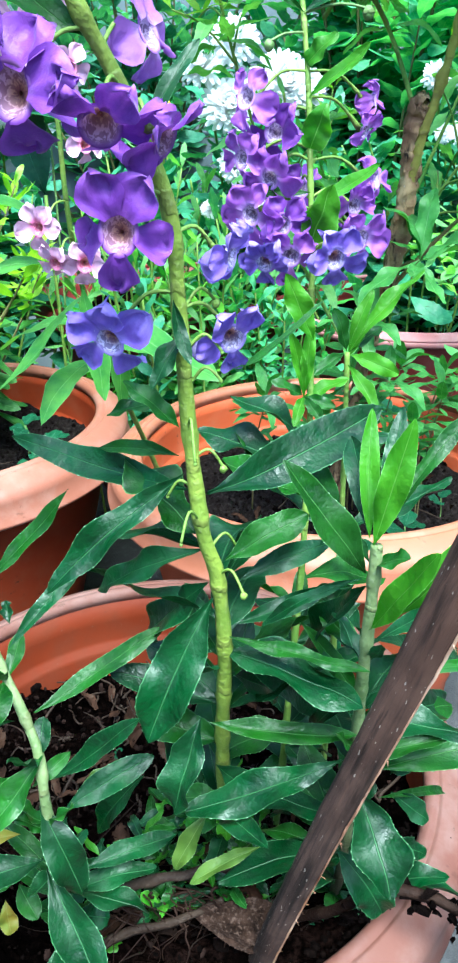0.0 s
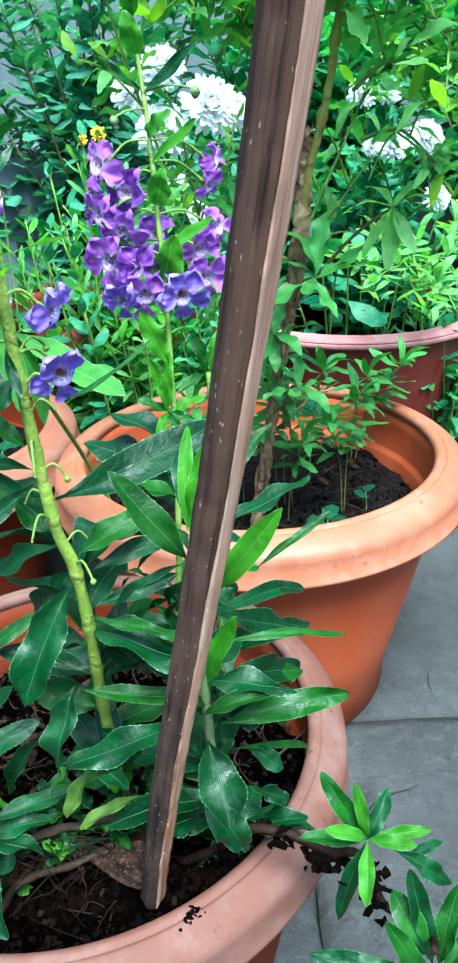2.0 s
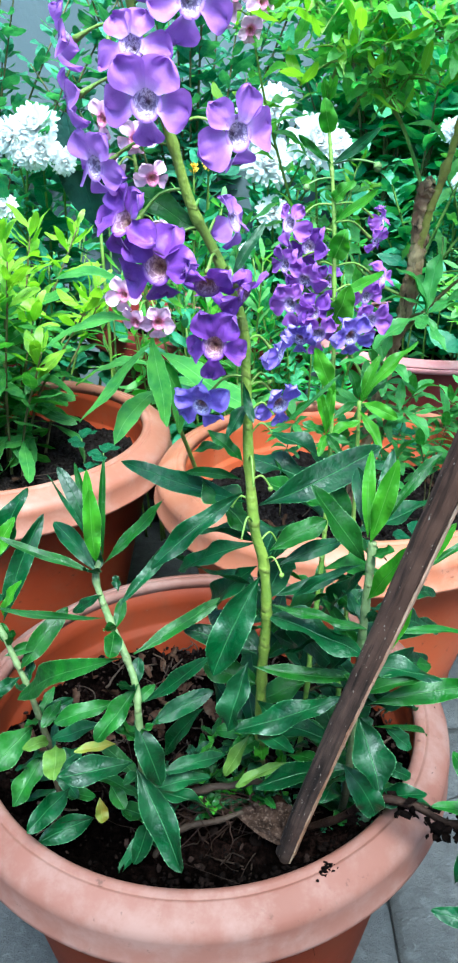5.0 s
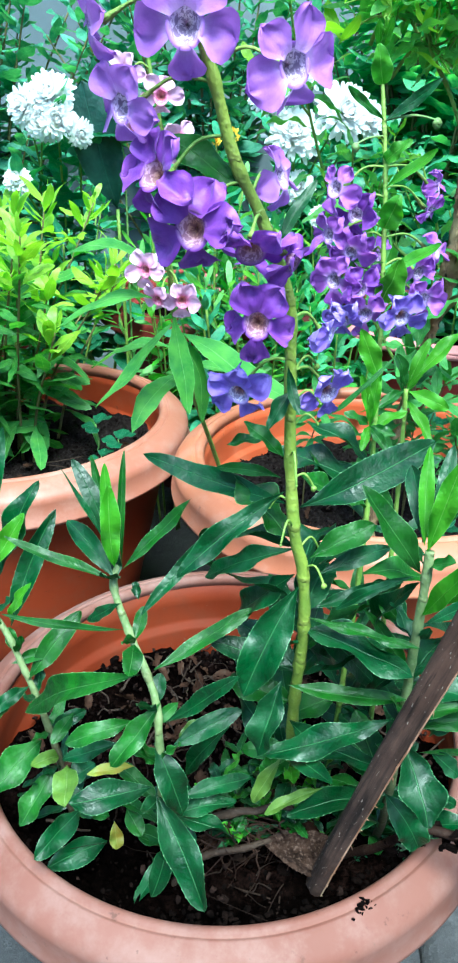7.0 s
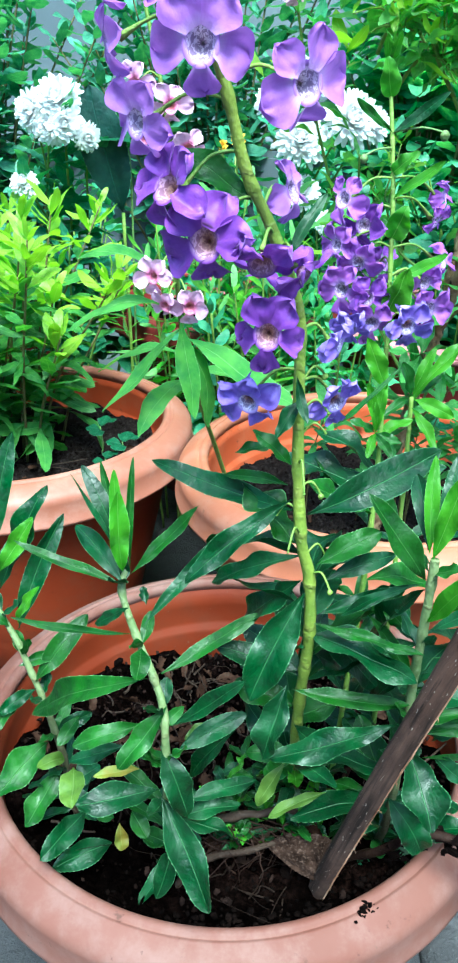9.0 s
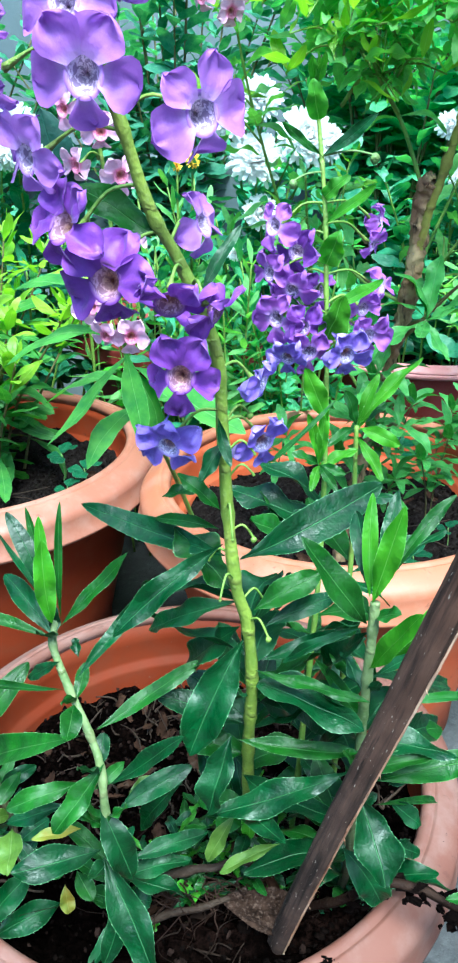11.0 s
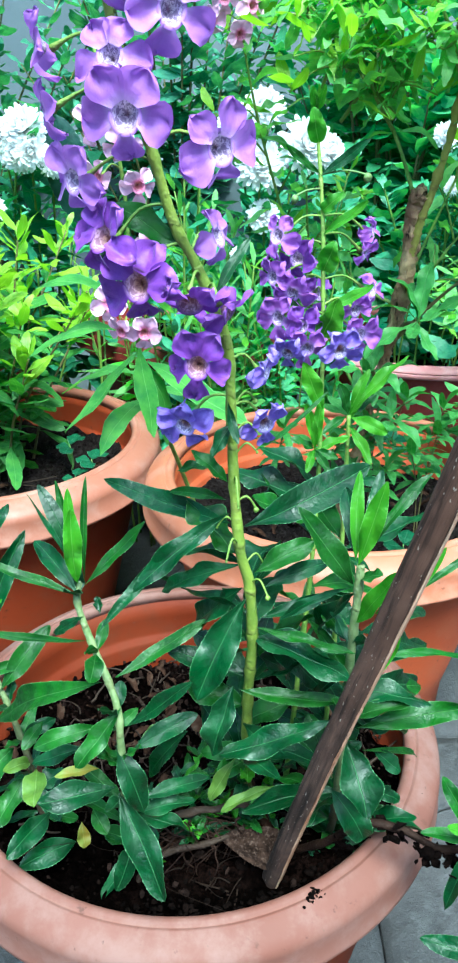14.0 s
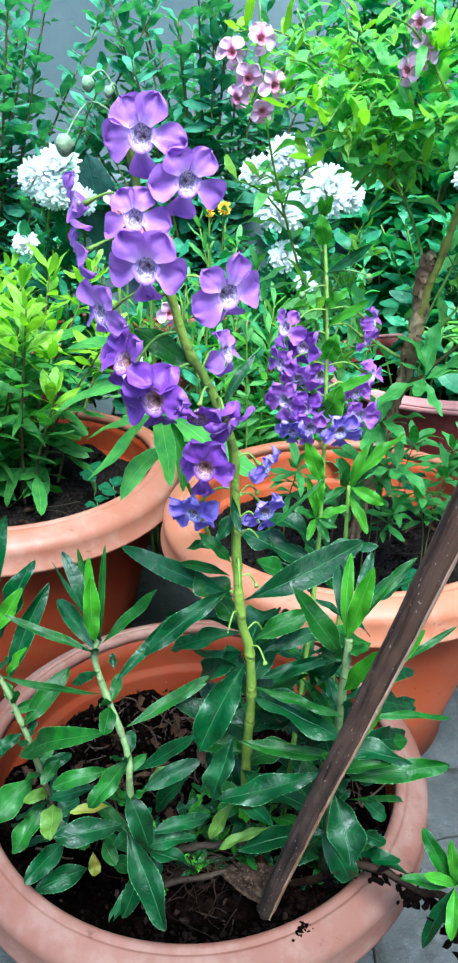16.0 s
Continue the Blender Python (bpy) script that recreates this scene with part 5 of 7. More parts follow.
rnd = random.Random(70)
for k in range(9):
    f = 0.48 + 0.022 * k
    at, _ = on_path(CURVES["main"], f)
    a = rnd.uniform(0, 6.283)
    q = rnd.uniform(0.007, 0.013)
    pod(plant, ROOT, at, at + Vector((q * math.cos(a), q * math.sin(a) - 0.003, rnd.uniform(-0.006, 0.003))), 0.0008 if k % 4 else 0.0017, STEM_GREEN, "thin curled old flower stalk")
for f, dx, dy, dz, r in ((0.915, 0.020, -0.006, -0.001, 0.0030), (0.90, -0.012, -0.006, -0.004, 0.0026)):
    at, _ = on_path(CURVES["back"], f)
    pod(plant, ROOT, at, at + Vector((dx, dy, dz)), r, STEM_PALE, arch=0.12)
for f, dx, dy, dz, r in ((0.985, -0.019, -0.006, -0.005, 0.0043), (0.995, -0.010, -0.006, 0.008, 0.0030), (0.99, -0.004, -0.006, 0.008, 0.0022)):
    at, _ = on_path(CURVES["main"], f)
    pod(plant, ROOT, at, at + Vector((dx, dy, dz)), r, BUD, "grey-green closed flower bud", 1.25)
# narrow bracts round the spike's tip
for k in range(14):
    leaf("main", 0.985 + 0.001 * k, 360 * 0.382 * k, 25 + 3 * k, 0.011 - 0.0003 * k, 0.0026, 0.05, 0, LEAF_MID)

# ---- the broken branch over the rim, with young shoots ----
branch = thing("fallen_branch", "broken brown branch over the pot rim with young green shoots", "branch", (0.108, -0.105, 0.27))
BR = Matrix.Translation((-0.108, 0.105, -0.27))
part("twig", tube(bmesh.new(), smooth_path(STEMS["twig"], 10), lambda f: 0.0023 - 0.0008 * f, 8, 0.45), ROOT_BROWN, branch).matrix_basis = BR


blade(0.1368, -0.1190, 0.2979, 0.1192, -0.1120, 0.3276, 0.0095, -0.05, -42, LEAF_MID, branch)
blade(0.1368, -0.1190, 0.2979, 0.1312, -0.1180, 0.3277, 0.0062, -0.05, -65, LEAF_BRACT, branch)
blade(0.1372, -0.1190, 0.2979, 0.1460, -0.1100, 0.3154, 0.0087, -0.05, 16, LEAF_OLD, branch)
blade(0.1370, -0.1200, 0.2992, 0.1623, -0.1180, 0.2997, 0.0062, -0.05, 22, LEAF_BRACT, branch)
blade(0.1370, -0.1200, 0.2988, 0.1537, -0.1280, 0.3041, 0.0066, -0.05, 24, LEAF_BRACT, branch)
blade(0.1365, -0.1200, 0.2992, 0.1099, -0.1220, 0.3047, 0.0084, -0.05, -24, LEAF_MID, branch)
blade(0.1360, -0.1210, 0.3012, 0.1189, -0.1280, 0.3157, 0.0069, -0.05, -37, LEAF_BRACT, branch)
blade(0.1363, -0.1210, 0.3001, 0.1335, -0.1370, 0.2836, 0.0080, -0.05, 2, LEAF_BRACT, branch)
blade(0.1363, -0.1210, 0.2995, 0.1254, -0.1250, 0.2593, 0.0086, -0.05, -34, LEAF_OLD, branch)
blade(0.1478, -0.1210, 0.2932, 0.1718, -0.1200, 0.2698, 0.0095, -0.05, 38, LEAF_OLD, branch)
blade(0.1587, -0.1400, 0.2553, 0.1451, -0.1300, 0.2825, 0.0127, -0.05, -35, LEAF_MID, branch)
blade(0.1602, -0.1400, 0.2513, 0.1510, -0.1300, 0.2943, 0.0111, -0.05, -37, LEAF_OLD, branch)
blade(0.1627, -0.1400, 0.2511, 0.1712, -0.1300, 0.2837, 0.0117, -0.05, 9, LEAF_MID, branch)
blade(0.1554, -0.1450, 0.2504, 0.1127, -0.1350, 0.2538, 0.0115, -0.05, -22, LEAF_OLD, branch)
blade(0.1554, -0.1450, 0.2504, 0.1402, -0.1400, 0.2795, 0.0100, -0.05, -38, LEAF_MID, branch)
blade(0.1642, -0.1400, 0.2470, 0.1857, -0.1300, 0.2602, 0.0117, -0.05, 15, LEAF_MID, branch)
blade(0.1576, -0.1450, 0.2521, 0.1647, -0.1550, 0.2453, 0.0126, -0.05, 19, LEAF_OLD, branch)
blade(0.1521, -0.1200, 0.2863, 0.1699, -0.1100, 0.2827, 0.0064, -0.05, 20, LEAF_OLD, branch)
rnd = random.Random(8)
bm = bmesh.new()
for k in range(130):
    f = 0.24 + 0.48 * rnd.random()
    at, _ = on_path(CURVES["twig"], f)
    s = rnd.uniform(0.0012, 0.0040)
    o = Vector((rnd.gauss(0, 0.0030), rnd.gauss(0, 0.0030), rnd.gauss(-0.0045, 0.0040)))
    bmesh.ops.create_icosphere(bm, subdivisions=1, radius=1, matrix=Matrix.Translation(at + o) @ Euler((rnd.uniform(0, 6), rnd.uniform(0, 6), 0)).to_matrix().to_4x4() @ Matrix.Diagonal((s, s * 0.6, s * 0.3, 1)))
for v in bm.verts:
    v.co += 0.0016 * noise.noise_vector(v.co * 420) + 0.0008 * noise.noise_vector(v.co * 1300)
crust = part("soil_crust", bm, CLOD, branch, smooth=False)
crust.matrix_basis = BR
tagged(crust, "crumbly dark soil clods", kind="stuff")

# ---- litter on the front pot's soil ----
for pts, r in (
    ([(-0.018, -0.102, 0.2440), (-0.010, -0.101, 0.2580), (0.000, -0.100, 0.2640), (0.0135, -0.100, 0.2677), (0.024, -0.099, 0.2720), (0.034, -0.098, 0.2780)], 0.0021),
    ([(-0.016, -0.090, 0.2440), (-0.008, -0.091, 0.2700), (0.006, -0.092, 0.2800), (0.020, -0.091, 0.2820), (0.036, -0.088, 0.2800), (0.048, -0.080, 0.2440)], 0.0024),
    ([(0.010, -0.080, 0.238), (0.034, -0.076, 0.241), (0.056, -0.072, 0.240)], 0.0015),
):
    bm = tube(bmesh.new(), smooth_path(pts, 10), lambda f: r * (1 - 0.4 * f), 7, 0.6)
    tagged(finish("dry_root", bm, STEM_DRY), "dry grey-brown dead stem lying on the soil", "dead stem", "dead stems in the pot")


def crumpled(x, y, z, size, seed, material):
    """A curled, ragged dry leaf."""
    rnd = random.Random(int(seed * 1000))
    curl, n = rnd.uniform(1.6, 3.4), 12
    bm = bmesh.new()
    lay = bm.loops.layers.uv.new("uv")
    g = [[None] * (n + 1) for _ in range(n + 1)]
    for i in range(n + 1):
        for j in range(n + 1):
            u, v = i / n - 0.5, j / n
            w = math.sin(math.pi * (0.08 + 0.84 * v)) ** 0.8
            a = u * curl * w
            q = 0.55 * size / curl
            p = Vector((size * (v - 0.5), q * math.sin(a), q * (1 - math.cos(a))))
            k = p * (2.4 / size) + Vector((seed * 7, seed, 0))
            p += size * (0.10 * noise.noise_vector(k) + 0.05 * noise.noise_vector(k * 2.6))
            g[i][j] = bm.verts.new(p)
    for i in range(n):
        for j in range(n):
            edge = min(i, n - 1 - i, j, n - 1 - j)
            if rnd.random() < (0.30 if edge == 0 else 0.10 if edge == 1 else 0.02):
                continue
            f = bm.faces.new((g[i][j], g[i + 1][j], g[i + 1][j + 1], g[i][j + 1]))
            for lp, (s, t) in zip(f.loops, ((i, j), (i + 1, j), (i + 1, j + 1), (i, j + 1))):
                lp[lay].uv = (0.1 + 0.3 * s / n, t / n)
    bmesh.ops.delete(bm, geom=[v for v in bm.verts if not v.link_faces], context="VERTS")
    ob = finish("dead_leaf", bm, material)
    ob.matrix_basis = Matrix.Translation((x, y, z)) @ Euler((rnd.uniform(-0.9, 0.9), rnd.uniform(-0.9, 0.5), rnd.uniform(0, 6.28))).to_matrix().to_4x4()
    tagged(ob, "crumpled dry brown leaf lying on the soil", "dead leaf", "dead leaves in the pot")


DEAD = leaf_material("leaf_dead", (0.008, 0.005, 0.004), (0.026, 0.015, 0.011), (0.05, 0.032, 0.025), 0.9, 0.05, gloss=0.03)
DEAD_PALE = leaf_material("leaf_dead_pale", (0.016, 0.008, 0.005), (0.050, 0.025, 0.016), (0.085, 0.050, 0.036), 0.9, 0.05, gloss=0.03)
s = Shader("dead_clump", 0.95, gloss=0.05)
n1, n2 = s.noise(160.0, 6.0, 0.7), s.noise(700.0, 4.0)
s.colour(s.mix(s.step(n2, 0.5, 0.7), s.ramp(n1, (0.35, (0.006, 0.003, 0.002)), (0.65, (0.036, 0.020, 0.014))), (0.066, 0.042, 0.032))).bump(n1, 1.0, 0.002)
CLUMP = s.m
rnd = random.Random(77)
for x, y, z, size in ((-0.030, -0.070, 0.240, 0.018), (0.010, -0.092, 0.243, 0.016), (0.084, -0.088, 0.243, 0.016)):
    crumpled(x, y, z, size, rnd.uniform(1, 9), DEAD)
# a crumpled dry leaf, fanned out against the stake's foot
bm = bmesh.new()
fan = {}
for i in range(25):
    for j in range(29):
        u, v = i / 24, j / 28
        edge = 0.0150 + 0.0070 * u + 0.0022 * noise.noise((5 * u, 2.0, 0.3)) + 0.0009 * noise.noise((19 * u, 5.0, 0.3))
        a = radians(66 + 84 * u)
        q = 0.0015 + edge * v * 1.25
        fold = 0.0030 * noise.noise((4.0 * u, 2.0 * v, 1.7)) + 0.0016 * abs(noise.noise((9.0 * u, 5.0 * v, 4.2))) + 0.0007 * noise.noise((22.0 * u, 16.0 * v, 0.5))
        fan[i, j] = bm.verts.new((0.0480 + q * math.cos(a) + 0.3 * fold, -0.1045 + 0.006 * v - 0.8 * fold - 0.003 * math.sin(3.1 * v), 0.2560 + q * math.sin(a) + 0.4 * fold))
for i in range(24):
    for j in range(28):
        if noise.noise((0.55 * i, 0.55 * j, 7.0)) < 0.58 or j < 22:
            bm.faces.new((fan[i, j], fan[i + 1, j], fan[i + 1, j + 1], fan[i, j + 1]))
bmesh.ops.delete(bm, geom=[v for v in bm.verts if not v.link_faces], context="VERTS")
tagged(finish("dead_leaf", bm, CLUMP), "crumpled dry brown leaf fanned against the stake's foot", "dead leaf", "dead leaves in the pot")
for _ in range(18):
    crumpled(rnd.uniform(-0.012, 0.045), rnd.uniform(-0.092, -0.060), rnd.uniform(0.250, 0.272), rnd.uniform(0.009, 0.016), rnd.uniform(1, 9), DEAD_PALE)
for _ in range(16):
    a, q = rnd.uniform(-2.9, 0.2), rnd.uniform(0.03, 0.10)
    x, y = q * math.cos(a), q * math.sin(a)
    crumpled(x, y, 0.227 - 0.20 * y, rnd.uniform(0.006, 0.012), rnd.uniform(1, 9), DEAD)

# root fibres hanging from the dead stems
rnd = random.Random(23)
bm = bmesh.new()
for _ in range(55):
    p = Vector((rnd.uniform(-0.010, 0.038), rnd.gauss(-0.0950, 0.004), 0))
    p.z = 0.2680 + 0.10 * max(p.x, 0) + rnd.uniform(-0.006, 0.012)
    pts, d = [p], Vector((rnd.gauss(0, 0.0012), rnd.gauss(-0.0005, 0.0008), rnd.uniform(-0.0032, 0.0006)))
    for _ in range(5):
        d = d + Vector((rnd.gauss(0, 0.0016), rnd.gauss(0, 0.0008), rnd.gauss(-0.0002, 0.0011)))
        pts.append(pts[-1] + d)
    w = rnd.uniform(0.00018, 0.0007)
    tube(bm, smooth_path(pts, 3), lambda f: w * (1 - 0.6 * f), 4)
tagged(finish("dead_roots", bm, ROOT_BROWN), "brown root fibres hanging from dead stems", "dead roots", kind="stuff")

# dry leaves and stalks on the soil of the pots behind
for px, py, pz, most in ((0.127, 0.350, 0.210, 0.135), (-0.262, 0.443, 0.218, 0.135)):
    for _ in range(12):
        a, q = rnd.uniform(-3.14, 0.6), most * math.sqrt(rnd.uniform(0.15, 1))
        crumpled(px + q * math.cos(a), py + q * math.sin(a), pz, rnd.uniform(0.010, 0.022), rnd.uniform(1, 9), DEAD_PALE)
    for _ in range(7):
        a, q, r = rnd.uniform(-2.8, 0.4), most * math.sqrt(rnd.uniform(0.1, 0.8)), rnd.uniform(0, 6.28)
        o, l = Vector((px + q * math.cos(a), py + q * math.sin(a), pz + 0.001)), rnd.uniform(0.012, 0.030)
        bm = tube(bmesh.new(), smooth_path([o, o + Vector((l * math.cos(r), l * math.sin(r), 0.002)), o + Vector((2 * l * math.cos(r + 0.2), 2 * l * math.sin(r + 0.2), 0.001))], 4), lambda f: 0.0008 - 0.0004 * f, 5, 0.3)
        tagged(finish("dry_stalk", bm, STEM_DRY), "short dry grey-brown stalk lying on the soil", "dead stem", "dead stems in the pot")

# fine dead roots and stalks tangled round the stems' feet
rnd = random.Random(19)
bm = bmesh.new()
for _ in range(170):
    cx, cy = ((0.030, -0.060), (-0.015, -0.080), (0.075, -0.060), (0.035, -0.095), (-0.045, -0.055), (0.05, -0.02))[rnd.randrange(6)]
    p = Vector((rnd.gauss(cx, 0.017), rnd.gauss(cy, 0.014), 0))
    if p.xy.length > 0.122:
        continue
    p.z = 0.225 - 0.20 * p.y
    pts = [p]
    d = Vector((rnd.gauss(0, 1), rnd.gauss(0, 1), abs(rnd.gauss(0.2, 0.5)))).normalized() * 0.0022
    for _ in range(6):
        d = (d + Vector((rnd.gauss(0, 1), rnd.gauss(0, 1), rnd.gauss(-0.2, 0.8))) * 0.0020)
        pts.append(pts[-1] + d)
    w = rnd.uniform(0.00022, 0.0006)
    tube(bm, smooth_path(pts, 3), lambda f: w * (1 - 0.5 * f), 4)
tagged(finish("dead_roots", bm, ROOT_DARK), "fine dry dead roots tangled on the soil", "dead roots", kind="stuff")

# brown litter further back on the soil
rnd = random.Random(29)
bm = bmesh.new()
for _ in range(230):
    a, q = rnd.uniform(0, 6.283), 0.118 * math.sqrt(rnd.random())
    p = Vector((q * math.cos(a), q * math.sin(a), 0))
    if p.y < -0.085 or (p.y < -0.04 and rnd.random() < 0.6):
        continue
    p.z = 0.229 - 0.20 * p.y
    pts = [p]
    d = Vector((rnd.gauss(0, 1), rnd.gauss(0, 1), abs(rnd.gauss(0.2, 0.5)))).normalized() * 0.0016
    for _ in range(5):
        d = d + Vector((rnd.gauss(0, 1), rnd.gauss(0, 1), rnd.gauss(-0.1, 0.8))) * 0.0014
        pts.append(pts[-1] + d)
    w = rnd.uniform(0.0003, 0.0011)
    tube(bm, smooth_path(pts, 3), lambda f: w * (1 - 0.5 * f), 4)
tagged(finish("dry_litter", bm, STEM_DRY), "dry brown stalks and roots littering the soil", "plant litter", kind="stuff")
for _ in range(46):
    a, q = rnd.uniform(-0.4, 3.5), rnd.uniform(0.02, 0.11)
    x, y = q * math.cos(a), q * math.sin(a)
    crumpled(x, y, 0.232 - 0.20 * y, rnd.uniform(0.009, 0.018), rnd.uniform(1, 9), DEAD_PALE)

# loose brown crumbs of bark and dry soil
rnd = random.Random(36)
bm = bmesh.new()
for _ in range(900):
    a, q = rnd.uniform(0, 6.283), 0.122 * math.sqrt(rnd.random())
    px, py = q * math.cos(a), q * math.sin(a)
    if py < -0.03 and rnd.random() < 0.85:
        continue
    s = rnd.uniform(0.0006, 0.0020)
    m = Matrix.Translation((px, py, 0.228 - 0.20 * py + rnd.uniform(-0.001, 0.003))) @ Euler((rnd.uniform(0, 6), rnd.uniform(0, 6), rnd.uniform(0, 6))).to_matrix().to_4x4() @ Matrix.Diagonal((s * rnd.uniform(0.8, 1.8), s, s * 0.6, 1))
    for v in bmesh.ops.create_icosphere(bm, subdivisions=1, radius=1, matrix=m)["verts"]:
        v.co += 0.5 * s * noise.noise_vector(v.co * (1.1 / s))
tagged(finish("bark_crumbs", bm, CRUMB, smooth=False), "reddish-brown crumbs of bark and dry soil", "crumbs", kind="stuff")

# crumbs of soil on the rim
bm = bmesh.new()
rnd = random.Random(4)
for _ in range(26):
    u = rnd.random()
    a = radians(rnd.gauss(-62, 0.9) if u < 0.5 else rnd.gauss(-59.5, 1.6) if u < 0.85 else rnd.uniform(-120, 10))
    q = rnd.gauss(0.1365, 0.0016) if u < 0.85 else rnd.uniform(0.133, 0.142)
    s = rnd.uniform(0.0004, 0.0017) * (1 if u < 0.85 else 0.5)
    m = Matrix.Translation((q * math.cos(a), q * math.sin(a), 0.2588)) @ Euler((rnd.uniform(0, 6), rnd.uniform(0, 6), 0)).to_matrix().to_4x4() @ Matrix.Diagonal((s * rnd.uniform(0.8, 2.2), s * 0.8, s * 0.6, 1))
    for v in bmesh.ops.create_icosphere(bm, subdivisions=1, radius=1, matrix=m)["verts"]:
        v.co += 0.6 * s * noise.noise_vector(v.co * (1.1 / s))
for _ in range(150):
    a, q = radians(rnd.uniform(-100, -15)), rnd.uniform(0.1205, 0.1285)
    s = rnd.uniform(0.0005, 0.0018)
    m = Matrix.Translation((q * math.cos(a), q * math.sin(a), 0.2520 + rnd.uniform(-0.006, 0.001) * (1 + math.cos(6 * a)) / 2)) @ Euler((rnd.uniform(0, 6), rnd.uniform(0, 6), 0)).to_matrix().to_4x4() @ Matrix.Diagonal((s * rnd.uniform(0.8, 2.0), s, s * 0.7, 1))
    for v in bmesh.ops.create_icosphere(bm, subdivisions=1, radius=1, matrix=m)["verts"]:
        v.co += 0.6 * s * noise.noise_vector(v.co * (1.1 / s))
tagged(finish("soil_crumbs", bm, CLOD), "dark soil crumbs spilled on the pot rim", "soil crumbs", kind="stuff")


# ---- bushes and shrubs behind ----
def leaf_set(material, ratio, bows, seed, segs=8):
    return [keep_mesh("leaf", leaf_mesh(1.0, ratio, b, seed + k, segs, 3, 0.03, 0.2, 0.1), material) for k, b in enumerate(bows)]


SET_BRIGHT = leaf_set(LEAF_BRIGHT, 0.27, (-0.10, -0.04, 0.04, -0.16), 300, 10)
SET_TIP = leaf_set(LEAF_TIP, 0.29, (-0.08, 0.02, 0.06), 330, 10)
SET_YOUNG = leaf_set(LEAF_YOUNG_SMALL, 0.24, (-0.10, -0.04, 0.04), 320)
SET_SHRUB = [keep_mesh("leaf", leaf_mesh(1.0, w, b, 340 + k, 22, 3, 0.05, 0.35, 0.3), LEAF_SHRUB) for k, (w, b) in enumerate(((0.25, -0.14), (0.20, -0.06), (0.28, 0.02), (0.22, -0.2), (0.30, -0.1)))]
SET_SPRIG = leaf_set(LEAF_SPRIG, 0.27, (-0.10, 0.02, -0.16), 410, 16)
SET_PALE = leaf_set(LEAF_SHRUB, 0.30, (-0.14, -0.04, 0.04), 430, 12)
SET_TEAL = leaf_set(LEAF_TEAL, 0.42, (-0.10, -0.02, 0.05), 380, 12)


def joined_leaves(name, rows, material, parent, label=""):
    """Many leaves as one mesh: rows of a mesh and a pose."""
    verts, faces, uvs, base = [], [], [], 0
    cache = {}
    for me, m in rows:
        if me.name not in cache:
            co = np.empty(len(me.vertices) * 3)
            me.vertices.foreach_get("co", co)
            uv = np.empty(len(me.loops) * 2)
            me.uv_layers[0].data.foreach_get("uv", uv)
            cache[me.name] = (co.reshape(-1, 3), np.array([tuple(p.vertices) for p in me.polygons]), uv)
        co, fc, uv = cache[me.name]
        a = np.array(m)
        verts.append(co @ a[:3, :3].T + a[:3, 3])
        faces.append(fc + base)
        uvs.append(uv)
        base += len(co)
    me = bpy.data.meshes.new(name)
    me.from_pydata(np.concatenate(verts).tolist(), [], np.concatenate(faces).tolist())
    me.uv_layers.new(name="uv").data.foreach_set("uv", np.concatenate(uvs))
    me.polygons.foreach_set("use_smooth", [True] * len(me.polygons))
    me.materials.append(material)
    ob = new(name, me)
    ob.parent = parent
    return tagged(ob, label, kind="stuff")


def leafy(parent, curves, meshes, size, gap, rnd, start=0.2, whorl=2, rise=(5, 60), tip_size=0.55, droop=0.0, tips=None):
    """Poses of leaves in loose pairs up each curve: rows of a mesh and a pose."""
    rows = []
    for curve in curves:
        pts, _ = curve
        total = sum((b - a).length for a, b in zip(pts, pts[1:]))
        count = max(int(total * (1 - start) / gap), 2)
        az = rnd.uniform(0, 360)
        for k in range(count + 1):
            az += (90 if whorl == 2 else 60) + rnd.uniform(-20, 20)
            for w in range(whorl):
                if rnd.random() < 0.12:
                    continue
                f = min(max(start + (1 - start) * (k + rnd.uniform(-0.35, 0.35)) / count, 0.0), 1.0)
                at, d = on_path(curve, f)
                a = az + 360 * w / whorl + rnd.uniform(-30, 30)
                r = rise[0] + (rise[1] - rise[0]) * f ** 1.6 + rnd.uniform(-24, 20) - droop
                s = size * rnd.uniform(0.60, 1.20) * (1 - (1 - tip_size) * max(0, f - 0.6) / 0.4)
                pick = tips if tips and f > 0.78 else meshes
                rows.append((pick[rnd.randrange(len(pick))], leaf_pose(at, a, r, rnd.uniform(-28, 28), s)))
    return rows


def plant_leaves(parent, rows, most, material, label=""):
    """The first leaves as parts of their own, the rest joined."""
    for me, m in rows[:most]:
        share("leaf", me, parent, m)
    rest = rows[most:]
    young = [w for w in rest if w[0].materials[0] == LEAF_TIP]
    rest = [w for w in rest if w[0].materials[0] != LEAF_TIP]
    if rest:
        joined_leaves("foliage", rest, material, parent, label)
    if young:
        joined_leaves("young_foliage", young, LEAF_TIP, parent, "yellow-green shoot tips")


def stems_from(parent, curves, r0, r1, material, limit=40):
    for pts, _ in curves[:limit]:
        part("stem", tube(bmesh.new(), pts, lambda f: r0 + (r1 - r0) * f, 6, 0.1), material, parent)


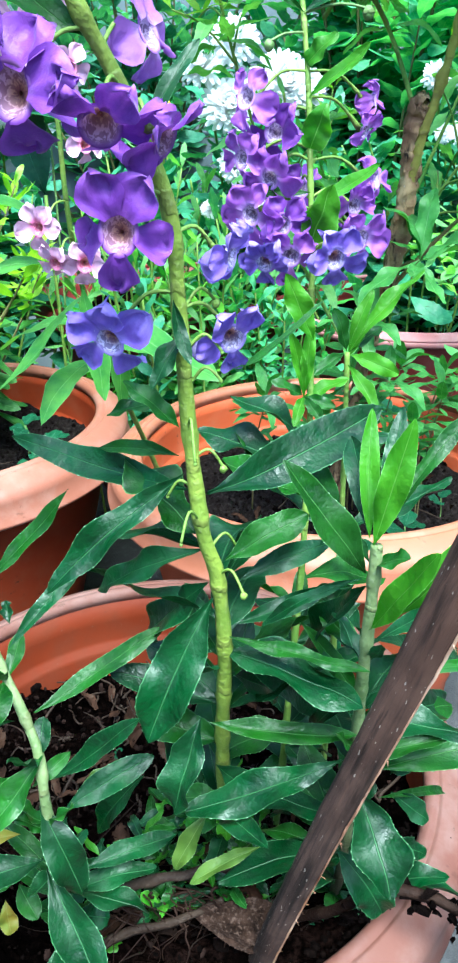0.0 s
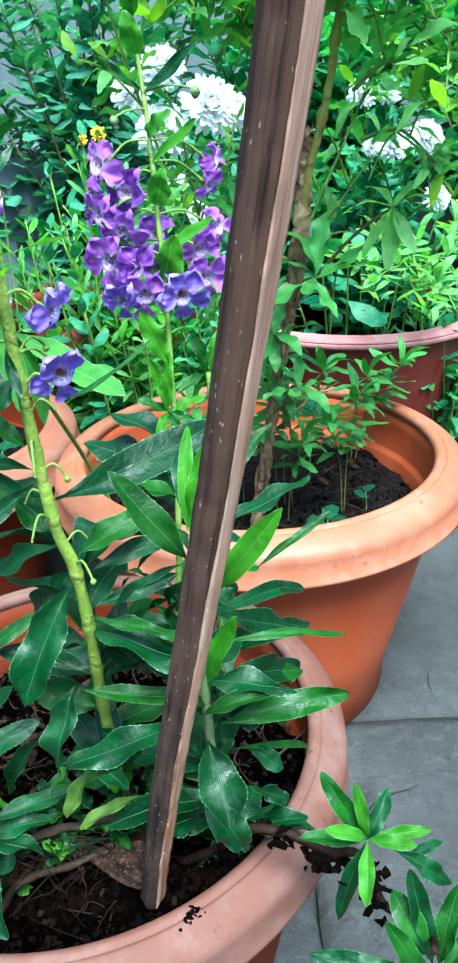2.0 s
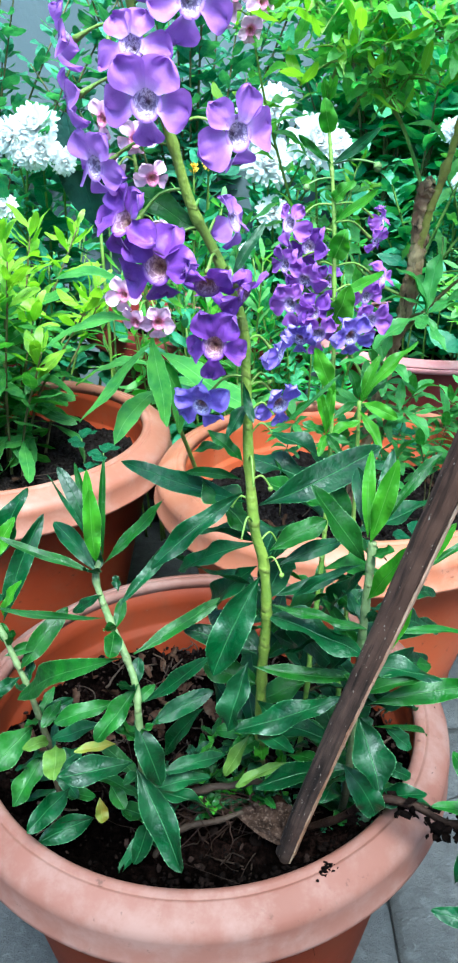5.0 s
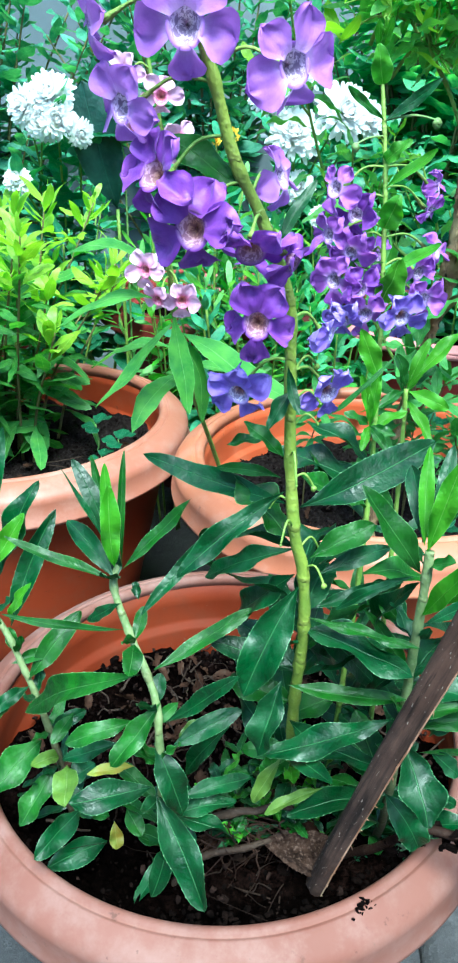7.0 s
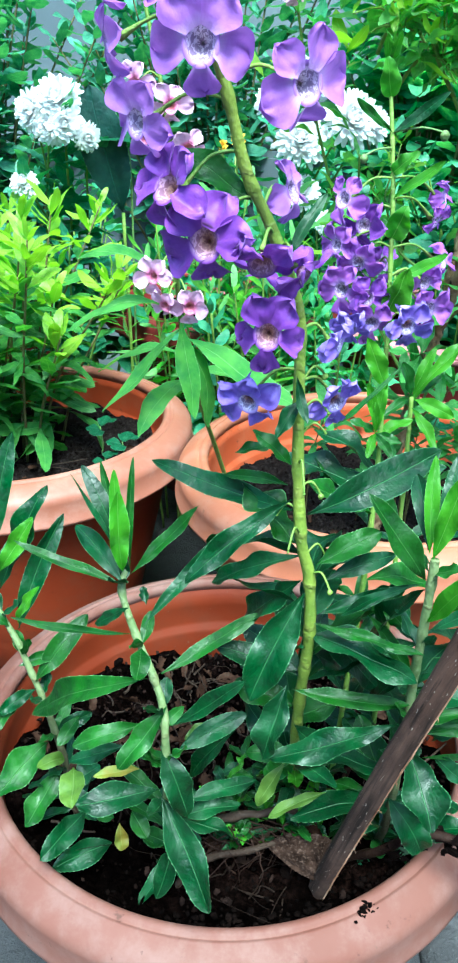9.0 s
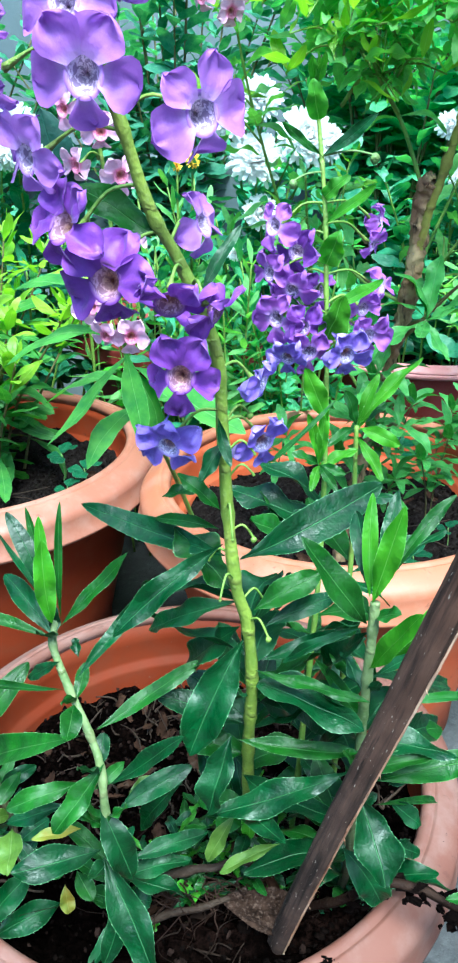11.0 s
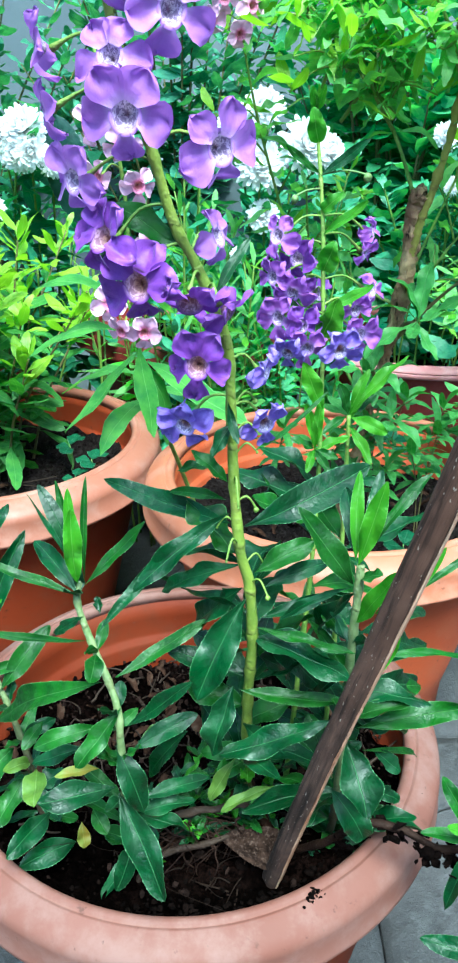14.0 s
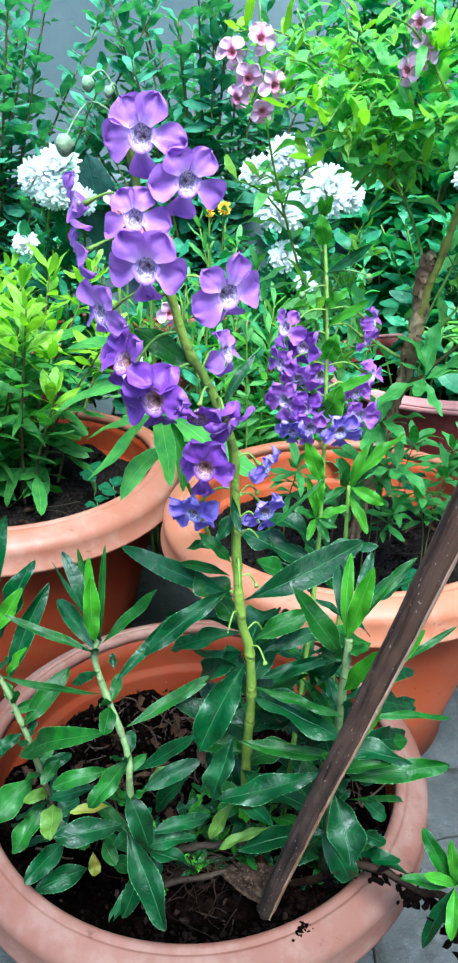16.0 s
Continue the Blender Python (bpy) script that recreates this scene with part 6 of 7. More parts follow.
# the bright bush in the pot behind
rnd = random.Random(15)
bush = thing("angelonia_bush", "dense bright green angelonia bush with narrow leaves, in the large pot", "bush", (-0.262, 0.443, 0.2))
curves = []
for k in range(40):
    a, q = rnd.uniform(0, 6.283), 0.085 * math.sqrt(rnd.random())
    h, lean = rnd.uniform(0.17, 0.28), rnd.uniform(0.02, 0.12)
    p = Vector((q * math.cos(a) - 0.035, q * math.sin(a) + 0.030, 0.0))
    o = Vector((math.cos(a + rnd.uniform(-0.6, 0.6)), math.sin(a + rnd.uniform(-0.6, 0.6)), 0)) * lean
    curves.append(along(smooth_path([p, p + o * 0.3 + Vector((0, 0, h * 0.45)), p + o * 0.75 + Vector((0, 0, h * 0.8)), p + o + Vector((0, 0, h))], 4)))
curves.sort(key=lambda c: c[0][-1].y)
stems_from(bush, curves, 0.0017, 0.0009, STEM_BROWN)
rows = leafy(bush, curves, SET_BRIGHT, 0.058, 0.0165, rnd, 0.24, 2, (-25, 50), 0.60, 0.0, SET_TIP)
tops = [along([on_path(c, f)[0] for f in (0.86, 0.9, 0.95, 1.0)]) for c in curves]
rows += leafy(bush, tops, SET_TIP, 0.036, 0.0085, rnd, 0.0, 2, (10, 70), 0.75)
plant_leaves(bush, rows, 280, LEAF_BRIGHT_JOINED)

# the woody shrub in the pot behind
rnd = random.Random(27)
shrub = thing("woody_shrub", "old woody angelonia shrub with lance leaves and pale pink flowers", "shrub", (0.122, 0.350, 0.2))
SH = Matrix.Translation((-0.122, -0.350, -0.2))
trunk_path = [(0.118, 0.290, 0.195), (0.136, 0.266, 0.34), (0.152, 0.238, 0.45), (0.155, 0.226, 0.525), (0.168, 0.218, 0.558), (0.172, 0.202, 0.60), (0.180, 0.186, 0.65), (0.190, 0.18, 0.72)]
def gnarled(points, radius, sides, seed, depth):
    """A twisted woody length with ridges, knots and a broken end."""
    bm = tube(bmesh.new(), smooth_path(points, 40), radius, sides, 0.18)
    for v in bm.verts:
        v.co += depth * (noise.noise_vector(v.co * 260 + Vector((seed, 0, 0))) + 0.8 * noise.noise_vector(Vector((v.co.x * 500, v.co.y * 500, v.co.z * 90))))
    return bm


part("trunk", gnarled(trunk_path[:4] + [(0.158, 0.222, 0.533)], lambda f: 0.0050 + 0.0007 * math.sin(9 * f) + 0.0012 * math.exp(-((f - 0.97) / 0.05) ** 2) + 0.0010 * math.exp(-((f - 0.78) / 0.04) ** 2), 14, 3.0, 0.0024), TRUNK, shrub, "cracked grey-brown broken lower trunk").matrix_basis = SH
part("trunk", gnarled([(0.153, 0.232, 0.478), (0.158, 0.222, 0.515), (0.165, 0.216, 0.545), (0.1695, 0.209, 0.572)] + trunk_path[5:], lambda f: 0.0030 - 0.0012 * f + 0.0011 * sum(math.exp(-((f - q) / 0.018) ** 2) for q in (0.28, 0.46, 0.60, 0.74)), 10, 8.0, 0.0006), STEM_OLIVE, shrub, "knobbly olive-green younger stem").matrix_basis = SH
limbs = [
    [(0.155, 0.226, 0.525), (0.135, 0.235, 0.575), (0.100, 0.250, 0.63), (0.085, 0.25, 0.69)],
    [(0.170, 0.205, 0.595), (0.200, 0.21, 0.63), (0.24, 0.225, 0.66), (0.29, 0.24, 0.68)],
    [(0.172, 0.202, 0.600), (0.150, 0.17, 0.635), (0.130, 0.165, 0.665), (0.122, 0.165, 0.70)],
    [(0.148, 0.262, 0.34), (0.090, 0.29, 0.44), (0.050, 0.262, 0.55), (0.030, 0.24, 0.63), (0.024, 0.232, 0.70)],
    [(0.180, 0.186, 0.65), (0.21, 0.17, 0.68), (0.235, 0.16, 0.72)],
    [(0.152, 0.238, 0.45), (0.115, 0.26, 0.47), (0.10, 0.265, 0.51)],
    [(0.135, 0.235, 0.575), (0.115, 0.21, 0.60), (0.095, 0.20, 0.645)],
    [(0.100, 0.250, 0.63), (0.07, 0.27, 0.66), (0.05, 0.28, 0.70)],
    [(0.185, 0.186, 0.67), (0.165, 0.21, 0.70), (0.15, 0.24, 0.73)],
    [(0.200, 0.21, 0.63), (0.215, 0.25, 0.66), (0.225, 0.28, 0.71)],
    [(0.151, 0.24, 0.44), (0.18, 0.235, 0.49), (0.20, 0.225, 0.52)],
    [(0.152, 0.24, 0.46), (0.20, 0.30, 0.54), (0.23, 0.32, 0.60)],
    [(0.090, 0.29, 0.44), (0.08, 0.25, 0.50), (0.075, 0.22, 0.54)],
    [(0.185, 0.22, 0.56), (0.205, 0.20, 0.575), (0.225, 0.185, 0.55)],
    [(0.190, 0.23, 0.60), (0.215, 0.22, 0.60), (0.240, 0.20, 0.57)],
    [(0.195, 0.24, 0.53), (0.220, 0.23, 0.535), (0.245, 0.22, 0.51)],
    [(0.240, 0.225, 0.66), (0.255, 0.20, 0.645), (0.265, 0.19, 0.61)],
    [(0.200, 0.21, 0.64), (0.225, 0.185, 0.65), (0.245, 0.175, 0.63)],
    [(0.085, 0.25, 0.60), (0.090, 0.225, 0.615), (0.100, 0.205, 0.61)],
    [(0.090, 0.25, 0.66), (0.100, 0.21, 0.655), (0.105, 0.19, 0.635)],
    [(0.130, 0.225, 0.60), (0.140, 0.19, 0.625), (0.150, 0.17, 0.62)],
    [(0.100, 0.25, 0.58), (0.115, 0.23, 0.60), (0.130, 0.20, 0.585)],
    [(0.150, 0.20, 0.66), (0.160, 0.17, 0.665), (0.165, 0.155, 0.64)],
    [(0.075, 0.25, 0.64), (0.070, 0.22, 0.65), (0.075, 0.20, 0.63)],
    [(0.200, 0.20, 0.62), (0.215, 0.19, 0.61), (0.235, 0.18, 0.58)],
    [(0.150, 0.24, 0.73), (0.155, 0.20, 0.715), (0.165, 0.18, 0.68)],
    [(0.190, 0.18, 0.71), (0.205, 0.165, 0.70), (0.215, 0.155, 0.66)],
    [(0.085, 0.25, 0.68), (0.095, 0.22, 0.67), (0.110, 0.205, 0.64)],
    [(0.100, 0.25, 0.63), (0.120, 0.22, 0.625), (0.135, 0.205, 0.60)],
    [(0.180, 0.186, 0.66), (0.195, 0.18, 0.645), (0.205, 0.175, 0.61)],
]
lc = [along(smooth_path(p, 6)) for p in limbs]
for pts, _ in lc:
    part("limb", tube(bmesh.new(), pts, lambda f: 0.0015 - 0.0008 * f, 7, 0.15), STEM_GREEN, shrub).matrix_basis = SH
twigs = []
for curve in lc:
    for _ in range(4):
        p, d = on_path(curve, rnd.uniform(0.30, 1.0))
        o = (d * 0.6 + Vector((rnd.gauss(0, 0.7), rnd.gauss(-0.2, 0.7), rnd.gauss(0.1, 0.5)))).normalized() * rnd.uniform(0.025, 0.060)
        twigs.append(along(smooth_path([p, p + o * 0.5 + Vector((0, 0, 0.004)), p + o - Vector((0, 0, 0.004))], 4)))
for pts, _ in twigs:
    part("twig", tube(bmesh.new(), pts, lambda f: 0.0009 - 0.0004 * f, 5), STEM_GREEN, shrub).matrix_basis = SH
rows = leafy(shrub, lc, SET_SHRUB, 0.032, 0.014, rnd, 0.22, 2, (-35, 40), 0.7)
rows += leafy(shrub, twigs, SET_SHRUB, 0.031, 0.0105, rnd, 0.25, 2, (-35, 45), 0.75, 0.0, SET_TIP)
rows += leafy(shrub, [along(smooth_path(trunk_path[4:], 6))], SET_SHRUB, 0.036, 0.008, rnd, 0.3, 3, (-50, 30))
# unseen top thinned to let light in; leaves hiding the trunk's middle dropped
rows = [w for k, w in enumerate(rows) if (w[1] @ Vector((0.5, 0, 0))).z < 0.69 or k % 4 == 0]
rows = [w for w in rows if not (0.43 < (w[1] @ Vector((0.5, 0, 0))).z < 0.565 and (w[1] @ Vector((0.5, 0, 0))).y < 0.26 and 0.11 < (w[1] @ Vector((0.5, 0, 0))).x < 0.21)]
plant_leaves(shrub, [(me, SH @ m) for me, m in rows], 290, LEAF_SHRUB_JOINED)
for at, face, size, s_at in (
    ((0.006, 0.222, 0.668), (-0.2, -1, 0.1), 0.72, (0.026, 0.234, 0.665)), ((0.026, 0.218, 0.676), (0.3, -1, 0.2), 0.72, (0.025, 0.233, 0.676)),
    ((0.018, 0.218, 0.652), (0.1, -1, -0.2), 0.70, (0.027, 0.235, 0.655)), ((0.036, 0.222, 0.648), (0.6, -0.9, -0.1), 0.74, (0.028, 0.236, 0.648)),
    ((0.010, 0.222, 0.640), (-0.5, -0.8, -0.2), 0.66, (0.028, 0.238, 0.640)), ((0.028, 0.220, 0.632), (0.2, -0.9, -0.4), 0.66, (0.030, 0.240, 0.632)),
    ((0.125, 0.155, 0.664), (0.0, -1, 0.0), 0.68, (0.128, 0.166, 0.668)), ((0.116, 0.158, 0.655), (-0.7, -0.8, 0.0), 0.60, (0.130, 0.166, 0.660)),
    ((0.120, 0.156, 0.680), (-0.3, -0.9, 0.2), 0.56, (0.124, 0.166, 0.682)),
):
    flower(shrub, SH, at, face, size, "pink", s_at, 0)

# a broad-leaved sprig low on the trunk
SET_BROAD = [keep_mesh("leaf", leaf_mesh(1.0, 0.30, b, 400 + k, 48, 5, 0.020, 0.4, 0.2), LEAF_SPRIG) for k, b in enumerate((-0.10, 0.02, -0.16))]
for tip, leaves in (((0.160, 0.208, 0.446), ((-10, 8, 0.046), (25, 25, 0.050), (170, 12, 0.036), (200, -30, 0.048), (300, -40, 0.034), (110, 40, 0.040), (60, 62, 0.046), (250, -5, 0.034), (150, 50, 0.040))),
                    ((0.212, 0.210, 0.490), ((180, -8, 0.036), (200, -55, 0.038), (250, -72, 0.042), (-20, 5, 0.032), (40, 30, 0.026), (300, -50, 0.036), (120, 20, 0.03))),
                    ((0.132, 0.226, 0.402), ((190, 0, 0.034), (240, -20, 0.036), (300, -10, 0.036), (350, 10, 0.038), (60, 50, 0.030), (130, 40, 0.030), (270, -45, 0.030))),
                    ((0.150, 0.222, 0.362), ((200, -10, 0.030), (255, 10, 0.032), (310, -20, 0.034), (10, 0, 0.034), (80, 50, 0.028), (150, 30, 0.030)))):
    c = smooth_path([(0.142, 0.258, min(tip[2] - 0.03, 0.405)), Vector((0.142, 0.258, min(tip[2] - 0.03, 0.405))).lerp(Vector(tip), 0.6) + Vector((0, 0, 0.008)), tip], 6)
    part("limb", tube(bmesh.new(), c, lambda f: 0.0019 - 0.0008 * f, 6, 0.15), STEM_BROWN, shrub).matrix_basis = SH
    for k, (az, rise, size) in enumerate(leaves):
        share("leaf", (SET_PALE if tip[0] > 0.2 else SET_BROAD)[k % 3], shrub, SH @ leaf_pose(tip, az, rise, 8 * (k % 3 - 1), size))

# a pink-flowered angelonia leaning forward from the same pot
rnd = random.Random(33)
pink = thing("pink_angelonia", "slender angelonia stem with pale pink flowers and long light green leaves", "flowering plant", (0.0, 0.30, 0.2))
PK = Matrix.Translation((0, -0.30, -0.2))
pink_path = [(0.000, 0.300, 0.200), (-0.020, 0.250, 0.30), (-0.035, 0.160, 0.41), (-0.036, 0.110, 0.48), (-0.036, 0.100, 0.55), (-0.048, 0.100, 0.62)]
pc = along(smooth_path(pink_path, 8))
part("stem", tube(bmesh.new(), pc[0], lambda f: 0.0022 - 0.0012 * f, 7, 0.1), STEM_GREEN, pink).matrix_basis = PK
for f, az, rise, size, mesh in ((0.66, 195, -10, 0.070, 0), (0.62, 215, -38, 0.072, 1), (0.64, 300, -70, 0.062, 2), (0.60, 330, -72, 0.060, 0), (0.60, -25, -22, 0.085, 1), (0.70, 180, 12, 0.060, 3), (0.56, 170, -15, 0.065, 0), (0.52, 20, -10, 0.06, 1), (0.72, 20, 10, 0.05, 2), (0.5, 240, -20, 0.065, 3), (0.45, 100, 0, 0.05, 1)):
    share("leaf", SET_BRIGHT[mesh % 4], pink, PK @ leaf_pose(on_path(pc, f)[0], az, rise, 0, size))
for at, face, size, f in (
    ((-0.046, 0.086, 0.486), (-0.5, -1, 0.0), 0.70, 0.74), ((-0.026, 0.084, 0.470), (0.2, -1, -0.1), 0.74, 0.71), ((-0.040, 0.086, 0.470), (-0.3, -0.9, -0.3), 0.62, 0.70),
    ((-0.052, 0.090, 0.580), (-0.5, -1, 0.0), 0.66, 0.92), ((-0.034, 0.086, 0.570), (0.1, -1, 0.1), 0.70, 0.90), ((-0.026, 0.088, 0.550), (0.4, -1, -0.2), 0.70, 0.86), ((-0.048, 0.088, 0.555), (-0.6, -0.8, -0.1), 0.64, 0.87), ((-0.022, 0.090, 0.520), (0.6, -0.9, 0.0), 0.60, 0.81),
):
    flower(pink, PK, at, face, size, "pink", on_path(pc, f)[0], 0)

# young shoots in and behind the shrub's pot: foot, tip, leaf size, leaf count
rnd = random.Random(52)
for foot, tip, size, n in (
    ((0.204, 0.312, 0.200), (0.208, 0.290, 0.324), 0.026, 11), ((0.202, 0.310, 0.200), (0.182, 0.270, 0.312), 0.024, 9), ((0.157, 0.330, 0.200), (0.148, 0.270, 0.339), 0.026, 10),
    ((0.230, 0.420, 0.200), (0.241, 0.400, 0.308), 0.028, 10), ((0.235, 0.425, 0.200), (0.280, 0.420, 0.312), 0.030, 11), ((0.150, 0.330, 0.200), (0.142, 0.280, 0.375), 0.026, 10),
    ((0.110, 0.330, 0.200), (0.115, 0.270, 0.320), 0.026, 10), ((0.150, 0.300, 0.200), (0.160, 0.262, 0.300), 0.024, 9), ((0.140, 0.300, 0.200), (0.130, 0.250, 0.360), 0.026, 10), ((0.180, 0.380, 0.200), (0.190, 0.360, 0.330), 0.024, 10), ((0.060, 0.340, 0.200), (0.070, 0.285, 0.330), 0.026, 10),
):
    t = thing("young_shoot", "thin young shoot with a whorl of small toothed green leaves", "shoot", foot, "young shoots")
    e = Vector(tip) - Vector(foot)
    c = along(smooth_path([(0, 0, 0), (0.25 * e.x, 0.25 * e.y, 0.55 * e.z), e], 5))
    stems_from(t, [c], 0.0008, 0.0005, STEM_BROWN)
    for k in range(2 * n):
        q, low = (0.96, 1.0) if k < 8 else (0.80, 0.85) if k < 14 else (0.62, 0.7)
        share("leaf", SET_SPRIG[k % 3], t, leaf_pose(on_path(c, q + 0.005 * (k % 8))[0], 137.5 * k + rnd.uniform(-15, 15), rnd.uniform(-30, 25) + (45 if 4 < k < 8 else 0), rnd.uniform(-15, 15), 1.35 * size * low * rnd.uniform(0.7, 1.15)))
# leafy sprigs hanging over the far side of the pot
rnd = random.Random(57)
for foot, tip, size in (((0.25, 0.705, 0.25), (0.262, 0.46, 0.366), 0.034), ((0.30, 0.695, 0.25), (0.320, 0.46, 0.339), 0.036), ((0.32, 0.700, 0.25), (0.318, 0.50, 0.368), 0.036), ((0.35, 0.705, 0.25), (0.366, 0.53, 0.334), 0.034), ((0.37, 0.715, 0.25), (0.41, 0.56, 0.37), 0.036)):
    t = thing("leafy_sprig", "light green sprig with whorls of toothed leaves hanging over the pot", "sprig", foot, "leafy sprigs")
    e = Vector(tip) - Vector(foot)
    c = [along(smooth_path([(0, 0, 0), (e.x * 0.1, e.y * 0.18, e.z * 0.6 + 0.04), (e.x * 0.5, e.y * 0.55, e.z + 0.035), e], 5))]
    for k in range(3):
        q, _ = on_path(c[0], 0.72 + 0.09 * k)
        a = rnd.uniform(0, 6.283)
        c.append(along(smooth_path([q, q + Vector((0.016 * math.cos(a), 0.016 * math.sin(a), 0.012)), q + Vector((0.030 * math.cos(a), 0.030 * math.sin(a), 0.016))], 4)))
    stems_from(t, c, 0.0014, 0.0007, STEM_GREEN)
    rows = leafy(t, c[:1], SET_PALE, size, 0.020, rnd, 0.70, 3, (-30, 35), 0.8) + leafy(t, c[1:], SET_PALE, size, 0.009, rnd, 0.4, 3, (-30, 50), 0.8)
    plant_leaves(t, rows, 120, LEAF_SHRUB_JOINED)

# round-leaved weeds in the pots
ROUND = keep_mesh("weed_leaf", leaf_mesh(1.0, 0.85, -0.08, 7, 8, 5, 0.0, 0.1, 0.08), LEAF_WEED)
rnd = random.Random(61)
for x, y, z, s in ((-0.135, 0.41, 0.222, 0.020), (-0.150, 0.39, 0.215, 0.016), (-0.160, 0.42, 0.235, 0.020), (0.225, 0.315, 0.21, 0.012), (0.180, 0.255, 0.21, 0.018), (0.196, 0.415, 0.235, 0.026), (-0.33, 0.555, 0.415, 0.042), (-0.30, 0.57, 0.37, 0.040), (-0.16, 0.66, 0.46, 0.06), (0.072, -0.082, 0.238, 0.005), (-0.02, 0.02, 0.21, 0.010)):
    t = thing("weed_seedling", "small round-leaved weed seedling growing in the soil", "weed", (x, y, z - 0.01), "weed seedlings")
    foot = 0.205 + 0.01 - z if y > 0.35 and z > 0.25 else 0.0
    part("stem", tube(bmesh.new(), smooth_path([(0, 0, foot), (0.1 * s, 0, s * 0.5), (0, 0.1 * s, s + 0.01)], 4), lambda f: 0.02 * s + 0.0002, 6), STEM_PALE, t)
    for k in range(4):
        share("leaf", ROUND, t, leaf_pose((0, 0.1 * s, s + 0.01 - 0.004 * (k // 2)), rnd.uniform(-30, 30) + 90 * k, rnd.uniform(0, 30), 0, s * rnd.uniform(0.8, 1.1)))


# ---- white chrysanthemums and other plants further back ----
def mum_mesh(seed, material, petals=190, spread=1.0):
    """A full flower head of many narrow petals, about 1 across, facing +z."""
    rnd = random.Random(seed)
    bm = bmesh.new()
    lay = bm.loops.layers.uv.new("uv")
    for k in range(petals):
        q = k / petals
        a = k * 2.39996 + rnd.uniform(-0.15, 0.15)
        rise = 75 * (1 - q) + rnd.uniform(-10, 10) - 8
        l, w = (0.30 + 0.22 * q) * rnd.uniform(0.85, 1.1), rnd.uniform(0.070, 0.100)
        prev = None
        for i in range(7):
            t = (0, 0.25, 0.5, 0.75, 0.9, 0.97, 1.0)[i]
            e = radians(rise + 25 * t * (1 - q))
            c = Vector((0.03 + l * t * math.cos(e), 0, l * t * math.sin(e) - 0.05 * t * t * q))
            ww = w * (0.45 + 0.9 * t) * math.sqrt(max(1 - max(0, (t - 0.75) / 0.25) ** 2, 0.02))
            rot = Matrix.Rotation(a, 3, "Z")
            pair = [bm.verts.new(rot @ (c + Vector((0, s * ww * 0.5, 0.012)))) for s in (-1, 1)]
            if prev:
                f = bm.faces.new((prev[0], prev[1], pair[1], pair[0]))
                for lp, uv in zip(f.loops, ((0.2, max(t - 0.2, 0)), (0.8, max(t - 0.2, 0)), (0.8, t), (0.2, t))):
                    lp[lay].uv = uv
            prev = pair
    return keep_mesh("flower_head", bm, material)


MUMS = [mum_mesh(k, PETAL_WHITE) for k in range(4)]
YELLOWS = [mum_mesh(k + 9, PETAL_YELLOW, 80) for k in range(2)]


def chrysanthemum(label, base, heads, seed, meshes, leaf_size=0.05, extra=8, height=0.26):
    """A bushy plant: a stem to each flower head, and leafy stems besides."""
    rnd = random.Random(seed)
    bx, by, bz = base
    t = thing("chrysanthemum", label, "flowering plant", base, "flowering plants behind")
    curves = []
    for hx, hy, hz, size, fx, fy, fz in heads:
        e = Vector((hx - bx, hy - by, hz - bz))
        s = Vector((rnd.uniform(-0.05, 0.05), rnd.uniform(-0.05, 0.05), 0))
        curves.append(along(smooth_path([s, s.lerp(e, 0.5) + Vector((0, 0, 0.05)), e], 6)))
        z = Vector((fx, fy, fz)).normalized()
        share("flower_head", meshes[rnd.randrange(len(meshes))], t, Matrix.Translation(e) @ z.to_track_quat("Z", "Y").to_matrix().to_4x4() @ Matrix.Diagonal((1.25 * size, 1.25 * size, 1.25 * size, 1)))
    for _ in range(extra):
        a, q = rnd.uniform(0, 6.283), rnd.uniform(0.02, 0.09)
        h = height * rnd.uniform(0.6, 1.05)
        p = Vector((q * math.cos(a), q * math.sin(a), 0))
        curves.append(along(smooth_path([p, p * 1.4 + Vector((0, 0, h * 0.5)), p * 2.2 + Vector((0, 0, h))], 5)))
    stems_from(t, curves, 0.0022, 0.0012, STEM_GREEN)
    plant_leaves(t, leafy(t, curves, SET_TEAL, leaf_size, 0.020, rnd, 0.12, 2, (-15, 50), 0.6), 0, LEAF_TEAL_JOINED)
    return t


chrysanthemum("white chrysanthemum in full bloom with dark bluish leaves", (0.04, 0.82, 0.26), (
    (0.020, 0.560, 0.570, 0.036, -0.3, -0.8, 0.5), (0.051, 0.560, 0.590, 0.038, 0.0, -0.9, 0.5), (0.047, 0.560, 0.534, 0.046, 0.0, -0.9, 0.4),
    (0.098, 0.560, 0.554, 0.048, 0.3, -0.9, 0.3), (0.122, 0.572, 0.548, 0.034, 0.5, -0.9, 0.4), (0.052, 0.560, 0.480, 0.030, 0.0, -0.9, 0.3),
    (0.079, 0.560, 0.449, 0.022, 0.1, -0.9, 0.3), (0.024, 0.555, 0.438, 0.015, -0.2, -0.9, 0.3)), 5, MUMS, 0.05, 10, 0.26)
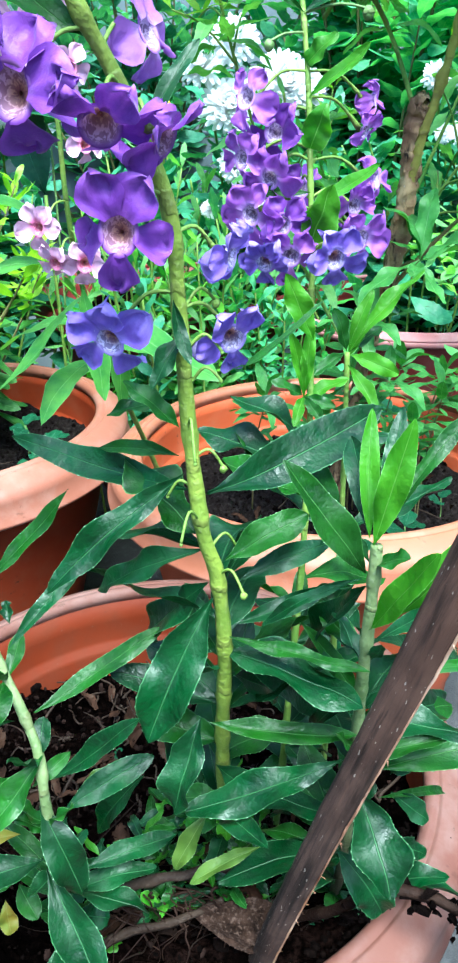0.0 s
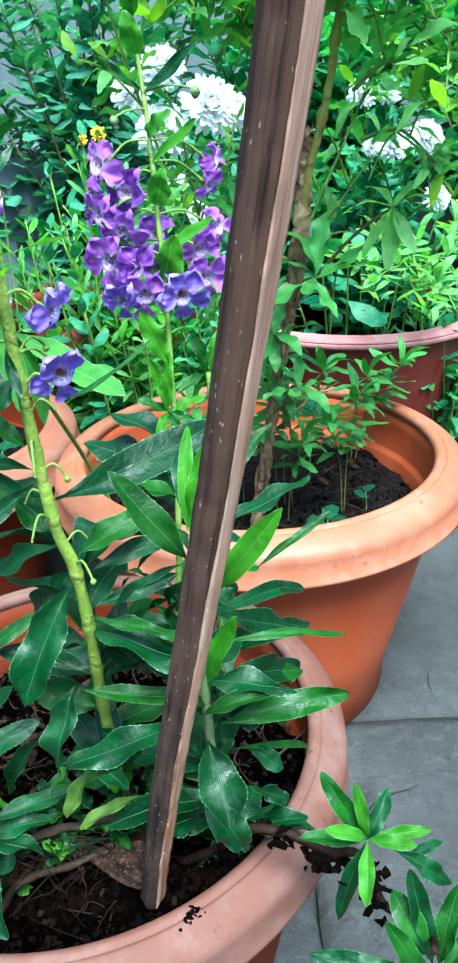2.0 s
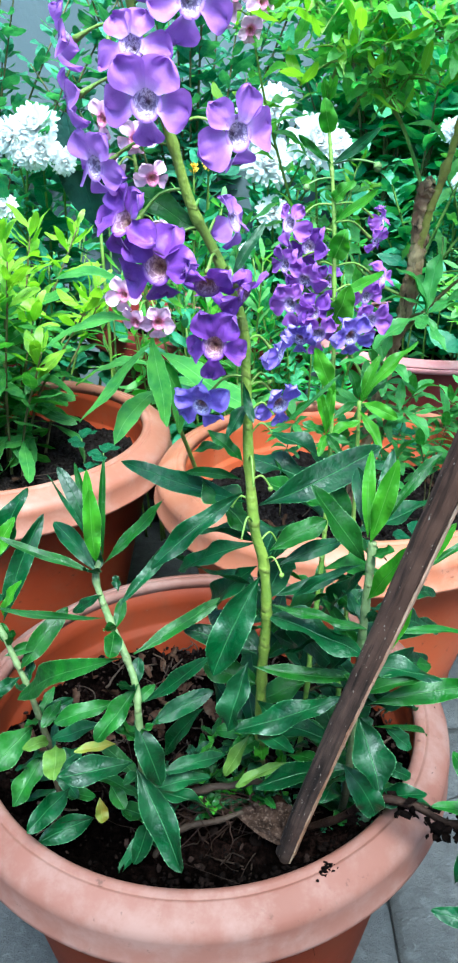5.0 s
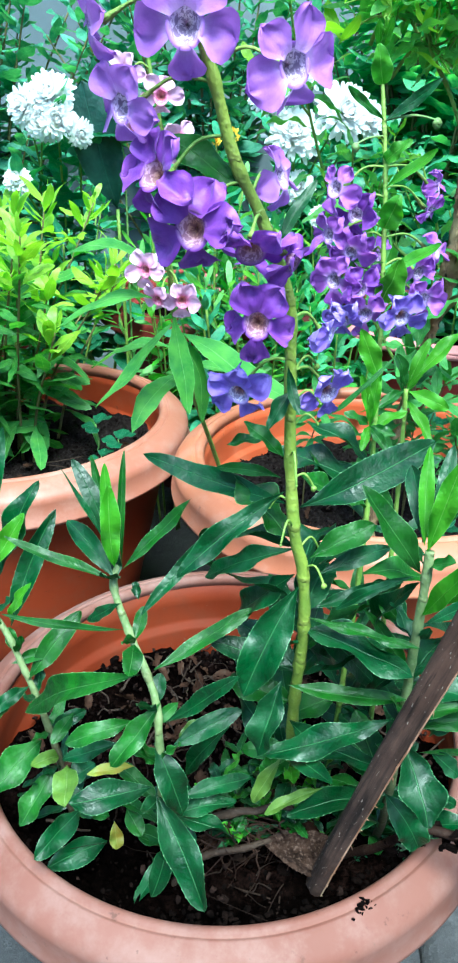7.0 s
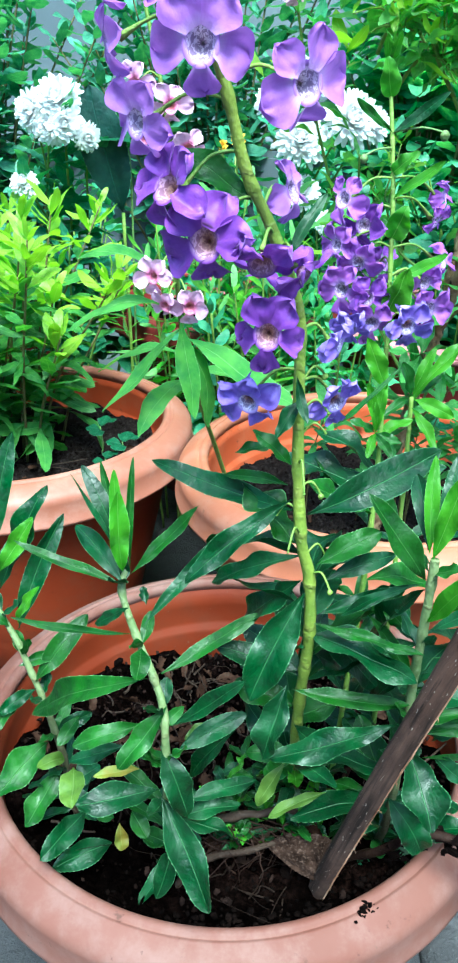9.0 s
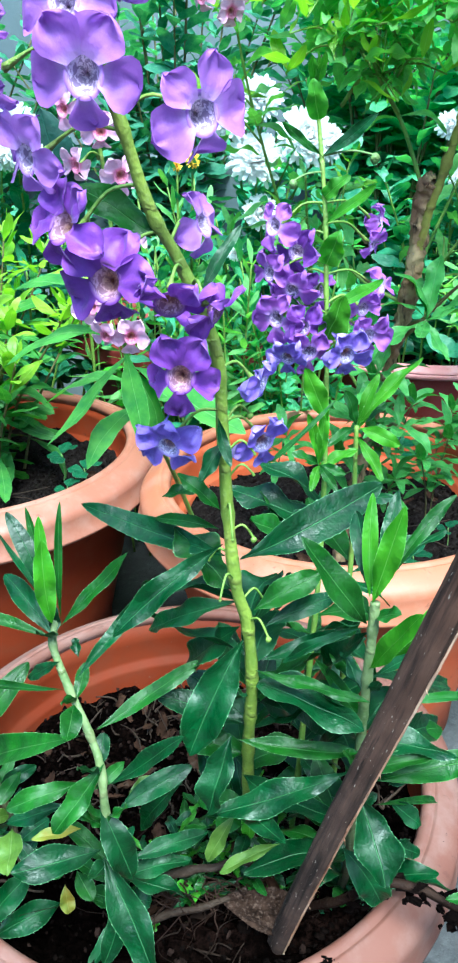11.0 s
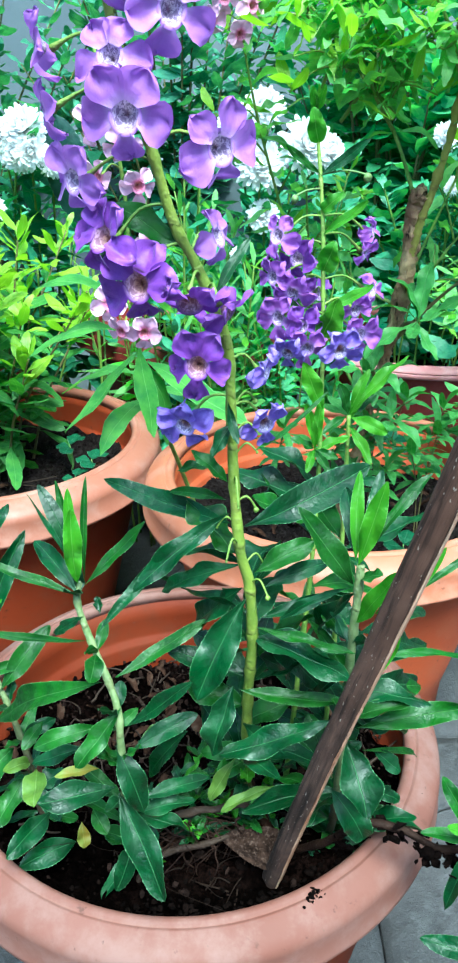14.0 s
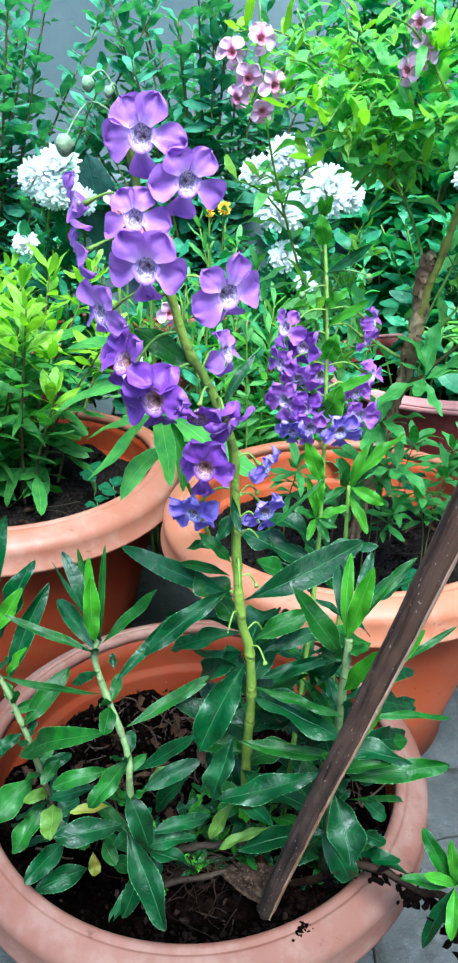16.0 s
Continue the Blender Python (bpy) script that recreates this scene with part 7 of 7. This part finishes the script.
chrysanthemum("white chrysanthemum with large drooping heads", (-0.28, 0.78, 0.2), (
    (-0.222, 0.600, 0.570, 0.044, 0.0, -0.9, 0.5), (-0.250, 0.602, 0.560, 0.038, -0.4, -0.9, 0.3), (-0.214, 0.592, 0.546, 0.036, 0.2, -0.9, 0.1), (-0.232, 0.596, 0.544, 0.034, -0.1, -0.9, 0.0), (-0.192, 0.600, 0.532, 0.026, 0.5, -0.8, -0.2), (-0.266, 0.590, 0.484, 0.026, -0.1, -0.8, 0.6)), 6, MUMS, 0.055, 8, 0.26)
chrysanthemum("white chrysanthemum with scattered blooms and dark leaves", (0.36, 0.88, 0.24), (
    (0.284, 0.700, 0.560, 0.028, -0.3, -0.9, 0.3), (0.317, 0.702, 0.560, 0.024, 0.1, -0.9, 0.4), (0.364, 0.700, 0.507, 0.036, 0.1, -0.9, 0.4), (0.326, 0.702, 0.500, 0.030, -0.1, -0.9, 0.4),
    (0.384, 0.700, 0.437, 0.028, 0.2, -0.9, 0.3), (0.300, 0.710, 0.500, 0.020, 0.0, -0.9, 0.2)), 7, MUMS, 0.05, 12, 0.30)
chrysanthemum("small yellow chrysanthemum among the leaves", (-0.02, 0.66, 0.0), ((-0.019, 0.560, 0.532, 0.014, 0.0, -0.9, 0.4), (-0.036, 0.560, 0.527, 0.010, -0.2, -0.9, 0.4)), 8, YELLOWS, 0.04, 14, 0.5)
chrysanthemum("small yellow chrysanthemum behind the pots", (0.46, 0.78, 0.0), ((0.425, 0.700, 0.425, 0.026, 0.0, -0.9, 0.4), (0.42, 0.72, 0.40, 0.02, 0.2, -0.9, 0.4)), 9, YELLOWS, 0.045, 12, 0.36)
chrysanthemum("small yellow flowers beside the bush", (-0.36, 0.66, 0.0), ((-0.300, 0.560, 0.500, 0.020, 0.0, -0.9, 0.4), (-0.33, 0.57, 0.505, 0.018, 0.2, -0.9, 0.4)), 10, YELLOWS, 0.045, 10, 0.45)

# light green low plants behind the shrub's pot
rnd = random.Random(71)
for k, (x, y, n, h, sp, lab) in enumerate(((0.40, 0.66, 10, 0.34, 0.10, "trailing light green plant with narrow leaves"), (0.02, 0.60, 18, 0.48, 0.10, "bushy light green plant behind the pots"), (0.50, 0.70, 14, 0.36, 0.14, "trailing light green plant with narrow leaves"), (-0.10, 0.64, 14, 0.46, 0.08, "bushy light green plant behind the pots"), (0.10, 0.60, 12, 0.46, 0.08, "bushy light green plant behind the pots"))):
    t = thing("leafy_plant", lab, "plant", (x, y, 0), "leafy plants behind")
    curves = []
    for _ in range(n):
        a, q = rnd.uniform(0, 6.283), rnd.uniform(0.0, 0.05)
        p = Vector((q * math.cos(a), q * math.sin(a), 0))
        o = Vector((math.cos(a), math.sin(a), 0)) * rnd.uniform(0.3, 1.0) * sp
        hh = h * rnd.uniform(0.7, 1.05)
        curves.append(along(smooth_path([p, p + o * 0.3 + Vector((0, 0, hh * 0.5)), p + o + Vector((0, 0, hh))], 6)))
    stems_from(t, curves, 0.0018, 0.0009, STEM_GREEN)
    plant_leaves(t, leafy(t, curves, SET_YOUNG if k in (1, 3) else SET_BROAD, 0.045, 0.016, rnd, 0.35, 2, (-15, 55), 0.7), 40, LEAF_SHRUB_JOINED if k in (1, 3) else LEAF_FAR)

# dark low foliage filling the red pot
rnd = random.Random(83)
t = thing("leafy_plant", "low dark blue-green plant filling the red pot", "plant", (0.29, 0.78, 0.25), "leafy plants behind")
curves = []
for _ in range(18):
    a, q = rnd.uniform(0, 6.283), rnd.uniform(0.02, 0.13)
    c, h = Vector((q * math.cos(a), q * math.sin(a), 0)), rnd.uniform(0.06, 0.17)
    curves.append(along(smooth_path([c, c * 1.2 + Vector((0, 0, h * 0.6)), c * 1.35 + Vector((0, 0, h))], 4)))
stems_from(t, curves, 0.0018, 0.0010, STEM_GREEN)
plant_leaves(t, leafy(t, curves, SET_TEAL, 0.058, 0.020, rnd, 0.2, 2, (-25, 40), 0.8), 60, LEAF_TEAL_JOINED)

# tall shrubs in front of the wall, the left ones with shade-toned leaves
for k, (x, y, n, h, sp, leafsize, lab) in enumerate((
    (-0.55, 1.22, 28, 0.95, 0.32, 0.045, "tall loose shrub in front of the wall"),
    (-0.10, 1.28, 46, 0.92, 0.30, 0.050, "tall loose shrub in front of the wall"),
    (0.30, 1.15, 46, 1.0, 0.30, 0.06, "tall dense shrub in front of the wall"),
    (0.70, 1.20, 46, 1.05, 0.32, 0.06, "tall dense shrub in front of the wall"),
    (0.62, 0.85, 30, 0.85, 0.22, 0.055, "dense dark green shrub beside the pots"),
    (-0.85, 1.0, 20, 0.8, 0.25, 0.055, "dense dark green shrub beside the pots"),
)):
    rnd = random.Random(200 + k)
    t = thing("tall_shrub", lab, "shrub", (x, y, 0), "shrubs by the wall")
    curves = []
    for _ in range(n):
        a, q = rnd.uniform(0, 6.283), rnd.uniform(0.0, 0.06)
        p = Vector((q * math.cos(a), q * math.sin(a), 0))
        o = Vector((math.cos(a), math.sin(a), 0)) * rnd.uniform(0.2, 1.0) * sp
        hh = h * rnd.uniform(0.55, 1.05)
        curves.append(along(smooth_path([p, p + o * 0.25 + Vector((0, 0, hh * 0.5)), p + o + Vector((0, 0, hh))], 7)))
    stems_from(t, curves, 0.004, 0.0013, STEM_BROWN)
    plant_leaves(t, leafy(t, curves, SET_TEAL, 1.3 * leafsize, 0.020, rnd, 0.18, 2, (-25, 45), 0.7), 0, LEAF_FAR if k in (2, 3, 4) else LEAF_SHADED_JOINED)

# a broad dark blue-green leaf standing behind the drooping white heads
t = thing("broad_leaved_plant", "broad dark blue-green leaves standing behind white flower heads", "plant", (-0.17, 0.66, 0.0))
for k, (base, tip, width) in enumerate((((0.006, -0.010, 0.445), (-0.020, -0.040, 0.585), 0.054),)):
    a, b = Vector(base), Vector(tip)
    d = (b - a).normalized()
    n = (Vector((0.3, -1, 0.2)) - Vector((0.3, -1, 0.2)).dot(d) * d).normalized()
    part("stem", tube(bmesh.new(), smooth_path([(0.004 * k, 0, 0), (0.006, -0.004, 0.2), a], 5), lambda f: 0.0022, 6), STEM_GREEN, t)
    part("leaf", leaf_mesh((b - a).length, width, -0.06, 500 + k, 24, 7, 0.0, 0.3, 0.1), LEAF_BROAD, t).matrix_basis = Matrix.Translation(a) @ Matrix((d, n.cross(d), n)).transposed().to_4x4()
